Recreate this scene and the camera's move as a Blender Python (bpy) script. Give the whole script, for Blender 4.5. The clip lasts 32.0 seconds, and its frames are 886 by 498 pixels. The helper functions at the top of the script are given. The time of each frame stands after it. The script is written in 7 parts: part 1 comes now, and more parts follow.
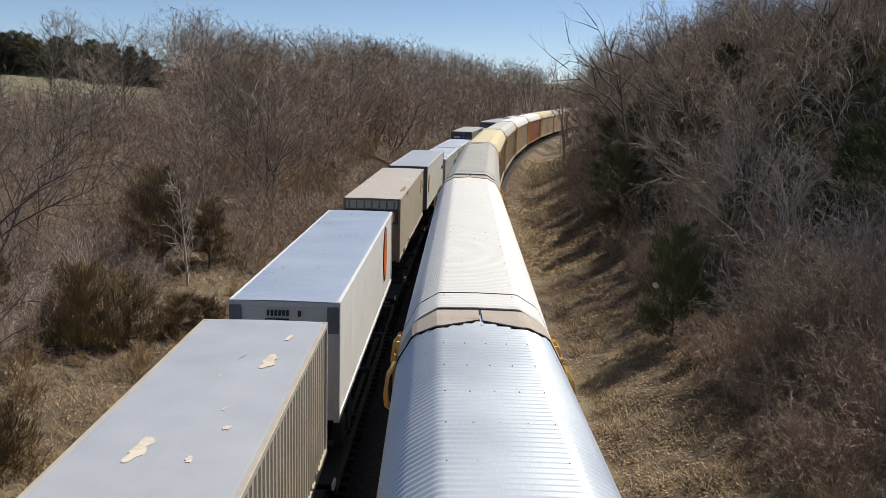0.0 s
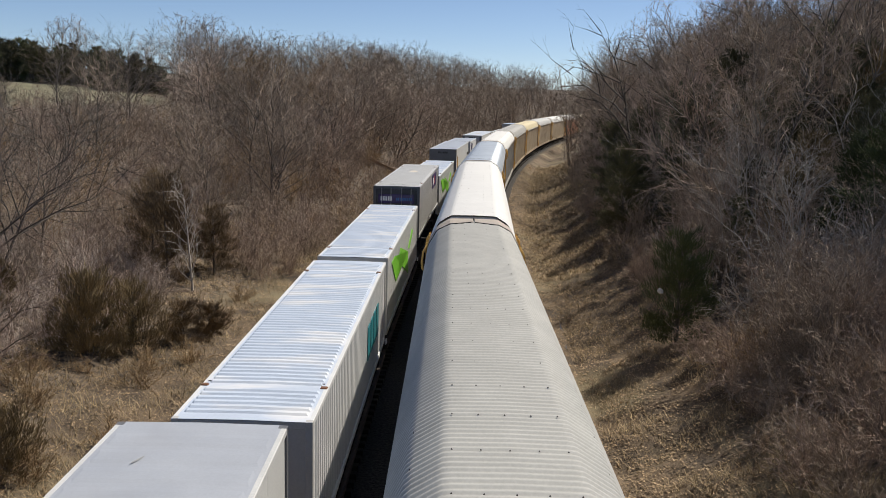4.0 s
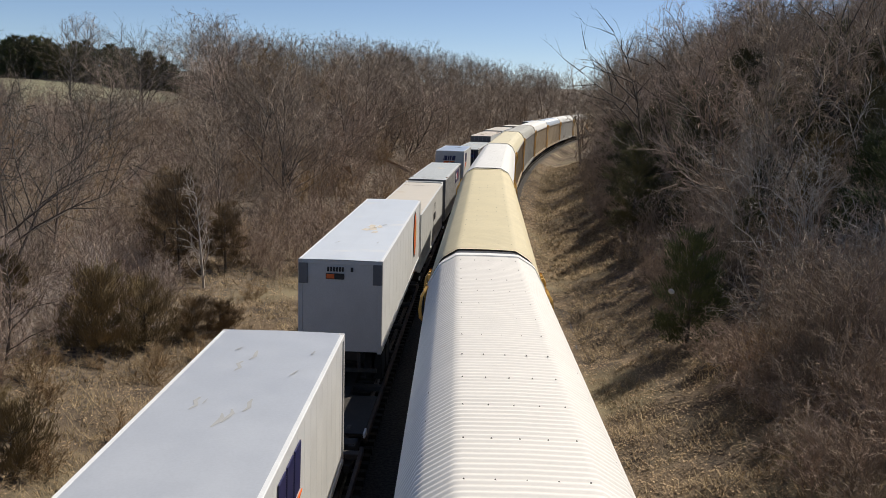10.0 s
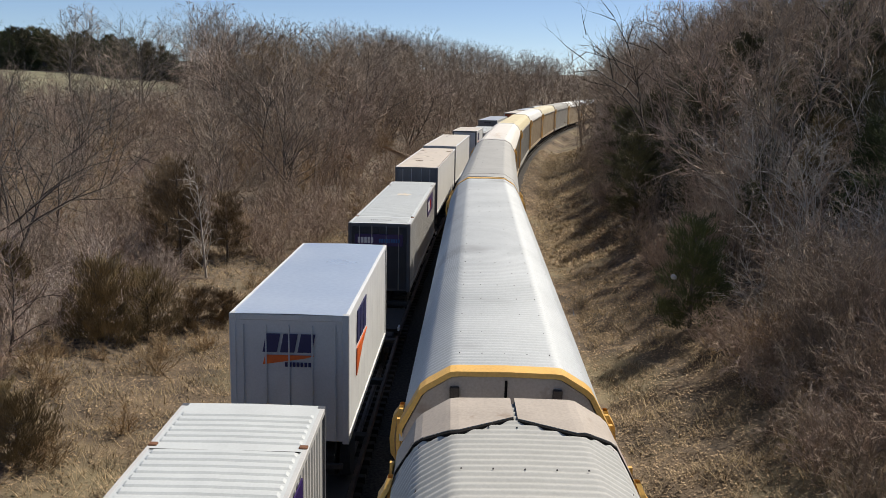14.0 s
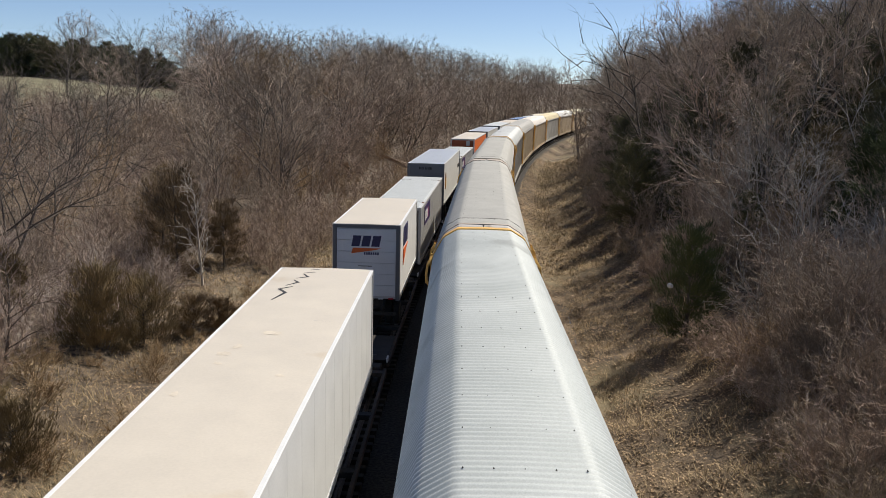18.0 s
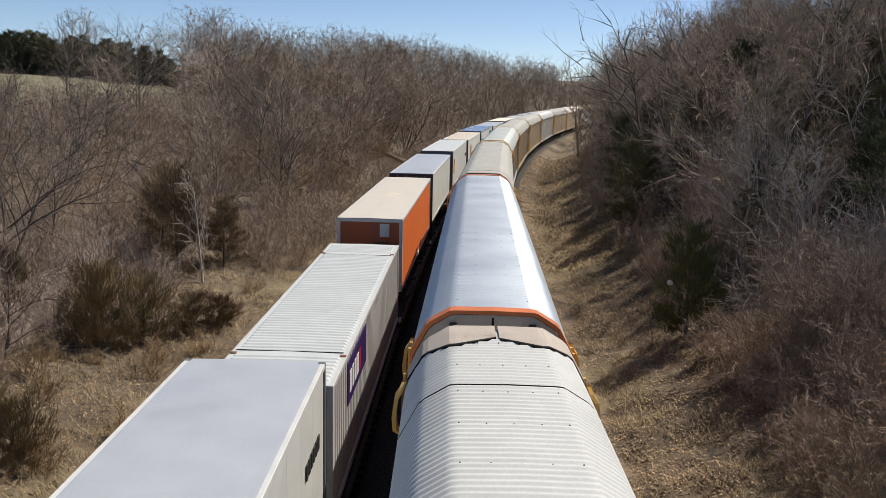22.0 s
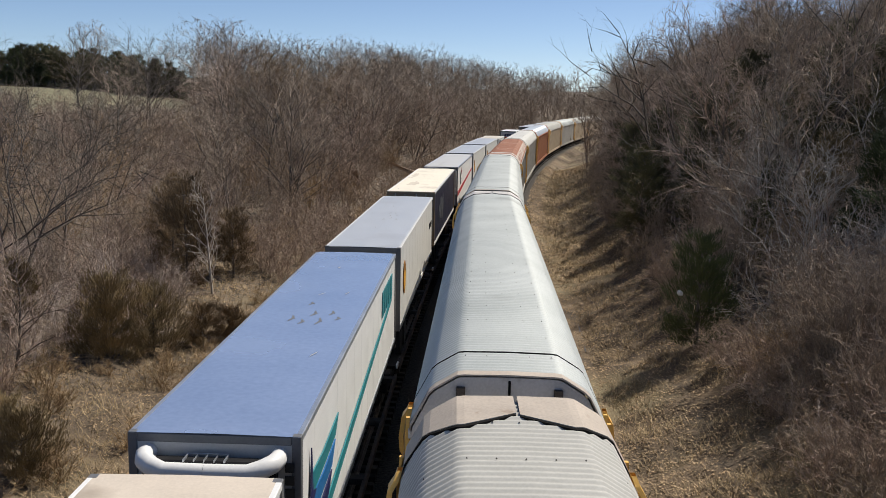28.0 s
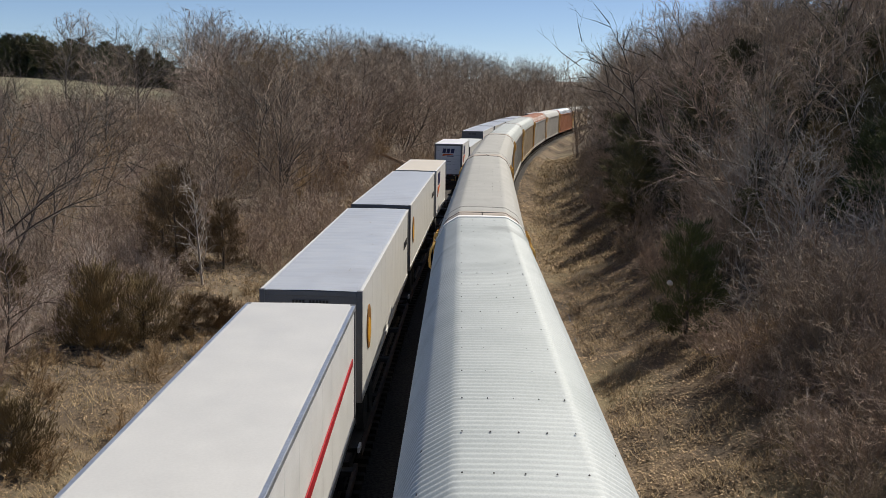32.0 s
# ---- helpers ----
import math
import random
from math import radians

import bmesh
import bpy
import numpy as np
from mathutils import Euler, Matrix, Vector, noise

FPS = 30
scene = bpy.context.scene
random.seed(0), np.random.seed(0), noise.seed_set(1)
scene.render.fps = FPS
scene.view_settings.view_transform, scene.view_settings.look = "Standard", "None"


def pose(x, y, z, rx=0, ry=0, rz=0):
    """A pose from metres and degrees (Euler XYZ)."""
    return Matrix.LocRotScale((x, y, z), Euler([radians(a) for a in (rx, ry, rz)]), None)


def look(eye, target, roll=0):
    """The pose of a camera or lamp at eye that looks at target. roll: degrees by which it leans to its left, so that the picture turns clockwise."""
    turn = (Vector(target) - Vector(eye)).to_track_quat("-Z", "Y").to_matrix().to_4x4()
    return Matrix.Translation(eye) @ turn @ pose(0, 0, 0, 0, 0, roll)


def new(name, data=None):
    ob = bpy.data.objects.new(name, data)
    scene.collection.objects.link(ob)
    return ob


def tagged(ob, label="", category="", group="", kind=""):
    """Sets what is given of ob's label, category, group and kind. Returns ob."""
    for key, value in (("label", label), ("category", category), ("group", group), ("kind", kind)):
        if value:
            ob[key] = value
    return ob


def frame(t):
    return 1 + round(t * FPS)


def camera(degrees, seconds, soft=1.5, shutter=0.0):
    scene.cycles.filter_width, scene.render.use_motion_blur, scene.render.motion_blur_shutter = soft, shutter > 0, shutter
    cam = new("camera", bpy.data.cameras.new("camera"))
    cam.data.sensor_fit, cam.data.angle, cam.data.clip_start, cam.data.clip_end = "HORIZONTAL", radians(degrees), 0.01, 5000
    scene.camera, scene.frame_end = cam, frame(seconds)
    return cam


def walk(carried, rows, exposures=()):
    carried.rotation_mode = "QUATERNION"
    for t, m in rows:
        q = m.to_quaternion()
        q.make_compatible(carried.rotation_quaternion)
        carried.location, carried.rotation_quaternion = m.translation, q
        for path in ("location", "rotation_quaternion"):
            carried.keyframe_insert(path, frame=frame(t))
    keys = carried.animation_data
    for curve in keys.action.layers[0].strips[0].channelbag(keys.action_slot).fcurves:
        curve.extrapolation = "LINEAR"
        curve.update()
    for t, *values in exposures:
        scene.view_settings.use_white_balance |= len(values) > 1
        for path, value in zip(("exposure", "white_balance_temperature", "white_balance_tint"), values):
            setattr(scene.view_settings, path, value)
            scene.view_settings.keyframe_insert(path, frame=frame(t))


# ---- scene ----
EYE_Z = 9.97
cam = camera(52.26, 32.0, soft=0.7)
VIEW = [
    (0, 80.03, -1.56, -0.67), (0.5, 80.01, -1.54, -0.68), (1, 80.00, -1.47, -0.59), (1.5, 79.94, -1.40, -0.37), (2, 79.84, -1.41, -0.32),
    (2.5, 79.84, -1.42, -0.42), (3, 79.98, -1.44, -0.49), (3.5, 80.22, -1.46, -0.46), (5.5, 80.57, -1.35, -0.21), (6, 80.53, -1.37, -0.13),
    (6.5, 80.56, -1.47, -0.13), (7, 80.39, -1.48, -0.22), (7.5, 80.18, -1.43, -0.26), (8, 80.03, -1.42, -0.07), (8.5, 80.13, -1.52, 0.01),
    (9, 80.30, -1.56, 0.04), (9.5, 80.39, -1.56, 0.18), (10, 80.31, -1.69, 0.32), (10.5, 80.14, -1.86, 0.35), (11, 79.96, -1.80, 0.23),
    (11.5, 79.91, -1.64, 0.41), (12, 79.97, -1.57, 0.37), (12.5, 80.02, -1.51, 0.31), (13, 79.94, -1.40, 0.30), (13.5, 79.64, -1.27, 0.25),
    (14, 79.53, -1.12, 0.34), (14.5, 79.56, -1.23, 0.41), (16.5, 80.09, -1.21, 0.20), (17, 79.98, -1.30, 0.12), (17.5, 79.97, -1.35, 0.13),
    (18, 80.04, -1.35, 0.17), (18.5, 80.09, -1.38, 0.28), (19, 80.02, -1.48, 0.26), (19.5, 79.93, -1.52, 0.17), (20, 79.85, -1.49, 0.15),
    (20.5, 79.78, -1.42, 0.13), (21, 79.83, -1.40, 0.17), (21.5, 79.86, -1.35, 0.16), (22, 79.86, -1.33, 0.16), (22.5, 79.94, -1.25, 0.17),
    (23, 79.94, -1.25, 0.17), (23.5, 79.88, -1.25, 0.11), (24, 79.81, -1.16, 0.07), (24.5, 79.85, -1.15, 0.15), (25, 79.95, -1.16, 0.20),
    (25.5, 79.97, -1.18, 0.21), (27.5, 80.51, -1.03, 0.59), (28, 80.53, -1.11, 0.71), (28.5, 80.46, -1.17, 0.56), (29, 80.32, -1.17, 0.38),
    (29.5, 80.16, -1.16, 0.26), (30, 80.00, -1.13, 0.23), (30.5, 80.01, -1.15, 0.21), (31, 80.06, -1.13, 0.22), (31.5, 79.98, -1.05, 0.15),
    (32, 79.94, -1.06, 0.09),
]
walk(cam, [(t, pose(0, 0, EYE_Z, a, b, c)) for t, a, b, c in VIEW], [(t, e, 6700, 10) for t, e in ((0, 0.0), (1, 0.02), (2, -0.04), (3, -0.05), (6, 0.03), (7, -0.04), (8, -0.14), (9, -0.05), (11, -0.06), (12, -0.02), (13, -0.02), (14, 0.05), (17, 0.09), (20, 0.08), (25, 0.12), (27, 0.09), (29, 0.02), (32, -0.03))])

# ---- light ----
SUN_AZ, SUN_EL = radians(50), radians(52)
world = bpy.data.worlds.new("sky")
scene.world = world
world.use_nodes = True
wn, wl = world.node_tree.nodes, world.node_tree.links
sky = wn.new("ShaderNodeTexSky")
sky.sky_type, sky.sun_disc = "NISHITA", False
sky.sun_elevation, sky.sun_rotation = SUN_EL, SUN_AZ
sky.altitude, sky.air_density, sky.dust_density, sky.ozone_density = 400, 0.55, 0.3, 2.9
wn["Background"].inputs["Strength"].default_value = 0.110
wl.new(sky.outputs[0], wn["Background"].inputs["Color"])
sun = new("sun", bpy.data.lights.new("sun", "SUN"))
sun.data.energy, sun.data.angle, sun.data.color = 5.15, radians(0.53), (1.0, 0.935, 0.83)
SUN_DIR = Vector((math.sin(SUN_AZ) * math.cos(SUN_EL), math.cos(SUN_AZ) * math.cos(SUN_EL), math.sin(SUN_EL)))
sun.matrix_world = look(SUN_DIR * 200, (0, 0, 0))

# ---- materials ----
def surface(name, low, high, scale=3.0, rough=0.6, metal=0.0, bump=0.0, fine=40.0, stain=None, stain_scale=0.6,
            stain_cut=0.6, per_object=0.0, stretch=(1, 1, 1), spec=0.5, per_island=0.0):
    """Two-scale procedural surface: low/high colours by coarse and fine noise, optional stains and per-object variation."""
    m = bpy.data.materials.new(name)
    m.use_nodes = True
    n, l = m.node_tree.nodes, m.node_tree.links
    b = n["Principled BSDF"]
    b.inputs["Metallic"].default_value = metal
    b.inputs["Specular IOR Level"].default_value = spec
    tc, mp = n.new("ShaderNodeTexCoord"), n.new("ShaderNodeMapping")
    mp.inputs["Scale"].default_value = stretch
    l.new(tc.outputs["Object"], mp.inputs["Vector"])

    def noise_node(sc, detail=4.0, w=None):
        t = n.new("ShaderNodeTexNoise")
        t.inputs["Scale"].default_value, t.inputs["Detail"].default_value = sc, detail
        l.new(mp.outputs[0], t.inputs["Vector"])
        return t

    def ramp(src, a, c):
        r = n.new("ShaderNodeMapRange")
        r.inputs["From Min"].default_value, r.inputs["From Max"].default_value = a, c
        l.new(src, r.inputs["Value"])
        return r.outputs[0]

    def mix(fac, a, c, blend="MIX"):
        x = n.new("ShaderNodeMix")
        x.data_type, x.blend_type = "RGBA", blend
        if isinstance(fac, float):
            x.inputs["Factor"].default_value = fac
        else:
            l.new(fac, x.inputs["Factor"])
        for sock, v in ((x.inputs["A"], a), (x.inputs["B"], c)):
            if isinstance(v, tuple):
                sock.default_value = (*v, 1)
            else:
                l.new(v, sock)
        return x.outputs["Result"]

    coarse, grain = noise_node(scale), noise_node(fine, 3.0)
    add = n.new("ShaderNodeMath")
    add.operation = "MULTIPLY_ADD"
    add.inputs[1].default_value, add.inputs[2].default_value = 0.45, 0.0
    l.new(grain.outputs["Fac"], add.inputs[0])
    add2 = n.new("ShaderNodeMath")
    add2.operation = "MULTIPLY_ADD"
    add2.inputs[1].default_value = 0.55
    l.new(coarse.outputs["Fac"], add2.inputs[0])
    l.new(add.outputs[0], add2.inputs[2])
    col = mix(ramp(add2.outputs[0], 0.36, 0.64), low, high)
    if stain:
        st = noise_node(stain_scale, 6.0)
        col = mix(ramp(st.outputs["Fac"], stain_cut, stain_cut + 0.14), col, stain)
    if per_object:
        oi = n.new("ShaderNodeObjectInfo")
        hv = n.new("ShaderNodeHueSaturation")
        r = n.new("ShaderNodeMapRange")
        r.inputs["To Min"].default_value, r.inputs["To Max"].default_value = 1 - per_object, 1 + per_object
        l.new(oi.outputs["Random"], r.inputs["Value"])
        l.new(r.outputs[0], hv.inputs["Value"])
        l.new(col, hv.inputs["Color"])
        col = hv.outputs[0]
    if per_island:
        ge, hs, r = n.new("ShaderNodeNewGeometry"), n.new("ShaderNodeHueSaturation"), n.new("ShaderNodeMapRange")
        r.inputs["To Min"].default_value, r.inputs["To Max"].default_value = 1 - per_island, 1 + per_island
        l.new(ge.outputs["Random Per Island"], r.inputs["Value"])
        l.new(r.outputs[0], hs.inputs["Value"])
        l.new(col, hs.inputs["Color"])
        col = hs.outputs[0]
    l.new(col, b.inputs["Base Color"])
    rr = n.new("ShaderNodeMapRange")
    rr.inputs["To Min"].default_value, rr.inputs["To Max"].default_value = max(rough - 0.1, 0.03), min(rough + 0.1, 1)
    l.new(coarse.outputs["Fac"], rr.inputs["Value"])
    l.new(rr.outputs[0], b.inputs["Roughness"])
    if bump:
        bp = n.new("ShaderNodeBump")
        bp.inputs["Strength"].default_value, bp.inputs["Distance"].default_value = 0.6, bump
        l.new(add2.outputs[0], bp.inputs["Height"])
        l.new(bp.outputs[0], b.inputs["Normal"])
    return m


def paint(name, c, dirt=0.75, rough=0.45, **kw):
    """Weathered paint of colour c, dirtier in blotches."""
    return surface(name, tuple(v * dirt for v in c), c, scale=kw.pop("scale", 1.3), rough=rough, fine=kw.pop("fine", 25.0), **kw)


CHANNEL = surface("worn_channel_steel", (0.03, 0.02, 0.015), (0.085, 0.055, 0.038), scale=3, rough=0.8)
STEEL = surface("rail_steel", (0.06, 0.045, 0.035), (0.14, 0.11, 0.09), scale=5, rough=0.5, metal=0.6)
SLEEPER = surface("creosoted_wood", (0.02, 0.017, 0.014), (0.055, 0.045, 0.036), scale=5, rough=0.9)
DARK_FRAME = surface("dark_underframe", (0.018, 0.016, 0.015), (0.05, 0.042, 0.036), scale=4, rough=0.8)
WHEEL_STEEL = surface("wheel_steel", (0.05, 0.04, 0.033), (0.11, 0.09, 0.075), scale=6, rough=0.6, metal=0.4)
RUBBER = surface("tyre_rubber", (0.012, 0.012, 0.012), (0.03, 0.03, 0.03), scale=9, rough=0.85)
YELLOW = paint("safety_yellow", (0.82, 0.48, 0.12), rough=0.5)
ORANGE_TRIM = paint("orange_trim_paint", (0.62, 0.17, 0.045), rough=0.5)
DOOR_GREY = paint("door_grey", (0.58, 0.56, 0.54), rough=0.6, stain=(0.16, 0.12, 0.09), stain_scale=1.1, stain_cut=0.66)
HOOD_TAN = paint("hood_tan", (0.47, 0.41, 0.35), rough=0.7, stain=(0.2, 0.13, 0.08), stain_scale=2.0, stain_cut=0.62)
# Black for real seams, and for the shadow gap drawn under the hoods.
SEAM_SHADE = surface("black_seam_and_shade", (0.006, 0.006, 0.006), (0.014, 0.013, 0.012), rough=0.95, spec=0.1)
BOLT = surface("bolt_steel", (0.03, 0.026, 0.022), (0.07, 0.06, 0.05), rough=0.7)
LETTER = surface("black_lettering", (0.012, 0.012, 0.014), (0.03, 0.03, 0.032), rough=0.6)
WHITE_LETTER = surface("white_lettering", (0.6, 0.6, 0.6), (0.78, 0.78, 0.78), rough=0.5)
NAVY = paint("navy_paint", (0.02, 0.022, 0.10), rough=0.4)
PURPLE = paint("purple_paint", (0.035, 0.015, 0.11), rough=0.4)
LOGO_ORANGE = paint("logo_orange", (0.80, 0.14, 0.02), rough=0.4)
LOGO_YELLOW = paint("logo_yellow", (0.85, 0.42, 0.03), rough=0.4)
LOGO_GREEN = paint("logo_green", (0.22, 0.62, 0.05), rough=0.4)
LOGO_TEAL = paint("logo_teal", (0.02, 0.22, 0.26), rough=0.4)
LOGO_BLUE = paint("logo_blue", (0.02, 0.16, 0.42), rough=0.4)
LOGO_RED = paint("logo_red", (0.45, 0.02, 0.03), rough=0.4)
LOGO_BROWN = paint("logo_brown", (0.30, 0.13, 0.02), rough=0.5)
RUSTY = surface("rusty_casting", (0.10, 0.04, 0.02), (0.26, 0.12, 0.06), scale=8, rough=0.85)
ALU = surface("bare_aluminium", (0.42, 0.45, 0.49), (0.56, 0.59, 0.63), scale=0.9, rough=0.34, metal=0.75, fine=14)
BLACK_PLASTIC = surface("black_plastic", (0.008, 0.008, 0.009), (0.018, 0.018, 0.02), rough=0.6, spec=0.25)

ROOFS = {
    "silver": surface("galvanised_silver_roof", (0.45, 0.475, 0.485), (0.575, 0.60, 0.61), scale=0.5, rough=0.6, metal=0.1, spec=0.3, stain=(0.36, 0.37, 0.38), stain_scale=0.35, stain_cut=0.6),
    "blue_silver": surface("bluish_galvanised_roof", (0.44, 0.50, 0.57), (0.55, 0.61, 0.68), scale=0.5, rough=0.45, metal=0.3),
    "green_silver": surface("greenish_galvanised_roof", (0.40, 0.435, 0.435), (0.52, 0.555, 0.555), scale=0.5, rough=0.6, metal=0.1, spec=0.3, stain=(0.3, 0.32, 0.32), stain_scale=0.4),
    "white": paint("white_roof_paint", (0.80, 0.80, 0.78), dirt=0.93, rough=0.65, spec=0.25),
    "white_rust": paint("white_roof_with_rust", (0.80, 0.77, 0.72), dirt=0.92, rough=0.65, spec=0.25, stain=(0.42, 0.20, 0.09), stain_scale=0.55, stain_cut=0.68, stretch=(0.6, 1.6, 1)),
    "tan": paint("tan_grey_roof", (0.475, 0.475, 0.45), dirt=0.84, rough=0.7, spec=0.25),
    "grey": paint("grey_roof", (0.47, 0.47, 0.455), dirt=0.84, rough=0.65, spec=0.25),
    "light": paint("light_grey_roof", (0.60, 0.61, 0.60), dirt=0.86, rough=0.65, spec=0.25),
    "cream": paint("cream_roof", (0.72, 0.64, 0.44), dirt=0.9, rough=0.7, spec=0.2),
    "pale_yellow": paint("pale_yellow_roof", (0.72, 0.665, 0.50), dirt=0.9, rough=0.7, spec=0.2),
    "rust": surface("rusted_roof", (0.20, 0.075, 0.045), (0.34, 0.14, 0.085), scale=1.2, rough=0.8, fine=18, stain=(0.55, 0.42, 0.33), stain_scale=1.6, stain_cut=0.57, stretch=(0.22, 4.0, 0.4)),
}
RUST_WASH = surface("rust_wash", (0.40, 0.21, 0.10), (0.60, 0.38, 0.21), scale=3, rough=0.85)
PEELED = surface("peeled_pale_paint", (0.46, 0.40, 0.36), (0.62, 0.57, 0.52), scale=1.5, rough=0.8, fine=18, stain=(0.24, 0.09, 0.055), stain_scale=2.4, stain_cut=0.46, stretch=(0.4, 3.0, 0.6))
SIDE_TAN = paint("tan_side_screen", (0.46, 0.37, 0.26), dirt=0.7, rough=0.6, stain=(0.2, 0.1, 0.05), stain_scale=0.8, stain_cut=0.66)
SIDE_GALV = paint("galvanised_side_screen", (0.46, 0.45, 0.42), dirt=0.75, rough=0.5)
SIDE_RUST = paint("rust_side_screen", (0.34, 0.13, 0.06), dirt=0.7, rough=0.7)
BARK = surface("grey_brown_bark", (0.075, 0.062, 0.05), (0.19, 0.165, 0.14), scale=7, fine=30, rough=0.95, per_object=0.25, stretch=(1, 1, 0.3))
TWIG = surface("bare_twigs", (0.16, 0.122, 0.089), (0.46, 0.37, 0.285), scale=0.8, fine=3.0, rough=0.9, per_object=0.3)
TWIG_TAN = surface("tawny_twigs", (0.22, 0.145, 0.075), (0.44, 0.315, 0.175), scale=0.8, fine=3.0, rough=0.9, per_object=0.2)
# Twig copy with sunlight put into its colour, for brush that self-shadows too dark.
TWIG_PALE = surface("sun_pale_twigs", (0.30, 0.25, 0.215), (0.64, 0.545, 0.475), scale=0.8, fine=3.0, rough=0.9, per_object=0.2)
TWIG_RED = surface("reddish_twigs", (0.195, 0.14, 0.108), (0.50, 0.388, 0.31), scale=0.8, fine=3.0, rough=0.9, per_object=0.25)
BARK_GREY = surface("weathered_grey_bark", (0.14, 0.12, 0.10), (0.30, 0.265, 0.225), scale=7, fine=30, rough=0.95, per_object=0.25, stretch=(1, 1, 0.3))
# Darkest bark tone, for the gnarled trees.
BARK_DARK = surface("dark_bark", (0.045, 0.037, 0.03), (0.115, 0.098, 0.082), scale=7, fine=30, rough=0.95, stretch=(1, 1, 0.3))
PALE_BARK = surface("pale_grey_bark", (0.33, 0.30, 0.26), (0.52, 0.48, 0.43), scale=6, fine=25, rough=0.9, per_object=0.15)
PALE_GREY = surface("light_grey_bark", (0.31, 0.285, 0.25), (0.53, 0.49, 0.44), scale=6, fine=25, rough=0.9, per_object=0.2)
LEAF = surface("fallen_leaves", (0.15, 0.102, 0.058), (0.41, 0.30, 0.182), scale=1.2, fine=30, rough=0.9, per_island=0.62)
CEDAR = surface("cedar_foliage", (0.045, 0.044, 0.020), (0.13, 0.12, 0.052), scale=1.2, fine=9, rough=0.85, per_object=0.3)
CEDAR_RED = surface("winter_cedar_foliage", (0.12, 0.09, 0.044), (0.33, 0.24, 0.115), scale=1.2, fine=9, rough=0.85, per_object=0.25)
CEDAR_GREEN = surface("green_cedar_foliage", (0.026, 0.036, 0.014), (0.10, 0.115, 0.04), scale=1.2, fine=9, rough=0.85, per_object=0.2)
CEDAR_BROWN = surface("russet_cedar_foliage", (0.07, 0.049, 0.026), (0.23, 0.152, 0.073), scale=1.2, fine=9, rough=0.85, per_object=0.2)
STRAW = surface("dead_grass_blades", (0.19, 0.138, 0.078), (0.48, 0.37, 0.22), scale=0.5, fine=5, rough=0.9, per_island=0.5)


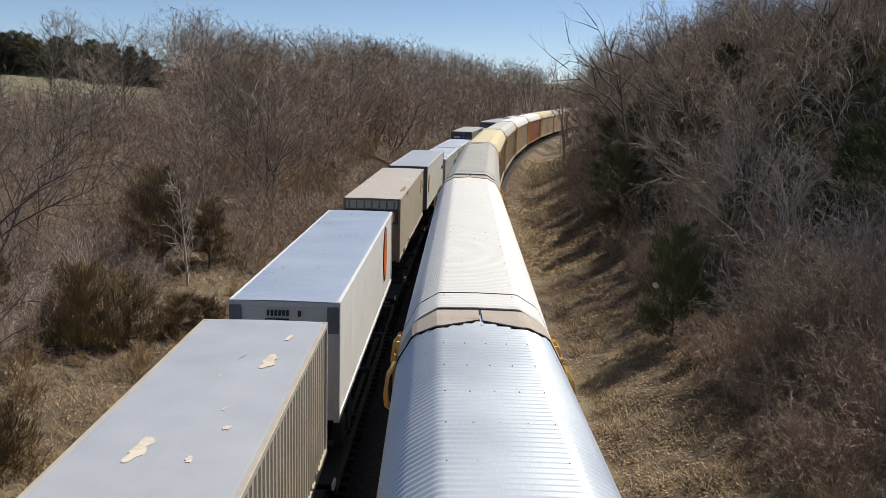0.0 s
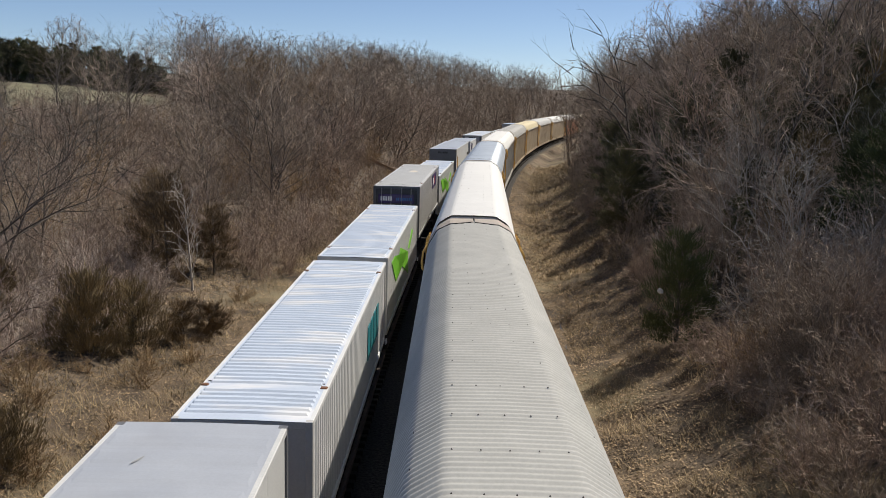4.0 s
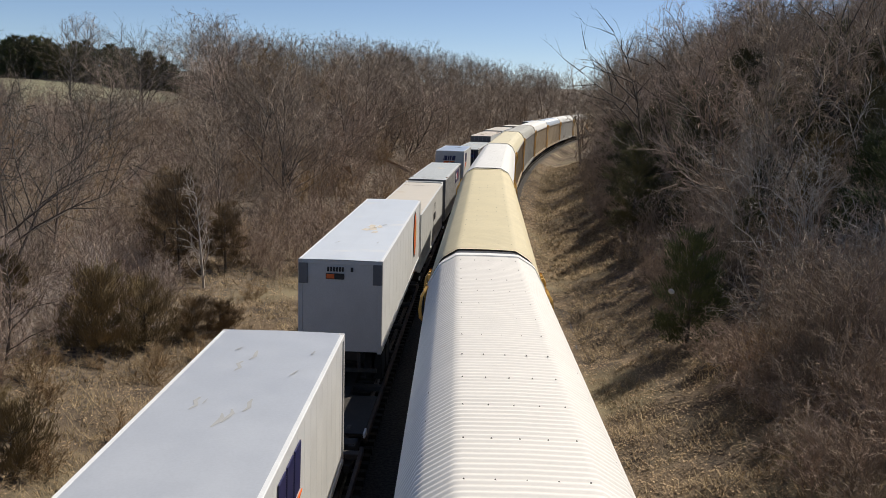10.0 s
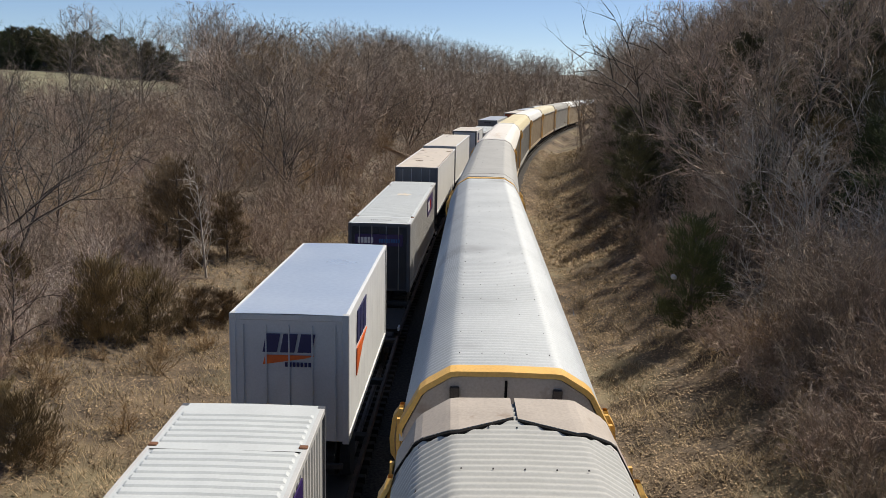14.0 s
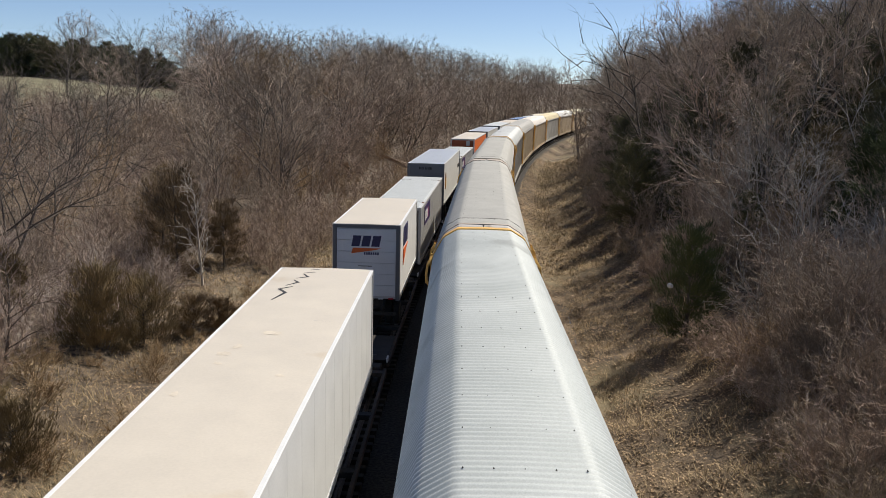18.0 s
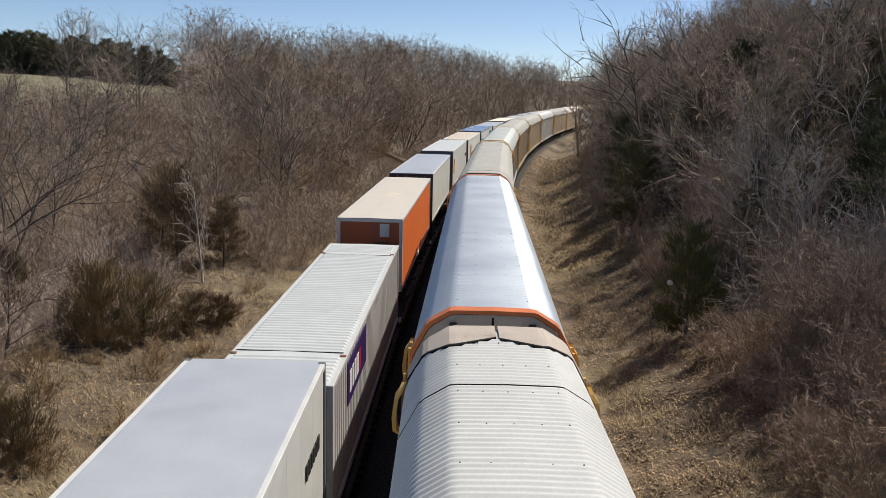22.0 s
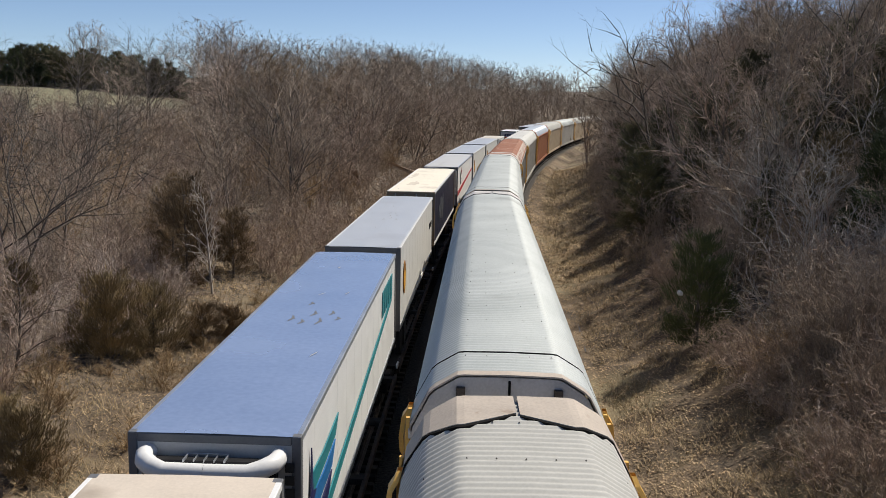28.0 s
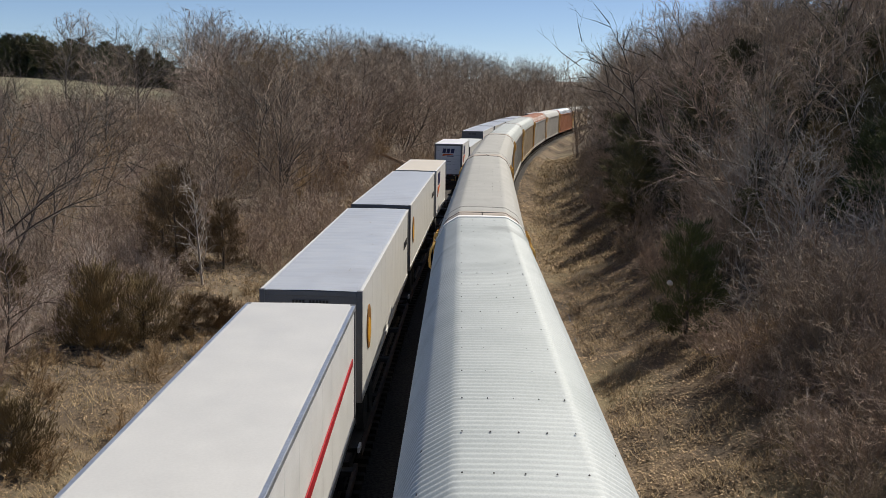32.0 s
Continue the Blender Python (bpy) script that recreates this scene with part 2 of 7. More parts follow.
# ---- mesh building ----
class Shape:
    """Vertices and faces of one mesh in the making."""

    def __init__(self):
        self.v, self.f = [], []

    def add(self, verts, faces):
        k = len(self.v)
        self.v.extend(verts)
        self.f.extend([tuple(i + k for i in f) for f in faces])
        return self

    def box(self, x0, x1, y0, y1, z0, z1, c=0.012):
        """A box with chamfered edges."""
        c = min(c, (x1 - x0) * 0.3, (y1 - y0) * 0.3, (z1 - z0) * 0.3)
        lo, hi = (x0, y0, z0), (x1, y1, z1)
        ids, verts = {}, []
        for sx in (0, 1):
            for sy in (0, 1):
                for sz in (0, 1):
                    s = (sx, sy, sz)
                    for ax in range(3):
                        q = [hi[i] if s[i] else lo[i] for i in range(3)]
                        for i in range(3):
                            if i != ax:
                                q[i] += -c if s[i] else c
                        ids[(s, ax)] = len(verts)
                        verts.append(tuple(q))
        faces = []
        for ax in range(3):
            a, b = (ax + 1) % 3, (ax + 2) % 3
            for side in (0, 1):
                ring = []
                for pa, pb in ((0, 0), (1, 0), (1, 1), (0, 1)):
                    s = [0, 0, 0]
                    s[ax], s[a], s[b] = side, pa, pb
                    ring.append(ids[(tuple(s), ax)])
                faces.append(tuple(ring) if side else tuple(reversed(ring)))
        for ax in range(3):
            a, b = (ax + 1) % 3, (ax + 2) % 3
            for pa in (0, 1):
                for pb in (0, 1):
                    s0, s1 = [0, 0, 0], [0, 0, 0]
                    s1[ax] = 1
                    for s in (s0, s1):
                        s[a], s[b] = pa, pb
                    s0, s1 = tuple(s0), tuple(s1)
                    q = (ids[(s0, a)], ids[(s1, a)], ids[(s1, b)], ids[(s0, b)])
                    faces.append(q if pa == pb else tuple(reversed(q)))
        for s in [(i, j, k) for i in (0, 1) for j in (0, 1) for k in (0, 1)]:
            q = (ids[(s, 0)], ids[(s, 1)], ids[(s, 2)])
            faces.append(q if sum(s) % 2 else tuple(reversed(q)))
        return self.add(verts, faces)

    def cylinder(self, centre, axis, r, half, n=14, bevel=0.0):
        """A disc or rod along axis (0, 1 or 2)."""
        a, b = (axis + 1) % 3, (axis + 2) % 3
        rings = [(-half, r - bevel), (-half + bevel, r), (half - bevel, r), (half, r - bevel)] if bevel else [(-half, r), (half, r)]
        verts = []
        for h, rad in rings:
            for i in range(n):
                w = 2 * math.pi * i / n
                q = list(centre)
                q[axis] += h
                q[a] += rad * math.cos(w)
                q[b] += rad * math.sin(w)
                verts.append(tuple(q))
        m = len(rings)
        faces = [(j * n + i, j * n + (i + 1) % n, (j + 1) * n + (i + 1) % n, (j + 1) * n + i) for j in range(m - 1) for i in range(n)]
        faces += [tuple(reversed(range(n))), tuple(range((m - 1) * n, m * n))]
        return self.add(verts, faces)

    def tube(self, pts, radii, n=4):
        """A tapering tube along points; a zero last radius ends in a tip."""
        verts, faces, prev = [], [], None
        for i, (q, r) in enumerate(zip(pts, radii)):
            d = (pts[min(i + 1, len(pts) - 1)] - pts[max(i - 1, 0)])
            d = d.normalized() if d.length > 1e-6 else Vector((0, 0, 1))
            u = d.cross(Vector((0.31, 0.87, 0.22) if abs(d.y) < 0.9 else (1, 0, 0))).normalized()
            w = d.cross(u)
            if r <= 0:
                k = len(verts)
                verts.append(tuple(q))
                faces += [(prev + j, prev + (j + 1) % n, k) for j in range(n)]
                break
            k = len(verts)
            verts += [tuple(q + (u * math.cos(6.2832 * j / n) + w * math.sin(6.2832 * j / n)) * r) for j in range(n)]
            if prev is not None:
                faces += [(prev + j, prev + (j + 1) % n, k + (j + 1) % n, k + j) for j in range(n)]
            prev = k
        return self.add(verts, faces)

    def loft(self, stations):
        """Quads between successive equal-length rows of points."""
        n = len(stations[0])
        verts = [q for row in stations for q in row]
        faces = [(j * n + i, j * n + i + 1, (j + 1) * n + i + 1, (j + 1) * n + i) for j in range(len(stations) - 1) for i in range(n - 1)]
        return self.add(verts, faces)

    def mesh(self, name, mat, smooth=False):
        me = bpy.data.meshes.new(name)
        me.from_pydata(self.v, [], self.f)
        me.materials.append(mat)
        if smooth:
            me.polygons.foreach_set("use_smooth", [True] * len(me.polygons))
        return me


def part(name, shape, mat, parent, label="", at=None, smooth=False, kind=""):
    """One mesh object under a thing or under a part; shape may be a ready mesh."""
    me = shape.mesh(name, mat, smooth) if isinstance(shape, Shape) else shape
    ob = new(name, me)
    ob.parent = parent
    if at is not None:
        ob.matrix_basis = at
    if label or kind:
        tagged(ob, label, kind=kind)
    return ob


def thing(name, label, category, group="", at=None, kind=""):
    ob = new(name)
    ob.empty_display_size = 0.2
    if at is not None:
        ob.matrix_basis = at
    return tagged(ob, label, category, group, kind)


def slab(*a, c=0.012):
    return Shape().box(*a, c=c)


# ---- the line of the tracks ----
K0, K1 = 0.00116, -4.31e-07
X_LEFT, X_RIGHT = -3.52, 0.89
S_TAB = np.arange(-900.0, 1501.0, 1.0)
_sp = np.clip(S_TAB, 0, None)
H_TAB = K0 * _sp + K1 * np.minimum(_sp, 420) ** 2 / 2
_mid = (H_TAB[1:] + H_TAB[:-1]) / 2
X_TAB = np.r_[0, np.cumsum(np.sin(_mid))]
Y_TAB = np.r_[0, np.cumsum(np.cos(_mid))]
X_TAB -= np.interp(0, S_TAB, X_TAB)
Y_TAB -= np.interp(0, S_TAB, Y_TAB)


def line(s, x0=0.0):
    """Place and heading of the line at distance s, shifted by x0."""
    return float(np.interp(s, S_TAB, X_TAB)) + x0, float(np.interp(s, S_TAB, Y_TAB)), float(np.interp(s, S_TAB, H_TAB))


def on_track(s, x0, half, flip=False):
    """Pose of a vehicle whose bogies ride the line half before and behind s."""
    xa, ya, _ = line(s - half, x0)
    xb, yb, _ = line(s + half, x0)
    head = math.degrees(math.atan2(xb - xa, yb - ya))
    return pose((xa + xb) / 2, (ya + yb) / 2, 0, 0, 0, -head)


def beside(s, u):
    """Place u metres to the right of the right-hand track at s."""
    x, y, h = line(s, X_RIGHT)
    return x + u * math.cos(h), y - u * math.sin(h)


# ---- ground ----
U_KEYS = [-1500, -600, -250, -140, -100, -60, -35, -20, -12, -8.6, -7.4, -4.4, 0, 2.6, 3.9, 4.6, 5.3, 7.0, 10, 14, 20, 30, 50, 90, 600]
Z_KEYS = [16, 14, 12.5, 11.0, 9.6, 5.6, 2.2, -0.4, -1.3, -1.25, -0.42, -0.36, -0.36, -0.42, -1.2, -1.32, -1.1, -0.6, 1.0, 3.6, 6.6, 9.6, 12.0, 14, 15]


def ground_z(s, u):
    z = np.interp(u, U_KEYS, Z_KEYS)
    off = min(1.0, max(0.0, (abs(u + 2.2) - 6.0) / 6.0))
    if off > 0:
        x, y = beside(s, u)
        z += off * (0.45 * noise.noise(Vector((x / 9, y / 9, 0))) + 0.9 * min(1, abs(u) / 40) * noise.noise(Vector((x / 31, y / 31, 5))))
        near = min(1.0, max(0.0, (abs(u + 2.2) - 6.2) / 1.5)) * (1 if s < 120 else 0)
        z += near * (0.17 * noise.noise(Vector((x / 1.7, y / 1.7, 9))) + 0.10 * noise.noise(Vector((x / 0.8, y / 0.8, 3))))
        z += off * 5.0 * min(1.0, max(0.0, (s - 140) / 220)) * (1 if u < 0 else 0.6) * min(1.0, max(0, abs(u) - 10) / 40)
    return float(z)


def footing(s, u, sink=0.05):
    x, y = beside(s, u)
    return x, y, ground_z(s, u) - sink


def build_ground():
    us = sorted(set([-1500, -1000, -600, -400, -250, -180] + list(range(-150, -40, 8)) + list(np.arange(-40, -14, 1.6)) + list(np.arange(-14, -7.4, 0.6))
                    + [-7.4, -6, -4.4, -2.2, 0, 1.6, 2.6, 3.2, 3.9, 4.3, 4.6, 4.9, 5.3] + list(np.arange(5.7, 13, 0.4)) + list(np.arange(13, 16, 0.7)) + list(np.arange(16, 50, 2.5)) + [55, 65, 80, 100, 150, 220, 320, 450, 600]))
    ss = sorted(set(list(range(-900, -60, 60)) + list(range(-60, 8, 6)) + list(np.arange(8, 48, 0.5)) + list(np.arange(48, 70, 0.9)) + list(np.arange(70, 140, 2.2)) + list(range(140, 420, 8)) + list(range(420, 1480, 60))))
    g, cover = Shape(), []
    rows = []
    for s in ss:
        x, y, h = line(s, X_RIGHT)
        c, sn = math.cos(h), math.sin(h)
        rows.append([(x + u * c, y - u * sn, ground_z(s, u)) for u in us])
        for u in us:
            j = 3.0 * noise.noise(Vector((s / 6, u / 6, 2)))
            # Track bed mask; its colour below carries the shade between the trains.
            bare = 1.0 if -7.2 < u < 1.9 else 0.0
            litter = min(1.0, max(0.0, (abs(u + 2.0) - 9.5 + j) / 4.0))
            field = 1.0 if u < -70 and s < 175 else 0.0
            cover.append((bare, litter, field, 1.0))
    g.loft(rows)
    m = surface("ground_cover", (0.030, 0.021, 0.013), (0.215, 0.155, 0.098), scale=0.6, fine=13.0, rough=0.95, bump=0.12, stain=(0.205, 0.168, 0.098), stain_scale=0.16, stain_cut=0.5)
    n, l = m.node_tree.nodes, m.node_tree.links
    b = n["Principled BSDF"]
    base = b.inputs["Base Color"].links[0].from_socket
    at = n.new("ShaderNodeVertexColor")
    at.layer_name = "cover"
    sep = n.new("ShaderNodeSeparateColor")
    l.new(at.outputs["Color"], sep.inputs[0])
    tc = n.new("ShaderNodeTexCoord")

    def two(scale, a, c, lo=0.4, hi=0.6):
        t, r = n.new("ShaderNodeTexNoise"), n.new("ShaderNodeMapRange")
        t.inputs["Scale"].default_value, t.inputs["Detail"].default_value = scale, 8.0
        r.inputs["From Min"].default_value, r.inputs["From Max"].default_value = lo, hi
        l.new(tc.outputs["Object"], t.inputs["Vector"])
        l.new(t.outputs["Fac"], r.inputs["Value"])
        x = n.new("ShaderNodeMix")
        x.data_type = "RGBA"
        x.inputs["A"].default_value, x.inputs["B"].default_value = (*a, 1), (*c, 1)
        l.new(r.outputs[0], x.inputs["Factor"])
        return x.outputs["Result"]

    # Red: ballast darkened to near black, shade of the trains included.
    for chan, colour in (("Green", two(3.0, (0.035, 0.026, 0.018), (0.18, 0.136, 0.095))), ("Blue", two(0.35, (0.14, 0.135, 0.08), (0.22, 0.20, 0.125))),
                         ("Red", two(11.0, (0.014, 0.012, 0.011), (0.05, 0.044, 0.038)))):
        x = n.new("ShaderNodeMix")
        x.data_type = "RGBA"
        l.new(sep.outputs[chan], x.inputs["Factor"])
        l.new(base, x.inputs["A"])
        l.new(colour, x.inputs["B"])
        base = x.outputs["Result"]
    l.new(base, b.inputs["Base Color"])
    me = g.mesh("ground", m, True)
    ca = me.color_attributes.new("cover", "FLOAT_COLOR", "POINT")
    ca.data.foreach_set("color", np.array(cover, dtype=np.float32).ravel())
    tagged(new("ground", me), "dry grass and leaf litter ground in a shallow railway cutting", "ground", kind="structure")


build_ground()


def build_tracks():
    for x0, word in ((X_LEFT, "rail_line_1"), (X_RIGHT, "rail_line_2")):
        t = thing(word, "railway track with steel rails on wooden sleepers in ballast", "railway track", "parallel railway tracks", kind="structure")
        for side in (-0.755, 0.755):
            prof = [(-0.07, -0.18), (-0.07, -0.16), (-0.012, -0.13), (-0.012, -0.045), (-0.036, -0.03), (-0.036, 0.0), (0.036, 0.0), (0.036, -0.03), (0.012, -0.045), (0.012, -0.13), (0.07, -0.16), (0.07, -0.18)]
            rows = []
            for s in np.arange(-60, 400, 5.0):
                x, y, h = line(s, x0)
                rows.append([(x + (side + a) * math.cos(h), y - (side + a) * math.sin(h), z) for a, z in prof])
            part("rail", Shape().loft(rows), STEEL, t)
        ties = Shape()
        for s in np.arange(-40, 330, 0.55):
            x, y, h = line(s, x0)
            k = len(ties.v)
            ties.box(-1.28, 1.28, -0.115, 0.115, -0.36, -0.18, c=0.01)
            c, sn = math.cos(h), math.sin(h)
            for i in range(k, len(ties.v)):
                a, b, z = ties.v[i]
                ties.v[i] = (x + a * c + b * sn, y - a * sn + b * c, z)
        part("sleepers", ties, SLEEPER, t, kind="stuff")


build_tracks()
WATER = surface("ditch_water", (0.02, 0.022, 0.02), (0.035, 0.035, 0.03), rough=0.3)
for a0, a1 in ((40.0, 50.0),):
    w, rows = Shape(), []
    for s in np.arange(a0, a1, 0.5):
        hw = 0.02 + 0.09 * math.sin(math.pi * (s - a0 + 0.2) / (a1 - a0 + 0.3)) + 0.02 * math.sin(s * 3.1)
        rows.append([(*beside(s, 4.42 + a * hw), -1.29) for a in (-1, -0.4, 0.4, 1)])
    w.loft(rows)
    tagged(new("ditch_water", w.mesh("ditch_water", WATER, True)), "narrow puddle of still water in the trackside ditch", "water", kind="structure")

# ---- autorack wagons ----
CAR_L, CAR_V, CAR_S0 = 28.67, 18.66, 18.40
ROOF_Z, EAVE_Z, FLAT, EAVE = 5.79, 4.92, 0.80, 1.52
HALF = 13.72


def roof_section(lift=0.0, grow=0.0):
    """Cross-section of the roof from left eave to right eave with rounded creases."""
    pts = [(-EAVE - grow, EAVE_Z - 0.10), (-EAVE - grow, EAVE_Z + 0.02), (-EAVE + 0.04, EAVE_Z + 0.10), (-1.37, EAVE_Z + 0.31), (-1.24, EAVE_Z + 0.56), (-1.15, ROOF_Z - 0.225)]
    pts += [(-FLAT - 0.06, ROOF_Z - 0.045), (-FLAT, ROOF_Z - 0.012), (-FLAT + 0.10, ROOF_Z), (0, ROOF_Z + 0.012)]
    pts += [(-x, z) for x, z in reversed(pts[:-1])]
    return [(x * (1 + lift / 2.2), z + lift) for x, z in pts]


def ribbed_roof(pitch, depth, end=0.12):
    """Corrugated roof skin with plain end panels."""
    rows, y = [], -HALF
    for yy in (-HALF, -HALF + end):
        rows.append((yy, 0.0))
    y = -HALF + end + 0.02
    while y < HALF - end - pitch:
        rows += [(y + pitch * a, depth * 0.5 * (1 - math.cos(6.2832 * a))) for a in (0.0, 0.17, 0.33, 0.5, 0.67, 0.83)]
        y += pitch
    rows += [(HALF - end + 0.03, 0.0), (HALF, 0.0)]
    return Shape().loft([[(x, yy, z) for x, z in reversed(roof_section(d))] for yy, d in rows])


def band(y0, y1, lift, under=-0.02):
    """A hoop over the roof between two stations, with thickness."""
    s = Shape()
    low, top = roof_section(under), roof_section(lift)
    s.loft([[(x, y, z) for x, z in reversed(row)] for y, row in ((y0, low), (y0, top), (y1, top), (y1, low))])
    return s


def hood(y_in, y_out, dz=0.0):
    """The two sheet plates over an end, with a notch at the middle and a ragged inner edge."""
    out = []
    for side in (-1, 1):
        sec = [(x, z) for x, z in roof_section(0.05) if x * side > 0.02] if side < 0 else [(x, z) for x, z in roof_section(0.05) if x > 0.02]
        sec = sorted(sec, key=lambda q: abs(q[0]))
        sec = [(side * 0.025, ROOF_Z + 0.06)] + sec
        rows = []
        for k, (x, z) in enumerate(sec):
            a = abs(x)
            reach = 0.60 + 0.40 * min(1, a / 0.72) + 0.035 * math.sin(a * 19 + side) if a < 0.8 else 1.0 - 0.45 * (a - 0.8) / 0.7
            yi = y_out - (y_out - y_in) * reach
            rows.append([(x, y_out, z + 0.015 + dz), (x, yi, z + dz), (x, yi, z - 0.04 + dz), (x, y_out, z - 0.03 + dz)])
        if side > 0:
            rows = [list(reversed(r)) for r in rows]
        out.append(Shape().loft(rows))
    return out


def sloped_plate(side):
    """Half of the sloping cap that closes the gap beyond an end."""
    sec = sorted([(x, z) for x, z in roof_section(0.0) if x * side > 0.02], key=lambda q: abs(q[0]))
    sec = [(side * 0.02, ROOF_Z)] + sec
    rows = []
    for x, z in sec:
        rows.append([(x, -HALF + 0.03, z + 0.012), (x * 0.985, -HALF - 0.14, z - 0.03), (x * 0.955, -HALF - 0.42, z - 0.17), (x * 0.955, -HALF - 0.42, z - 0.21), (x * 0.985, -HALF - 0.14, z - 0.07)])
    if side < 0:
        rows = [list(reversed(r)) for r in rows]
    return Shape().loft(rows)


def end_wall(y, d):
    """Closed end door following the roof's outline."""
    sec = roof_section(-0.03)
    ring = [(x * 0.995, z - 0.012) for x, z in sec]
    n = len(ring)
    verts = [(x, y, z) for x, z in ring] + [(ring[-1][0], y, 1.1), (ring[0][0], y, 1.1)]
    back = [(x, y - d * 0.08, z) for x, _, z in verts]
    m = len(verts)
    s = Shape()
    s.add(verts + back, [tuple(range(m)) if d < 0 else tuple(reversed(range(m)))] + [(i, (i + 1) % m, m + (i + 1) % m, m + i) for i in range(m)])
    return s


def slat_row(y, d):
    """Vertical stiffeners on an end door."""
    out = []
    for i in range(10):
        x = -1.17 + i * 0.26
        top = ROOF_Z - 0.05 - max(0.0, abs(x) - FLAT + 0.06) * 0.72
        a, b = sorted((y, y + d * 0.05))
        out.append(slab(x - 0.098, x + 0.098, a, b, 1.4, top))
    return out


def ladder(side, y, d):
    """Corner ladder: two stiles that kink outward below the eave, with rungs."""
    s = Shape()
    x0 = side * (EAVE + 0.04)
    for dy in (0.0, 0.42):
        pts = [(0.0, 1.1), (0.02, 1.6), (0.02, 4.25), (0.02, 4.75), (0.01, 5.02)]
        for (a, z0), (b, z1) in zip(pts, pts[1:]):
            lo, hi = x0 + side * a, x0 + side * b
            yy = y - d * dy
            q = [(lo - 0.03, yy - 0.035, z0), (lo + 0.03, yy - 0.035, z0), (lo + 0.03, yy + 0.035, z0), (lo - 0.03, yy + 0.035, z0),
                 (hi - 0.03, yy - 0.035, z1), (hi + 0.03, yy - 0.035, z1), (hi + 0.03, yy + 0.035, z1), (hi - 0.03, yy + 0.035, z1)]
            s.add(q, [(0, 3, 2, 1), (4, 5, 6, 7), (0, 1, 5, 4), (1, 2, 6, 5), (2, 3, 7, 6), (3, 0, 4, 7)])
    for i in range(11):
        z = 1.35 + i * 0.32
        a, b = sorted((y, y - d * 0.42))
        s.box(x0 + side * 0.02 - 0.02, x0 + side * 0.02 + 0.02, a, b, z - 0.02, z + 0.02, c=0.005)
    return s


def guard(side, y, d):
    """Bent yellow end plate beside the ladder head."""
    x0 = side * (EAVE + 0.05)
    rows = []
    for z, a, w in ((5.06, -0.01, 0.12), (4.95, 0.03, 0.22), (4.82, 0.11, 0.30), (4.50, 0.15, 0.34), (4.26, 0.13, 0.32), (4.14, 0.05, 0.16)):
        x = x0 + side * a
        rows.append([(x - 0.035, y - d * w, z), (x + 0.035, y - d * w, z), (x + 0.035, y, z), (x - 0.035, y, z), (x - 0.035, y - d * w, z)])
    return Shape().loft(rows)


CAR_MESH = {}


def shared(key, make, mat, smooth=False):
    k = (key, mat.name)
    if k not in CAR_MESH:
        CAR_MESH[k] = make().mesh(key, mat, smooth)
    return CAR_MESH[k]


def bogie(parent, y, gauge=0.755, base=0.85):
    f = Shape()
    for sx in (-1, 1):
        f.box(sx * 0.98 - 0.09, sx * 0.98 + 0.09, -base - 0.3, base + 0.3, 0.42, 0.62)
        f.box(sx * 0.98 - 0.1, sx * 0.98 + 0.1, -0.3, 0.3, 0.25, 0.8)
    f.box(-1.05, 1.05, -0.22, 0.22, 0.5, 0.82)
    key = "bogie_frame"
    b = part("bogie", shared(key, lambda: f, DARK_FRAME), None, parent, at=pose(0, y, 0))
    wheel = shared("wheel", lambda: Shape().cylinder((0, 0, 0), 0, 0.46, 0.065, 20, 0.02).cylinder((0.0, 0, 0), 0, 0.12, 0.14, 10, 0.02), WHEEL_STEEL)
    for sx in (-1, 1):
        for sy in (-1, 1):
            part("wheel", wheel, None, b, at=pose(sx * gauge, sy * base, 0.46))


def side_screen():
    """Perforated side panels between posts, as one corrugated skin."""
    s = Shape()
    n = 16
    step = 2 * HALF / n
    rows = []
    for i in range(n):
        y = -HALF + i * step
        for a, d in ((0.02, 0.0), (0.06, 0.05), (0.94, 0.05), (0.98, 0.0)):
            rows.append([(d, y + a * step, 1.12), (d, y + a * step, 2.9), (d - 0.012, y + a * step, 2.95), (d, y + a * step, 3.0), (d, y + a * step, EAVE_Z - 0.06)])
    return s.loft(rows)


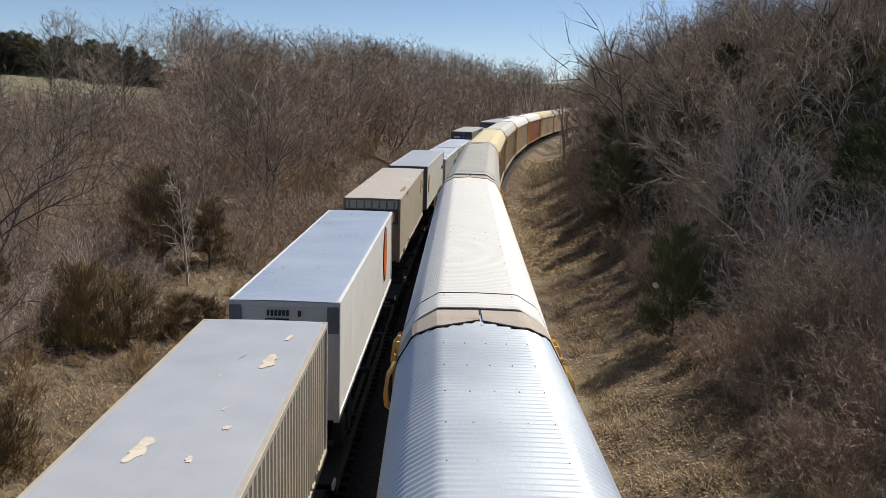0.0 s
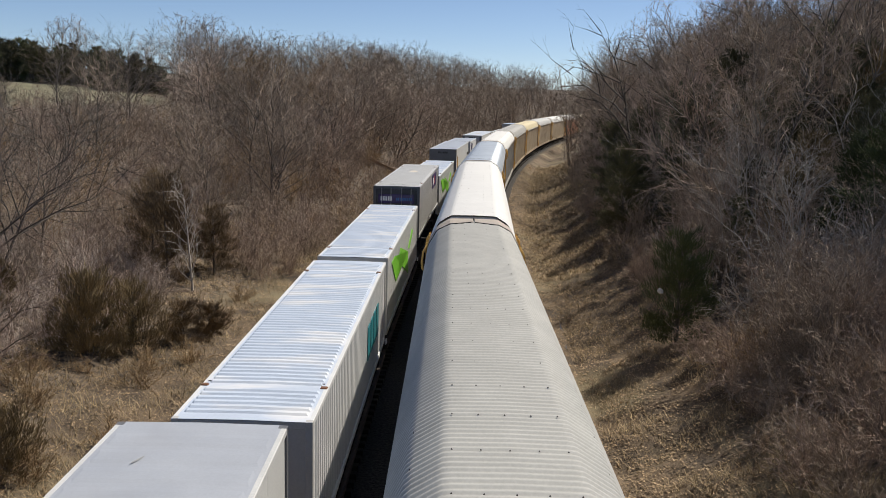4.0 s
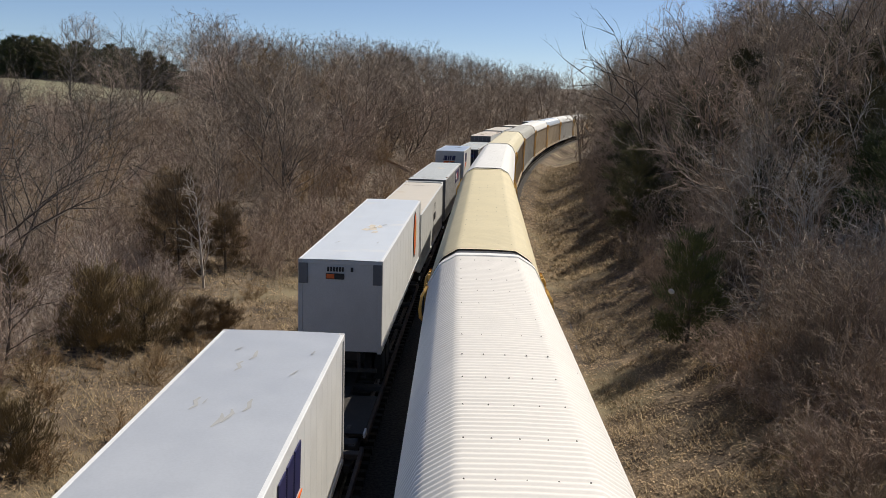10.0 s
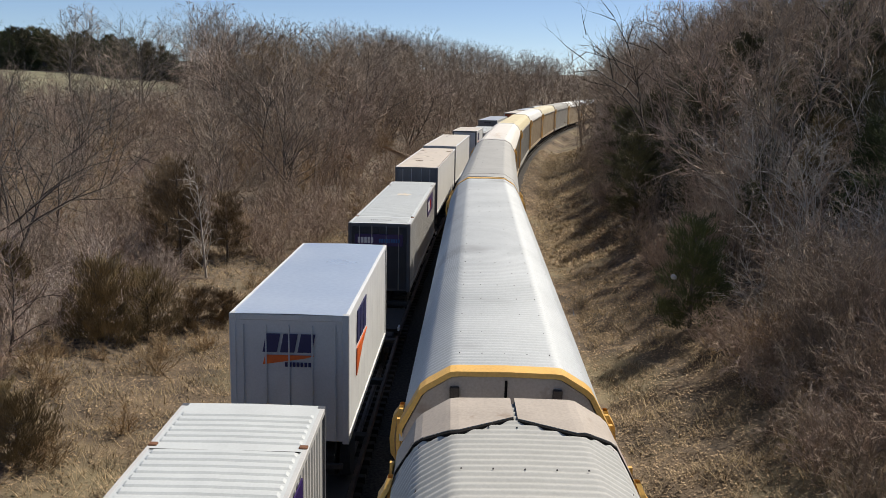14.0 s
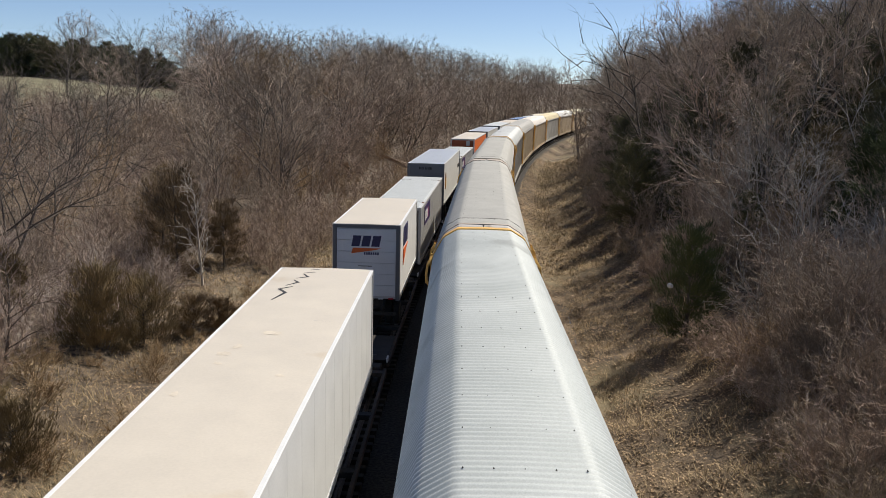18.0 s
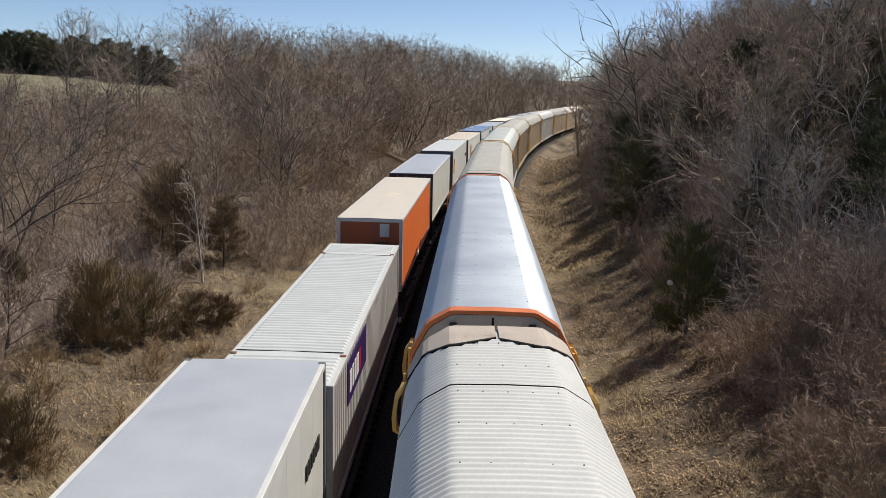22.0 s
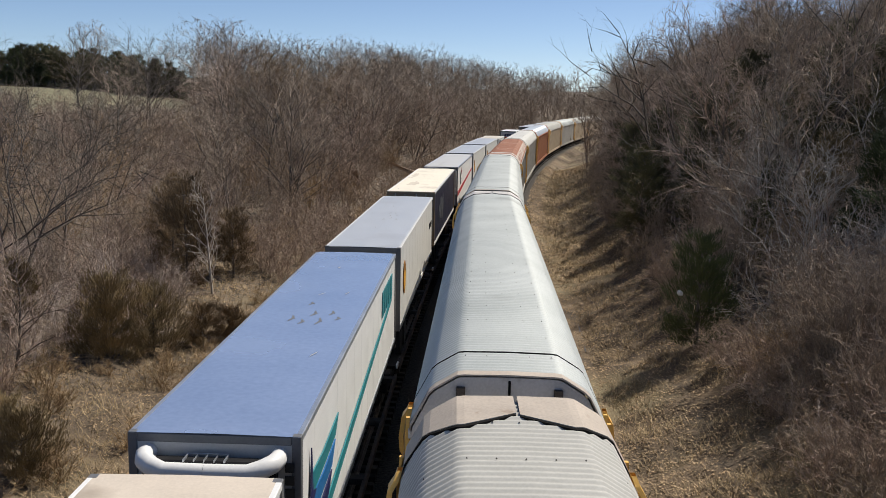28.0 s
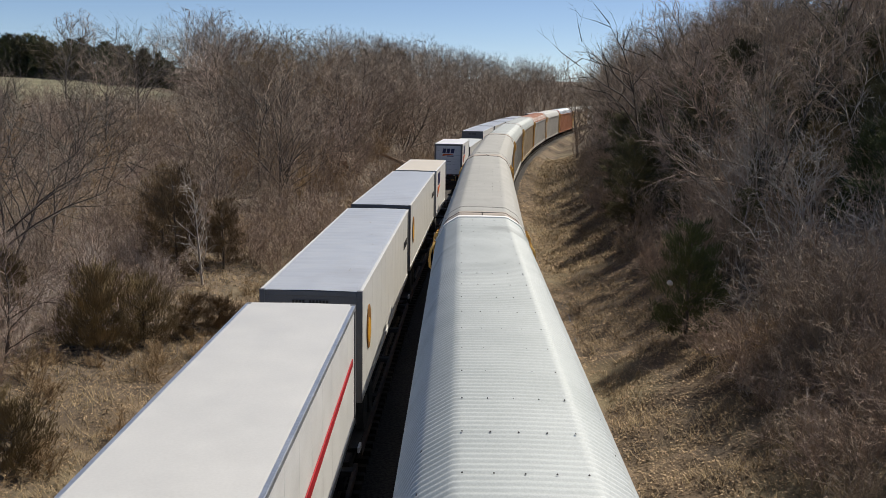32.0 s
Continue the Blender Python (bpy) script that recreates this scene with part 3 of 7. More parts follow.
def autorack(c, roof, side=SIDE_GALV, rim=None, rim_near=None, style="door", pitch=0.15, word="", hooded=True, near_hood=None):
    names = {"silver": "silver galvanised", "blue_silver": "bluish silver galvanised", "green_silver": "dull silver-green galvanised", "white": "white painted", "white_rust": "white painted, rust-flecked",
             "tan": "tan-grey painted", "grey": "grey painted", "light": "light grey painted", "cream": "cream-yellow painted", "pale_yellow": "pale yellow painted", "rust": "rusted red-brown"}
    t = thing("autorack_wagon", f"long covered car-carrier wagon with {names[roof]} ribbed roof", "railway wagon", "car-carrier wagons of the receding train")
    part("roof", shared("ribbed_roof_%d" % round(pitch * 100), lambda: ribbed_roof(pitch, 0.031), ROOFS[roof], True), None, t)
    for sx in (-1, 1):
        part("side_screen", shared("side_screen", side_screen, side), None, t, at=pose(sx * (EAVE - 0.06), 0, 0, 0, 0, 0 if sx < 0 else 180))
        part("eave_rail", shared("eave_rail", lambda: slab(-0.035, 0.035, -HALF, HALF, -0.11, 0.03), ORANGE_TRIM if rim is ORANGE_TRIM else DOOR_GREY), None, t, at=pose(sx * (EAVE + 0.002), 0, EAVE_Z - 0.09))
        part("sill", shared("sill", lambda: slab(-0.05, 0.05, -HALF, HALF, -0.16, 0.16), side), None, t, at=pose(sx * 1.47, 0, 0.98))
    part("floor", shared("floor_deck", lambda: slab(-1.42, 1.42, -HALF + 0.1, HALF - 0.1, 0.9, 1.1), DARK_FRAME), None, t)
    bolts = Shape()

    def bolt(x, y, z, r, h):
        bolts.add([(x - r, y - r, z), (x + r, y - r, z), (x + r, y + r, z), (x - r, y + r, z), (x, y, z + h)], [(0, 1, 4), (1, 2, 4), (2, 3, 4), (3, 0, 4)])

    for i in range(22):
        y = -HALF + 0.95 + i * 1.22
        for x in (-0.70, -0.35, 0, 0.35, 0.70):
            bolt(x, y, ROOF_Z + 0.026, 0.011, 0.018)
        for sx in (-1, 1):
            bolt(sx * 1.20, y, ROOF_Z - 0.275, 0.010, 0.05)
    part("roof_bolts", shared("roof_bolts", lambda: bolts, BOLT), None, t, kind="stuff")
    for e in (-1, 1):
        y_end = e * HALF
        trim = rim if e < 0 else rim_near
        part("end_door", shared("end_door_%d" % e, lambda: end_wall(e * (HALF + 0.004 if e < 0 else HALF + 0.02), e), SEAM_SHADE if style == "slats" and e < 0 else HOOD_TAN if trim else DOOR_GREY), None, t)
        if e < 0:
            part("roof_rim", shared("roof_rim%s" % bool(trim), lambda: band(-HALF - (0.06 if trim else 0.015), -HALF + (0.26 if trim else 0.008), 0.055 if trim else 0.008, -0.02 if trim else -0.008), trim or SEAM_SHADE), None, t, "painted rim" if trim else "")
            if hooded and not trim:
                part("end_cap", shared("end_cap", lambda: band(-HALF - 0.035, -HALF + 0.26, 0.012, -0.012), HOOD_TAN if roof not in ("grey", "white", "cream") else ROOFS["light"]), None, t, "weathered end cap plate")
                part("roof_seam", shared("roof_seam", lambda: band(-HALF + 1.194, -HALF + 1.204, 0.032, -0.004), SEAM_SHADE), None, t)
            if roof == "rust":
                part("paint_band", shared("paint_band", lambda: band(-HALF + 1.0, -HALF + 1.62, 0.036), ROOFS["light"]), None, t, "pale repainted band")
                for sx in (-1, 1):
                    low = [(x, z) for x, z in roof_section(0.034) if 1.13 < x * sx < 1.53]
                    low = low if sx < 0 else list(reversed(low))
                    rows = [[(x, y, z) for x, z in low] for y in np.arange(-HALF + 0.1, HALF, 0.8)]
                    part("paint_strip", Shape().loft([list(reversed(q)) for q in rows] if sx < 0 else rows), PEELED, t, "pale paint left along the eave")
            if roof == "white_rust":
                rs = random.Random(55)
                for _ in range(60):
                    y, x, w = -HALF + 0.8 + 7.4 * rs.random() ** 0.8, rs.uniform(-0.45, 0.45), rs.uniform(0.1, 0.42)
                    part("rust_streak", Shape().loft([[(x + w, y + 0.006, ROOF_Z + 0.045), (x, y + rs.uniform(0.01, 0.03), ROOF_Z + 0.045), (x - w, y + 0.006, ROOF_Z + 0.045)], [(x + w, y - 0.004, ROOF_Z + 0.045), (x, y - 0.02, ROOF_Z + 0.045), (x - w, y - 0.004, ROOF_Z + 0.045)]]), RUST_WASH, t)
            if near_hood:
                for sx in (-1, 1):
                    part("end_hood", shared("near_hood_%d" % sx, lambda: sloped_plate(sx), near_hood), None, t, "dirty sloping end plate")
            if style == "slats":
                door_mat = ROOFS["light"]
                for k, sh in enumerate(slat_row(-HALF - 0.004, -1)):
                    part("door_slat", shared("door_slat_%d" % k, lambda: sh, door_mat), None, t)
            else:
                part("door_seam", shared("door_seam", lambda: slab(-0.02, 0.02, -HALF - 0.02, -HALF - 0.002, 1.3, ROOF_Z - 0.08, c=0.004), SEAM_SHADE), None, t)
                for x in () if word else (-0.75, 0.75):
                    part("door_hinge", shared("door_hinge", lambda: slab(-0.07, 0.07, -0.05, 0.02, -0.16, 0.16), WHEEL_STEEL), None, t, at=pose(x, -HALF - 0.02, ROOF_Z - 0.35))
            if word:
                for x in (-0.42, 0.42):
                    lettering(word, 0.18, LETTER, t, pose(x, -HALF - 0.026, ROOF_Z - 0.24, 90, 0, 0))
        else:
            if hooded and not rim_near:
                for sh, q in zip(hood(HALF - 1.02, HALF + 0.06), (0, 1)):
                    part("end_hood", shared("end_hood_%d" % q, lambda: sh, HOOD_TAN if roof not in ("grey", "green_silver", "silver") else DOOR_GREY), None, t)
                if c == -3:
                    part("roof_seam", shared("far_seam", lambda: band(HALF - 3.030, HALF - 3.018, 0.032, -0.004), SEAM_SHADE), None, t)
                # Black sheet just past the hood's inner edge stands in for its shadow.
                for sh, q in zip(hood(HALF - 1.09, HALF + 0.05, -0.012), (0, 1)):
                    part("hood_seal", shared("hood_seal_%d" % q, lambda: sh, SEAM_SHADE), None, t)
            else:
                part("roof_rim", shared("far_rim", lambda: band(HALF - 0.28, HALF + 0.03, 0.055), rim_near or ROOFS["white"]), None, t, "painted rim")
        for sx in (-1, 1):
            part("ladder", shared("ladder_%d_%d" % (sx, e), lambda: ladder(sx, e * (HALF - 0.15), e), YELLOW), None, t, "yellow steel ladder")
            part("guard_plate", shared("guard_plate_%d_%d" % (sx, e), lambda: guard(sx, e * (HALF - 0.62), e), YELLOW), None, t, "bent yellow plate")
        bogie(t, e * 9.9)
        part("coupler", shared("coupler", lambda: slab(-0.12, 0.12, -0.5, 0.5, 0.75, 0.98), DARK_FRAME), None, t, at=pose(0, e * (HALF + 0.25), 0))
    return t


def lettering(word, size, mat, parent, at, depth=0.004):
    """Raised letters in the built-in font, as a mesh part."""
    cu = bpy.data.curves.new("lettering", "FONT")
    cu.body, cu.size, cu.align_x, cu.align_y, cu.extrude = word, size, "CENTER", "CENTER", depth
    tmp = new("lettering", cu)
    me = bpy.data.meshes.new_from_object(tmp)
    bpy.data.objects.remove(tmp)
    me.materials.clear()
    me.materials.append(mat)
    return part("lettering", me, None, parent, at=at)


Y, O = YELLOW, ORANGE_TRIM
CAR_SPEC = {
    -9: ("green_silver", dict(hooded=False)), -8: ("tan", dict(near_hood=HOOD_TAN)), -7: ("tan", {}), -6: ("green_silver", {}), -5: ("green_silver", {}),
    -4: ("rust", dict(side=SIDE_GALV, style="slats", hooded=False)), -3: ("light", {}), -2: ("blue_silver", dict(side=SIDE_RUST, rim=O, rim_near=O)), -1: ("tan", {}), 0: ("green_silver", dict(rim=Y, rim_near=Y)),
    1: ("tan", dict(near_hood=DOOR_GREY)), 2: ("tan", {}), 3: ("silver", dict(rim=Y, rim_near=Y)), 4: ("grey", {}), 5: ("white_rust", dict(style="slats", hooded=False)), 6: ("cream", dict(hooded=False, rim_near=ROOFS["cream"])), 7: ("white", dict(hooded=False)),
    8: ("pale_yellow", dict(word="EXCESS", hooded=False, rim_near=ROOFS["pale_yellow"])), 9: ("tan", {}), 10: ("white", dict(hooded=False)), 11: ("blue_silver", {}), 12: ("white", {}), 13: ("grey", {}), 14: ("cream", {}),
    15: ("light", dict(side=SIDE_TAN)), 16: ("white", dict(side=SIDE_TAN)), 17: ("white", dict(side=SIDE_RUST)),
}
AUTORACKS = {}
for c in range(-9, 24):
    roof, kw = CAR_SPEC.get(c, (("white", "light", "cream", "tan")[c % 4], dict(side=SIDE_TAN)))
    kw.setdefault("side", SIDE_TAN if c % 3 else SIDE_GALV)
    AUTORACKS[c] = autorack(c, roof, **kw)

# ---- containers and trailers ----
RAKE_V = 15.75
WALLS = {
    "white": paint("white_box_paint", (0.76, 0.77, 0.77), dirt=0.88, rough=0.4),
    "off": paint("off_white_box_paint", (0.63, 0.635, 0.62), dirt=0.86, rough=0.45),
    "grey": paint("grey_box_paint", (0.40, 0.40, 0.39), dirt=0.84, rough=0.5),
    "lightgrey": paint("light_grey_box_paint", (0.56, 0.56, 0.55), dirt=0.86, rough=0.45),
    "beige": paint("beige_box_paint", (0.47, 0.43, 0.36), dirt=0.82, rough=0.5, stain=(0.25, 0.2, 0.15), stain_scale=0.8, stain_cut=0.66),
    "dark": paint("dark_grey_box_paint", (0.10, 0.105, 0.12), dirt=0.7, rough=0.5),
    "slate": paint("slate_end_paint", (0.15, 0.155, 0.165), dirt=0.8, rough=0.5),
    "navy": paint("navy_box_paint", (0.022, 0.025, 0.05), dirt=0.7, rough=0.35),
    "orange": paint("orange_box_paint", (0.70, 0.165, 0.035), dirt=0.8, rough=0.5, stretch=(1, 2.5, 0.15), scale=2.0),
    # Container end: about half as bright an orange as the sides.
    "darkorange": paint("darker_orange_end_paint", (0.36, 0.085, 0.025), dirt=0.7, rough=0.6),
    "maroon": paint("maroon_door_paint", (0.07, 0.045, 0.055), dirt=0.7, rough=0.5),
    "tanbox": paint("tan_brown_box_paint", (0.30, 0.22, 0.14), dirt=0.75, rough=0.55),
}
TOPS = {
    "white": paint("white_box_roof", (0.80, 0.80, 0.80), dirt=0.9, rough=0.38),
    "grey": paint("grey_box_roof", (0.50, 0.525, 0.56), dirt=0.9, rough=0.36, metal=0.2, stain=(0.40, 0.41, 0.43), stain_scale=0.3, stain_cut=0.6),
    "lightgrey": paint("light_grey_box_roof", (0.575, 0.605, 0.605), dirt=0.88, rough=0.45),
    "beige": paint("beige_box_roof", (0.50, 0.46, 0.41), dirt=0.88, rough=0.5, stain=(0.36, 0.32, 0.28), stain_scale=0.5, stain_cut=0.62),
    "ivory": paint("ivory_box_roof", (0.80, 0.75, 0.63), dirt=0.9, rough=0.6, stain=(0.52, 0.46, 0.38), stain_scale=0.6, stain_cut=0.58),
    "cream": paint("cream_box_roof", (0.61, 0.56, 0.48), dirt=0.9, rough=0.5, stain=(0.50, 0.41, 0.29), stain_scale=0.5, stain_cut=0.60),
    "dirty": paint("dirty_cream_box_roof", (0.60, 0.53, 0.45), dirt=0.85, rough=0.6, stain=(0.30, 0.25, 0.20), stain_scale=0.45, stain_cut=0.58),
    "ice": paint("bluish_white_box_roof", (0.58, 0.66, 0.78), dirt=0.86, rough=0.4, stain=(0.74, 0.76, 0.79), stain_scale=0.7, stain_cut=0.5, stretch=(0.6, 1.8, 1)),
    "stone": paint("stone_grey_box_roof", (0.55, 0.55, 0.535), dirt=0.9, rough=0.4),
    "pale": paint("pale_bluish_box_roof", (0.60, 0.645, 0.70), dirt=0.9, rough=0.4, stain=(0.70, 0.69, 0.66), stain_scale=0.5, stain_cut=0.56),
    "blue": surface("mirror_bright_blue_roof", (0.30, 0.39, 0.58), (0.37, 0.47, 0.67), scale=0.4, rough=0.25, metal=0.5, fine=9),
    "skyblue": surface("glossy_pale_blue_roof", (0.46, 0.53, 0.63), (0.56, 0.63, 0.72), scale=0.4, rough=0.3, metal=0.4, fine=9),
}


def wavy_wall(L, z0, z1, pitch, depth):
    """Vertical corrugation of a container side; outside towards +x, at x = 0."""
    rows, y = [], -L / 2
    while y < L / 2 - pitch:
        for a, d in ((0.0, 0.0), (0.35, 0.0), (0.5, -depth), (0.85, -depth)):
            rows.append([(d, y + a * pitch, z0), (d, y + a * pitch, z1)])
        y += pitch
    rows.append([(0, L / 2, z0), (0, L / 2, z1)])
    return Shape().loft(rows)


def seamed_wall(L, z0, z1, pitch):
    """Flat panels with raised seam strips, outside towards +x."""
    rows = [[(0, -L / 2, z0), (0, -L / 2, z1)]]
    y = -L / 2 + pitch
    while y < L / 2 - 0.2:
        rows += [[(d, y + a, z0), (d, y + a, z1)] for a, d in ((-0.036, 0), (-0.024, 0.004), (0.024, 0.004), (0.036, 0))]
        y += pitch
    return Shape().loft(rows + [[(0, L / 2, z0), (0, L / 2, z1)]])


def ribbed_top(L, wd, z, pitch, depth, frame=0.0):
    """Roof with crosswise pressed ribs and a plain edge; slight crown."""
    hw = wd / 2
    rows = []

    def row(y, d):
        return [(-hw, y, z - 0.012), (-hw + 0.12, y, z - 0.006), (-hw + 0.17, y, z - 0.006 + d), (0, y, z + 0.008 + d), (hw - 0.17, y, z - 0.006 + d), (hw - 0.12, y, z - 0.006), (hw, y, z - 0.012)]

    rows.append(row(-L / 2, 0))
    y = -L / 2 + 0.3
    while depth and y < L / 2 - 0.3 - pitch:
        if frame and abs(abs(y + pitch / 2) - frame) < pitch * 0.6:
            y += pitch
            continue
        rows += [row(y + pitch * 0.1, 0), row(y + pitch * 0.3, depth), row(y + pitch * 0.7, depth), row(y + pitch * 0.9, 0)]
        y += pitch
    rows.append(row(L / 2, 0))
    for r in rows:
        r.reverse()
    return Shape().loft(rows)


def scuffs(parent, L, z, rng, n, mat):
    """Scraped patches on a roof."""
    for _ in range(n):
        s = Shape()
        cx, cy = rng.uniform(-0.9, 0.9), rng.uniform(-L * 0.42, L * 0.42)
        a, w, ln = rng.uniform(-0.5, 0.5), rng.uniform(0.01, 0.03), rng.uniform(0.15, 0.45)
        k = 7
        top, bot = [], []
        for i in range(k):
            u = -ln / 2 + ln * i / (k - 1)
            ww = w * math.sin(math.pi * (i + 0.4) / k) * rng.uniform(0.6, 1.3)
            px, py = cx + u * math.sin(a), cy + u * math.cos(a)
            top.append((px - ww, py, z + 0.016))
            bot.append((px + ww, py, z + 0.016))
        s.loft([bot, top])
        part("scuff", s, mat, parent, "dark scuff mark")


def box_body(t, L, wd, z0, z1, roof, side, end, side_kind, ribs, frame_mat, rng, castings=False, post=None):
    """Walls, rails, posts and roof of a container or trailer box; the near end is at -y."""
    hw = wd / 2
    key = "%.2f_%.2f_%.2f" % (L, z0, z1)
    for sx in (-1, 1):
        if side_kind == "wavy":
            mk = lambda: wavy_wall(L - 0.2, z0 + 0.14, z1 - 0.10, 0.28, 0.036)
        else:
            mk = lambda: seamed_wall(L - 0.2, z0 + 0.14, z1 - 0.10, 1.22 if side_kind == "flat" else 0.61)
        part("side_wall", shared("side_wall_%s_%s" % (side_kind, key), mk, side), None, t, at=pose(sx * (hw - 0.03), 0, 0, 0, 0, 0 if sx > 0 else 180))
        part("top_rail", shared("top_rail_" + key, lambda: slab(-0.045, 0.045, -L / 2 + 0.1, L / 2 - 0.1, -0.06, 0.055), frame_mat), None, t, at=pose(sx * (hw - 0.045), 0, z1 - 0.062))
        part("bottom_rail", shared("bottom_rail_" + key, lambda: slab(-0.05, 0.05, -L / 2 + 0.1, L / 2 - 0.1, -0.08, 0.08), frame_mat), None, t, at=pose(sx * (hw - 0.05), 0, z0 + 0.08))
        for e in (-1, 1):
            part("corner_post", shared("corner_post_" + key, lambda: slab(-0.07, 0.07, -0.07, 0.07, z0, z1 - 0.004), post or end), None, t, at=pose(sx * (hw - 0.07), e * (L / 2 - 0.07), 0))
            if castings:
                part("corner_casting", shared("corner_casting", lambda: slab(-0.07, 0.07, -0.06, 0.06, -0.06, 0.055), RUSTY), None, t, at=pose(sx * (hw - 0.086), e * castings, z1 - 0.036))
    for e in (-1, 1):
        part("end_wall", shared("end_wall_%s_%.2f" % (key, wd), lambda: slab(-hw + 0.13, hw - 0.13, -0.03, 0.03, z0 + 0.05, z1 - 0.02), end), None, t, at=pose(0, e * (L / 2 - 0.05), 0))
        part("header", shared("header_%s_%.2f" % (key, wd), lambda: slab(-hw + 0.14, hw - 0.14, -0.05, 0.05, -0.09, 0.045), post or end), None, t, at=pose(0, e * (L / 2 - 0.052), z1 - 0.06))
    if castings:
        for e in (-1, 1):
            part("roof_groove", shared("roof_groove", lambda: slab(-1.2, 1.2, -0.012, 0.012, 0, 0.012, c=0.002), SEAM_SHADE), None, t, at=pose(0, e * (castings - 0.22), z1 + 0.004))
    part("roof", shared("box_roof_%s_%s_%s" % (key, ribs, castings), lambda: ribbed_top(L, wd - 0.02, z1, *(ribs or (1, 0)), frame=castings or 0.0), roof), None, t)
    part("floor", shared("box_floor_" + key, lambda: slab(-hw + 0.1, hw - 0.1, -L / 2 + 0.1, L / 2 - 0.1, z0 + 0.02, z0 + 0.12), DARK_FRAME), None, t)


def doors(t, L, z0, z1, mat, rods=True):
    """Two swing doors with locking rods on the near end."""
    y = -L / 2 + 0.012
    for sx in (-1, 1):
        d = part("door", slab(min(sx * 0.015, sx * 1.13), max(sx * 0.015, sx * 1.13), y - 0.03, y + 0.02, z0 + 0.16, z1 - 0.16), mat, t)
        if rods:
            for x in (0.30, 0.82):
                part("lock_rod", Shape().cylinder((sx * x, y - 0.05, (z0 + z1) / 2), 2, 0.02, (z1 - z0) / 2 - 0.12, 8), ALU if mat is not WALLS["dark"] else DOOR_GREY, d)


def bars(t, name, rects, mat, y):
    """Flat lettering blocks on the near end: rectangles x0, x1, z0, z1."""
    for x0, x1, z0, z1 in rects:
        part(name, slab(x0, x1, y - 0.006, y + 0.004, z0, z1, c=0.002), mat, t)


def side_block(t, name, quad, mat, sx=1, x=1.285):
    """A flat shape on a side: list of (y, z) corners."""
    s = Shape()
    pts = [(x * sx + 0.012 * sx, y, z) for y, z in quad] + [(x * sx - 0.01 * sx, y, z) for y, z in quad]
    n = len(quad)
    f = [tuple(range(n)), tuple(reversed(range(n, 2 * n)))] + [(i, (i + 1) % n, n + (i + 1) % n, n + i) for i in range(n)]
    s.add(pts, f)
    return part(name, s, mat, t)


def oval(cy, cz, ry, rz, n=18, a0=0.0, a1=6.2832):
    return [(cy + ry * math.cos(a0 + (a1 - a0) * i / n), cz + rz * math.sin(a0 + (a1 - a0) * i / n)) for i in range(n)]


def running_gear(t, L, z0, rng):
    """Trailer axles, tyres, landing legs and bumper."""
    for k, y in enumerate((-L / 2 + 1.3, -L / 2 + 2.6) if L > 10 else (-L / 2 + 1.1,)):
        a = part("axle", Shape().cylinder((0, y, z0 - 0.68), 0, 0.07, 1.05, 10), DARK_FRAME, t)
        for sx in (-1, 1):
            part("tyre", shared("tyre_pair", lambda: Shape().cylinder((-0.16, 0, 0), 0, 0.50, 0.12, 20, 0.04).cylinder((0.16, 0, 0), 0, 0.50, 0.12, 20, 0.04), RUBBER), None, a, at=pose(sx * 0.95, y, z0 - 0.68))
    part("slider_frame", slab(-0.55, 0.55, -L / 2 + 0.4, -L / 2 + 3.2 if L > 10 else -L / 2 + 2.0, z0 - 0.35, z0), DARK_FRAME, t)
    part("bumper", slab(-1.15, 1.15, -L / 2 + 0.06, -L / 2 + 0.16, z0 - 0.62, z0 - 0.5), DARK_FRAME, t)
    for sx in (-1, 1):
        part("bumper_bracket", slab(sx * 0.6 - 0.05, sx * 0.6 + 0.05, -L / 2 + 0.08, -L / 2 + 0.16, z0 - 0.6, z0), DARK_FRAME, t)
        part("landing_leg", slab(sx * 0.7 - 0.06, sx * 0.7 + 0.06, L / 2 - 2.6, L / 2 - 2.45, z0 - 0.75, z0), DARK_FRAME, t)


def spine_wagon(L):
    """Low platform wagon under one box: centre sill, cross bearers, side channels, bogie."""
    t = thing("spine_wagon", "low dark steel spine wagon that carries a box", "railway wagon", "spine wagons of the approaching train")
    part("centre_sill", slab(-0.36, 0.36, -L / 2 + 0.15, L / 2 - 0.15, 0.62, 0.86), DARK_FRAME, t)
    n = max(3, int(L / 3.2))
    for i in range(n):
        y = -L / 2 + 0.8 + (L - 1.6) * i / (n - 1)
        part("cross_bearer", shared("cross_bearer", lambda: slab(-1.25, 1.25, -0.14, 0.14, 0.72, 0.87), DARK_FRAME), None, t, at=pose(0, y, 0))
    for sx in (-1, 1):
        part("side_channel", slab(sx * 1.27 - 0.05, sx * 1.27 + 0.05, -L / 2 + 0.4, L / 2 - 0.4, 0.66, 0.86), CHANNEL, t, "worn side channel")
    part("deck_plate", slab(-1.22, 1.22, -L / 2 + 0.5, -L / 2 + 3.6, 0.862, 0.88), DARK_FRAME, t)
    part("hitch", slab(-0.4, 0.4, L / 2 - 1.6, L / 2 - 0.7, 0.86, 1.12), YELLOW, t, "worn yellow trailer hitch")
    bogie(t, -L / 2 + 0.1)
    part("grab_iron", slab(1.24, 1.30, -L / 2 + 0.12, -L / 2 + 0.5, 0.9, 1.05), WHITE_LETTER, t)
    return t


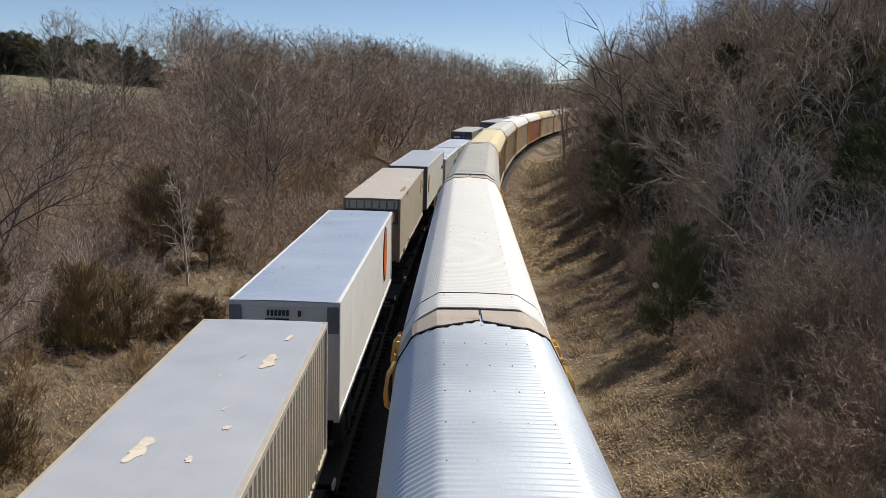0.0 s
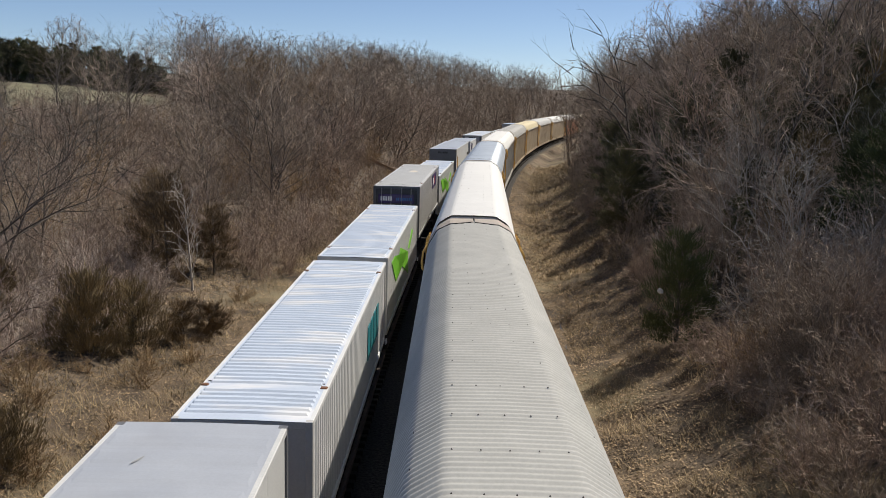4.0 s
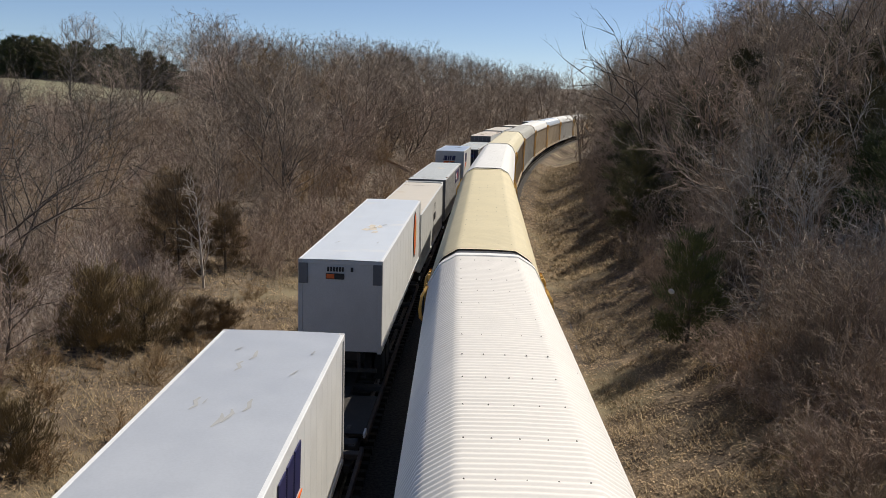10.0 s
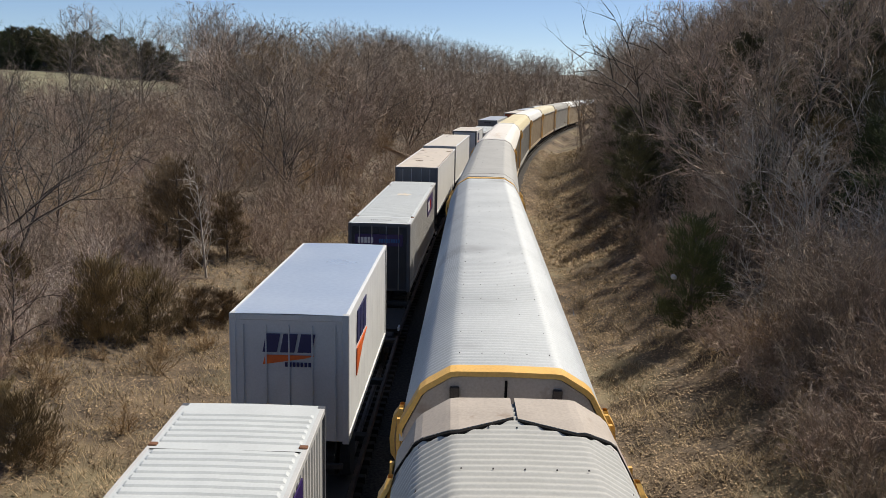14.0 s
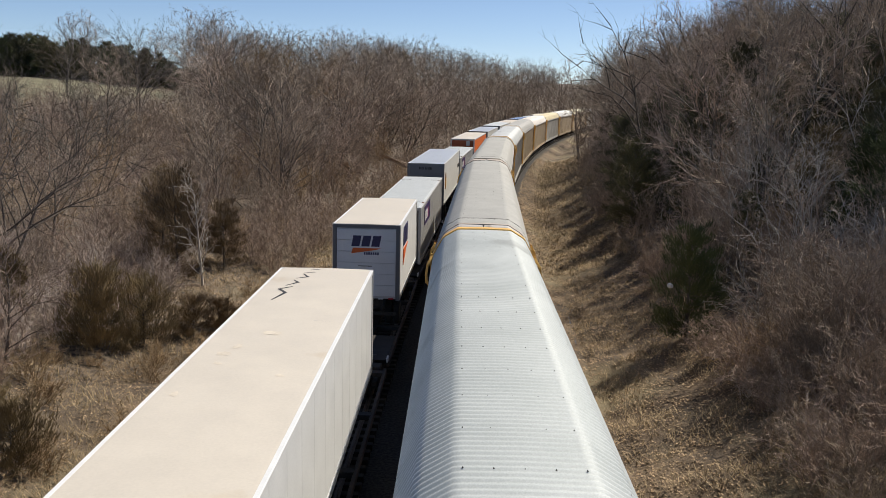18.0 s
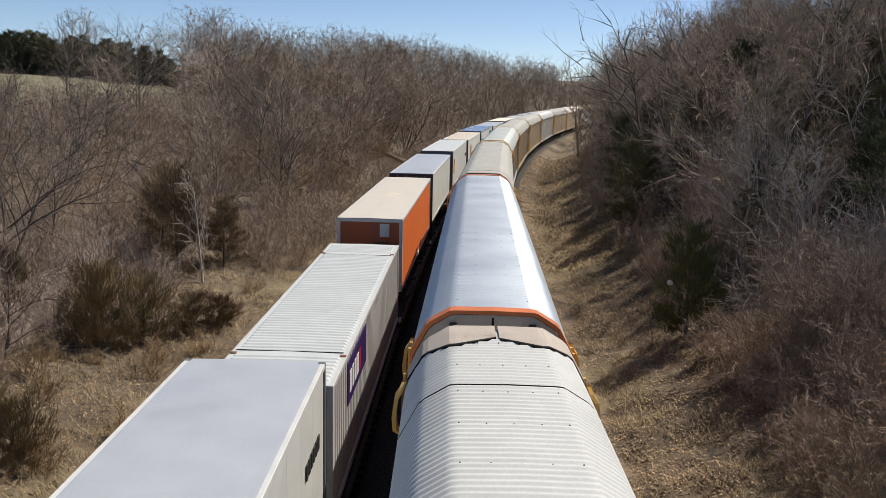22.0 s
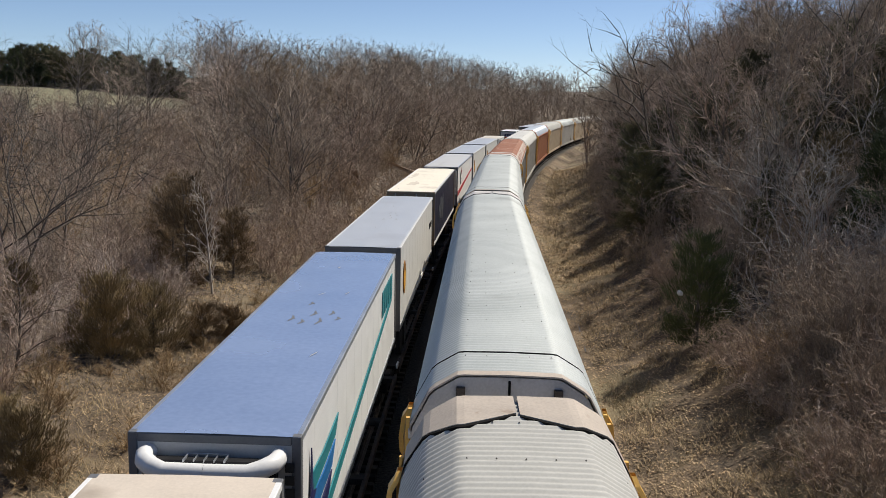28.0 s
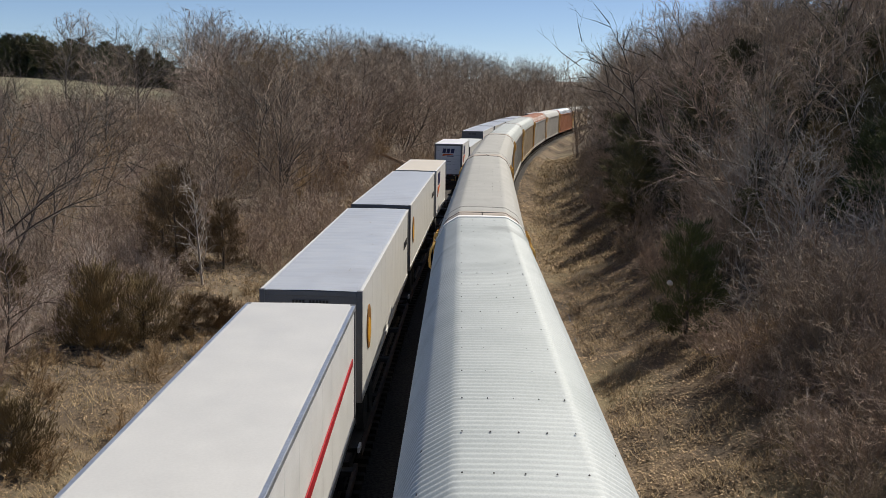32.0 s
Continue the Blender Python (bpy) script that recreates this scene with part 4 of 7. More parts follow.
def vehicle(i, s0, s1, h, kind, roof, side, end, deco="", ribs=None, side_kind="flat", label=""):
    rng = random.Random(100 + i)
    L, z1 = s1 - s0, EYE_Z - h
    tops, walls = TOPS[roof], WALLS[side]
    trailer = kind != "container"
    z0 = z1 - (2.92 if trailer else 2.90)
    name = {"container": "shipping_container", "trailer": "semi_trailer", "pup": "short_semi_trailer", "reefer": "refrigerated_semi_trailer"}[kind]
    cat = "container" if kind == "container" else "trailer"
    t = thing(name, label, cat, "boxes carried by the approaching train")
    frame_mat = {"grey": WALLS["slate"], "beige": WALLS["beige"], "orange": WALLS["lightgrey"], "navy": WALLS["off"]}.get(side, walls)
    if kind == "reefer":
        frame_mat = ALU
    box_body(t, L, 2.59, z0, z1, tops, walls, WALLS[end], side_kind, ribs, frame_mat, rng, castings=(6.1 if (kind == "container" and ribs) else False), post=WALLS["lightgrey"] if deco in ("hatch", "panel_white") else WALLS["slate"] if kind == "reefer" else None)
    ye = -L / 2 - 0.022
    if trailer and kind != "x":
        running_gear(t, L, z0, rng)
        part("kingpin_plate", slab(-0.5, 0.5, L / 2 - 1.5, L / 2 - 0.6, z0 - 0.12, z0), DARK_FRAME, t)
    else:
        for yy in (-6.1, 6.1) if L > 12 else (-L / 2 + 0.2, L / 2 - 0.2):
            for sx in (-1, 1):
                part("corner_lock", slab(sx * 1.2 - 0.07, sx * 1.2 + 0.07, yy - 0.1, yy + 0.1, 0.86, z0 + 0.01), DARK_FRAME, t)
    zc = (z0 + z1) / 2
    if deco == "pup_rear":
        part("roll_door", Shape().loft([[(x, ye + 0.004, z), (x, ye - 0.012, z + 0.01)] for x, z in ((-1.12, z0 + 0.2), (1.12, z0 + 0.2))]), WALLS["white"], t)
        for k in range(6):
            a, b = z0 + 0.16 + k * 0.43, z0 + 0.16 + (k + 1) * 0.43 - 0.012
            part("door_panel", slab(-1.12, 1.12, ye - 0.014, ye + 0.02, a, b, c=0.006), WALLS["white"], t)
        y = ye - 0.012
        part("door_frame", slab(-1.27, -1.13, ye - 0.02, ye + 0.06, z0, z1 - 0.01), WALLS["slate"], t)
        part("door_frame", slab(1.13, 1.27, ye - 0.02, ye + 0.06, z0, z1 - 0.01), WALLS["slate"], t)
        part("door_frame", slab(-1.13, 1.13, ye - 0.02, ye + 0.06, z1 - 0.15, z1 - 0.01), WALLS["slate"], t)
        logo(t, y - 0.006, 0.0, z1 - 0.85, 1.15)
        for k in range(6):
            part("reflector", slab(-1.05 + k * 0.38, -0.85 + k * 0.38, ye - 0.02, ye + 0.02, z0 + 0.03, z0 + 0.09), LOGO_RED if k % 2 else WHITE_LETTER, t)
        bars(t, "lettering", [(-0.3, 0.22, zc - 0.16, zc - 0.13)], LETTER, y - 0.004)
        bars(t, "number_plate", [(-0.95, -0.66, z0 + 0.42, z0 + 0.54)], LETTER, y - 0.004)
    if deco == "pup_front":
        logo(t, ye + 0.004, 0.0, z1 - 0.85, 1.15)
        for k in range(5):
            part("end_rib", slab(-1.0 + k * 0.5 - 0.015, -1.0 + k * 0.5 + 0.015, ye + 0.0, ye + 0.03, z0 + 0.15, z1 - 0.25, c=0.004), WALLS["lightgrey"], t)
    if deco in ("pup_rear", "pup_front", "pup_side"):
        side_logo(t, -L / 2 + 1.5, z1 - 1.05, 2.0)
    if deco == "shield":
        bars(t, "unit_number", [(-0.46 + k * 0.085, -0.46 + k * 0.085 + 0.055, z1 - 0.42, z1 - 0.25) for k in range(11) if k != 4], LETTER, ye)
        side_block(t, "emblem", oval(-L / 2 + 1.6, zc + 0.15, 0.40, 0.60), LOGO_BROWN)
        side_block(t, "emblem_core", oval(-L / 2 + 1.6, zc + 0.05, 0.30, 0.34), LOGO_YELLOW, x=1.291)
        bars_side(t, L / 2 - 2.2, zc + 0.1, 1.5, 0.26, LETTER)
    if deco == "oval_logo":
        bars(t, "unit_number", [(-0.4 + k * 0.09, -0.4 + k * 0.09 + 0.06, z1 - 0.36, z1 - 0.22) for k in range(6)] + [(0.32, 0.4, z1 - 0.36, z1 - 0.22)], LETTER, ye)
        bars(t, "emblem", [(-0.44, 0.12, z1 - 0.60, z1 - 0.42)], LETTER, ye)
        bars(t, "emblem_disc", [(-0.42, -0.18, z1 - 0.58, z1 - 0.44)], LOGO_ORANGE, ye - 0.006)
        side_block(t, "emblem", oval(L / 2 - 3.2, zc + 0.30, 0.66, 1.02), LETTER)
        side_block(t, "emblem_field", oval(L / 2 - 3.2, zc + 0.30, 0.58, 0.93), LOGO_ORANGE, x=1.291)
        side_block(t, "emblem_bolt", [(L / 2 - 3.5 + a, zc + b) for a, b in ((0.0, -0.35), (0.4, 0.2), (0.15, 0.25), (0.55, 0.95), (0.45, 0.4), (0.7, 0.35))], LOGO_YELLOW, x=1.297)
        for sx in (-1, 1):
            part("corner_guard", slab(sx * 1.14 - 0.14, sx * 1.14 + 0.14, ye - 0.01, ye + 0.05, z1 - 0.75, z1 - 0.12), WALLS["slate"], t)
    if deco in ("panel_purple", "panel_white"):
        white = deco == "panel_white"
        doors(t, L, z0, z1, WALLS["dark"], rods=not white)
        if white:
            part("nameplate", slab(-1.10, 1.10, ye - 0.03, ye + 0.0, z1 - 0.66, z1 - 0.20), PURPLE, t, "purple panel")
            bars(t, "lettering", [(-0.95 + k * 0.16, -0.83 + k * 0.16, z1 - 0.56, z1 - 0.30) for k in range(6)], WHITE_LETTER, ye - 0.03)
            bars(t, "lettering", [(0.05, 0.17, z1 - 0.56, z1 - 0.30)], LOGO_RED, ye - 0.03)
            bars(t, "lettering", [(0.30 + k * 0.1, 0.365 + k * 0.1, z1 - 0.52, z1 - 0.36) for k in range(7)], WALLS["lightgrey"], ye - 0.03)
            side_block(t, "nameplate", [(-L / 2 + 2.2, z1 - 1.22), (-L / 2 + 5.7, z1 - 1.22), (-L / 2 + 5.7, z1 - 0.24), (-L / 2 + 2.2, z1 - 0.24)], PURPLE)
            for k in range(5):
                side_block(t, "lettering", [(-L / 2 + 2.45 + k * 0.42, z1 - 1.0), (-L / 2 + 2.76 + k * 0.42, z1 - 1.0), (-L / 2 + 2.76 + k * 0.42, z1 - 0.5), (-L / 2 + 2.45 + k * 0.42, z1 - 0.5)], WHITE_LETTER if k < 4 else LOGO_RED, x=1.294)
            bars_roof(t, -L / 2 + 0.75, z1, 0.9)
    if deco == "panel_purple":
        doors(t, L, z0, z1, WALLS["dark"])
        part("nameplate", slab(-1.0, 1.0, ye - 0.03, ye + 0.0, z1 - 0.95, z1 - 0.45), PURPLE, t, "purple panel")
        bars(t, "lettering", [(-0.88 + k * 0.135, -0.88 + k * 0.135 + 0.10, z1 - 0.82, z1 - 0.58) for k in range(5)], WHITE_LETTER, ye - 0.03)
        bars(t, "lettering", [(0.0 + k * 0.1, 0.0 + k * 0.1 + 0.065, z1 - 0.80, z1 - 0.64) for k in range(9)], LOGO_BLUE, ye - 0.03)
        side_block(t, "nameplate", [(L / 2 - 6.1, z1 - 1.15), (L / 2 - 2.5, z1 - 1.15), (L / 2 - 2.5, z1 - 0.24), (L / 2 - 6.1, z1 - 0.24)], PURPLE)
        for k in range(5):
            a = L / 2 - 5.9 + k * 0.42
            side_block(t, "lettering", [(a, z1 - 0.92), (a + 0.3, z1 - 0.92), (a + 0.3, z1 - 0.45), (a, z1 - 0.45)], WHITE_LETTER if k < 3 else LOGO_RED, x=1.294)
        bars_roof(t, -L / 2 + 0.75, z1, 0.9)
    if deco == "green":
        side_block(t, "stripe", [(-6.4, z1 - 0.5), (-5.2, z1 - 0.45), (1.9, z0 + 0.4), (1.6, z0 + 1.5), (-2.5, z1 - 0.55), (-4.5, z0 + 1.3)], LOGO_GREEN)
        side_block(t, "stripe", [(1.9, z0 + 1.6), (2.7, z0 + 1.5), (4.8, z1 - 0.9), (4.2, z1 - 0.7)], LOGO_GREEN)
    if deco == "teal":
        for k in range(4):
            side_block(t, "lettering", [(2 + k * 0.9, zc - 0.4), (2.6 + k * 0.9, zc - 0.4), (2.6 + k * 0.9, zc + 0.6), (2 + k * 0.9, zc + 0.6)], LOGO_TEAL)
    if deco == "gold":
        part("frieze", slab(-1.16, 1.16, ye - 0.02, ye, z1 - 0.46, z1 - 0.10), WALLS["beige"], t, "pale upper end panel")
        for k in range(7):
            part("divider", slab(-1.05 + k * 0.34, -0.99 + k * 0.34, ye - 0.034, ye - 0.016, z1 - 0.44, z1 - 0.12, c=0.004), WALLS["slate"], t)
        part("nameplate", slab(-1.2, 1.2, ye - 0.03, ye, z1 - 1.15, z1 - 0.50), WALLS["navy"], t, "dark name band")
        bars(t, "lettering", [(x, x + 0.24, z1 - 1.02, z1 - 0.62) for x in (-1.0, -0.7, -0.4, 0.2, 0.5, 0.8)], LOGO_YELLOW, ye - 0.028)
        doors(t, L, z0, z1 - 1.0, WALLS["tanbox"])
        side_block(t, "emblem", [(L / 2 - 2.3, zc + 0.2), (L / 2 - 1.3, zc + 0.2), (L / 2 - 1.3, zc + 1.0), (L / 2 - 2.3, zc + 1.0)], LOGO_YELLOW)
        side_block(t, "emblem_stripe", [(L / 2 - 1.25, zc + 0.45), (L / 2 - 0.3, zc + 0.45), (L / 2 - 0.3, zc + 0.8), (L / 2 - 1.25, zc + 0.8)], LOGO_TEAL)
        side_block(t, "patch", [(-L / 2 + 3.4, z1 - 0.16), (-L / 2 + 4.2, z1 - 0.22), (-L / 2 + 4.4, z1 - 0.05), (-L / 2 + 3.6, z1 - 0.03)], RUSTY)
    if deco == "hatch":
        part("hatch_plate", slab(0.40, 0.78, ye - 0.02, ye + 0.01, z1 - 0.72, z1 - 0.2), WALLS["lightgrey"], t, "grey riveted plate")
        bars(t, "lettering", [(0.15 + k * 0.09, 0.15 + k * 0.09 + 0.06, z1 - 1.05, z1 - 0.92) for k in range(7)], LETTER, ye)
    if deco == "square":
        side_block(t, "emblem", [(-L / 2 + 3.0, zc - 0.1), (-L / 2 + 4.1, zc - 0.1), (-L / 2 + 4.1, zc + 0.8), (-L / 2 + 3.0, zc + 0.8)], LOGO_YELLOW)
        side_block(t, "emblem_core", [(-L / 2 + 3.2, zc + 0.1), (-L / 2 + 3.9, zc + 0.1), (-L / 2 + 3.9, zc + 0.6), (-L / 2 + 3.2, zc + 0.6)], LOGO_BROWN, x=1.291)
        bars_side(t, L / 2 - 1.6, zc - 0.6, 1.1, 0.2, LETTER)
    if deco == "wave":
        cooler(t, L, z1, zc)
        for a, b, mat in ((-0.75, -0.30, NAVY), (-0.30, 0.12, LOGO_BLUE), (0.12, 0.5, LOGO_TEAL)):
            side_block(t, "wave_band", [(-L / 2 + 0.9, zc + a), (-L / 2 + 3.2 + a, zc + a + 0.1), (-L / 2 + 3.2 + b, zc + b + 0.02), (-L / 2 + 2.0, zc + b - 0.06), (-L / 2 + 0.9, zc + b)], mat)
        side_block(t, "star", [(-L / 2 + 0.62, zc - 0.75), (-L / 2 + 0.9, zc + 0.0), (-L / 2 + 1.25, zc + 0.1), (-L / 2 + 0.95, zc + 0.2), (-L / 2 + 0.85, zc + 0.95), (-L / 2 + 0.72, zc + 0.2), (-L / 2 + 0.45, zc + 0.1), (-L / 2 + 0.7, zc + 0.0)], NAVY, x=1.295)
        side_block(t, "stripe", [(-L / 2 + 1.9, z0 + 0.55), (L / 2 - 1.5, zc + 0.25), (L / 2 - 1.5, zc + 0.38), (-L / 2 + 2.2, z0 + 0.85)], LOGO_TEAL, x=1.291)
        for k in range(5):
            side_block(t, "lettering", [(L / 2 - 4.2 + k * 0.6, zc + 0.35), (L / 2 - 3.75 + k * 0.6, zc + 0.35), (L / 2 - 3.65 + k * 0.6, zc + 1.05), (L / 2 - 4.1 + k * 0.6, zc + 1.05)], LOGO_TEAL)
        bars(t, "unit_number", [(1.06, 1.2, z1 - 0.55 - k * 0.2, z1 - 0.40 - k * 0.2) for k in range(5)], LETTER, ye - 0.012)
    if deco == "redline":
        cooler(t, L, z1, zc, dark=True)
        side_block(t, "stripe", [(-L / 2 + 0.4, z0 + 0.7), (L / 2 - 0.6, zc + 0.15), (L / 2 - 0.6, zc + 0.3), (-L / 2 + 0.4, z0 + 1.05)], LOGO_RED)
        side_block(t, "emblem", oval(-L / 2 + 3.2, zc + 0.45, 0.5, 0.55), LETTER)
        side_block(t, "emblem_field", oval(-L / 2 + 3.2, zc + 0.45, 0.34, 0.38), WHITE_LETTER, x=1.291)
        side_block(t, "emblem_tip", [(-L / 2 + 3.6, zc + 0.7), (-L / 2 + 4.1, zc + 0.6), (-L / 2 + 3.9, zc + 1.15)], LOGO_RED)
    if deco == "script":
        for k in range(16):
            y, a, b = -L / 2 + 3.0 + k * 0.21 + rng.uniform(-0.06, 0.06), zc + rng.uniform(-0.8, 0.1), zc + rng.uniform(0.2, 0.8)
            side_block(t, "scratch", [(y, a), (y + rng.uniform(0.015, 0.05), a + 0.1), (y + rng.uniform(0.02, 0.07), b), (y + 0.01, b - 0.1)], WALLS["grey"])
        doors(t, L, z0, z1, WALLS["tanbox"])
        part("end_guard", Shape().tube([Vector((x, L / 2 + 0.10 - abs(x) * 0.08, z1 + dz)) for x, dz in ((-1.0, -0.06), (-0.8, 0.03), (0.0, 0.05), (0.8, 0.03), (1.0, -0.06))], [0.03] * 5, 6), ALU, t, "thin bare metal guard bar")
    if deco == "hoop":
        ring = Shape().loft([[(1.285 + 0.01, 1.0 + 0.75 * math.cos(a), zc + 0.1 + 0.95 * math.sin(a)), (1.285 + 0.01, 1.0 + 0.66 * math.cos(a), zc + 0.1 + 0.85 * math.sin(a))] for a in np.linspace(0.6, 6.6, 22)])
        part("emblem_ring", ring, LETTER, t)
        bars_side(t, 0.4, zc, 1.3, 0.4, LETTER)
        for e in (-1, 1):
            part("roof_groove", Shape().loft([[(-1.2, e * 6.3, z1 + 0.012), (-0.7, e * 6.1, z1 + 0.012), (0.7, e * 6.1, z1 + 0.012), (1.2, e * 6.3, z1 + 0.012)], [(-1.2, e * 6.34, z1 + 0.012), (-0.7, e * 6.15, z1 + 0.012), (0.7, e * 6.15, z1 + 0.012), (1.2, e * 6.34, z1 + 0.012)]]), SEAM_SHADE, t)
        for sx in (-1, 1):
            part("end_bracket", slab(sx * 1.18 - 0.07, sx * 1.18 + 0.07, L / 2 - 0.05, L / 2 + 0.55, z1 - 0.06, z1 + 0.05), WALLS["off"], t)
            part("end_brace", Shape().tube([Vector((sx * 1.05, L / 2 + 0.02, z1 + 0.02)), Vector((sx * 0.08, L / 2 + 0.46, z1 + 0.02))], [0.035, 0.035], 6), WALLS["lightgrey"], t)
        part("end_bracket", slab(-1.25, 1.25, L / 2 + 0.47, L / 2 + 0.59, z1 - 0.06, z1 + 0.06), WALLS["off"], t)
    if deco == "doors":
        doors(t, L, z0, z1, WALLS["slate"])
        for a, b, c, d in ((-0.5, -0.08, -3.52, -3.46), (-0.5, -0.08, -3.80, -3.74), (-0.44, -0.39, -3.80, -3.46), (-0.19, -0.14, -3.80, -3.46), (-1.2, -0.85, 5.4, 5.65), (0.85, 1.2, 4.9, 5.15)):
            part("roof_plate", slab(a, b, c, d, z1 + 0.004, z1 + 0.022, c=0.004), WALLS["tanbox"], t, "dull brown bracket mark")
        edge, y = [], -L / 2 + 0.3
        while y < L / 2 - 2:
            edge.append([(1.225 + rng.uniform(-0.025, 0.02), y, z1 + 0.004), (1.262, y, z1 + 0.006), (1.295, y, z1 - 0.02)])
            y += 0.12
        part("edge_sealant", Shape().loft([list(reversed(q)) for q in edge]), WALLS["tanbox"], t, "ragged brown sealant strip")
    if deco == "darkdoors":
        doors(t, L, z0, z1, WALLS["maroon"])
    if deco in ("gold", "grime", "shield", "hatch", "wave", "oval_logo", "pup_side", "script", "plain") and roof not in ("cream",):
        scuffs(t, L, z1, rng, 4, WALLS["grey"] if roof != "dirty" else WALLS["tanbox"])
    roof_marks(t, deco, i, L, z1, rng)
    if deco not in ("hoop", "hatch", "script", "script2") and (deco in ("grime", "square") or roof in ("dirty",)):
        for _ in range(9):
            patch(t, rng, L, z1)
    return t


def mark(t, name, pts, z, mat, label=""):
    """A thin flat mark on a roof, from its plan outline."""
    n = len(pts)
    area = sum(pts[k][0] * pts[(k + 1) % n][1] - pts[(k + 1) % n][0] * pts[k][1] for k in range(n))
    pts = pts if area > 0 else list(reversed(pts))
    return part(name, Shape().add([(x, y, z + 0.012 - 0.0127 * abs(x)) for x, y in pts], [tuple(range(n))]), mat, t, label)


def frame_mark(t, cx, cy, w, h, z, mat, b=0.05):
    """An open rectangle left where a plate was."""
    for x0, x1, y0, y1 in ((cx - w, cx + w, cy - h, cy - h + 2 * b), (cx - w, cx + w, cy + h - 2 * b, cy + h), (cx - w, cx - w + b, cy - h, cy + h), (cx + w - b, cx + w, cy - h, cy + h)):
        mark(t, "plate_outline", [(x0, y0), (x1, y0), (x1, y1), (x0, y1)], z, mat)


def stroke(t, path, w, z, mat):
    """A painted or scraped line of uneven width."""
    left, right = [], []
    for k, (x, y) in enumerate(path):
        x2, y2 = path[min(k + 1, len(path) - 1)]
        x1, y1 = path[max(k - 1, 0)]
        d = math.hypot(x2 - x1, y2 - y1) or 1.0
        q = w * (0.4 if k in (0, len(path) - 1) else 1.0)
        left.append((x - (y2 - y1) / d * q, y + (x2 - x1) / d * q, z + 0.013 - 0.0127 * abs(x)))
        right.append((x + (y2 - y1) / d * q, y - (x2 - x1) / d * q, z + 0.013 - 0.0127 * abs(x)))
    part("roof_scrape", Shape().loft([left, right]), mat, t, "dark scrape on the roof")


def ragged(cx, cy, rx, ry, rng, n=22, tail=0.0):
    """Outline of an uneven spill, drawn out along the box by tail."""
    p1, p2 = rng.uniform(0, 6), rng.uniform(0, 6)
    out = []
    for k in range(n):
        a = 6.2832 * k / n
        q = 1 + 0.22 * math.sin(2 * a + p1) + 0.18 * math.sin(5 * a + p2) + rng.uniform(-0.1, 0.1)
        y = q * ry * math.sin(a)
        out.append((max(-1.17, min(1.17, cx + q * rx * math.cos(a) * (1 - 0.3 * math.sin(a)))), cy + y * (1 + tail * (y > 0))))
    return out


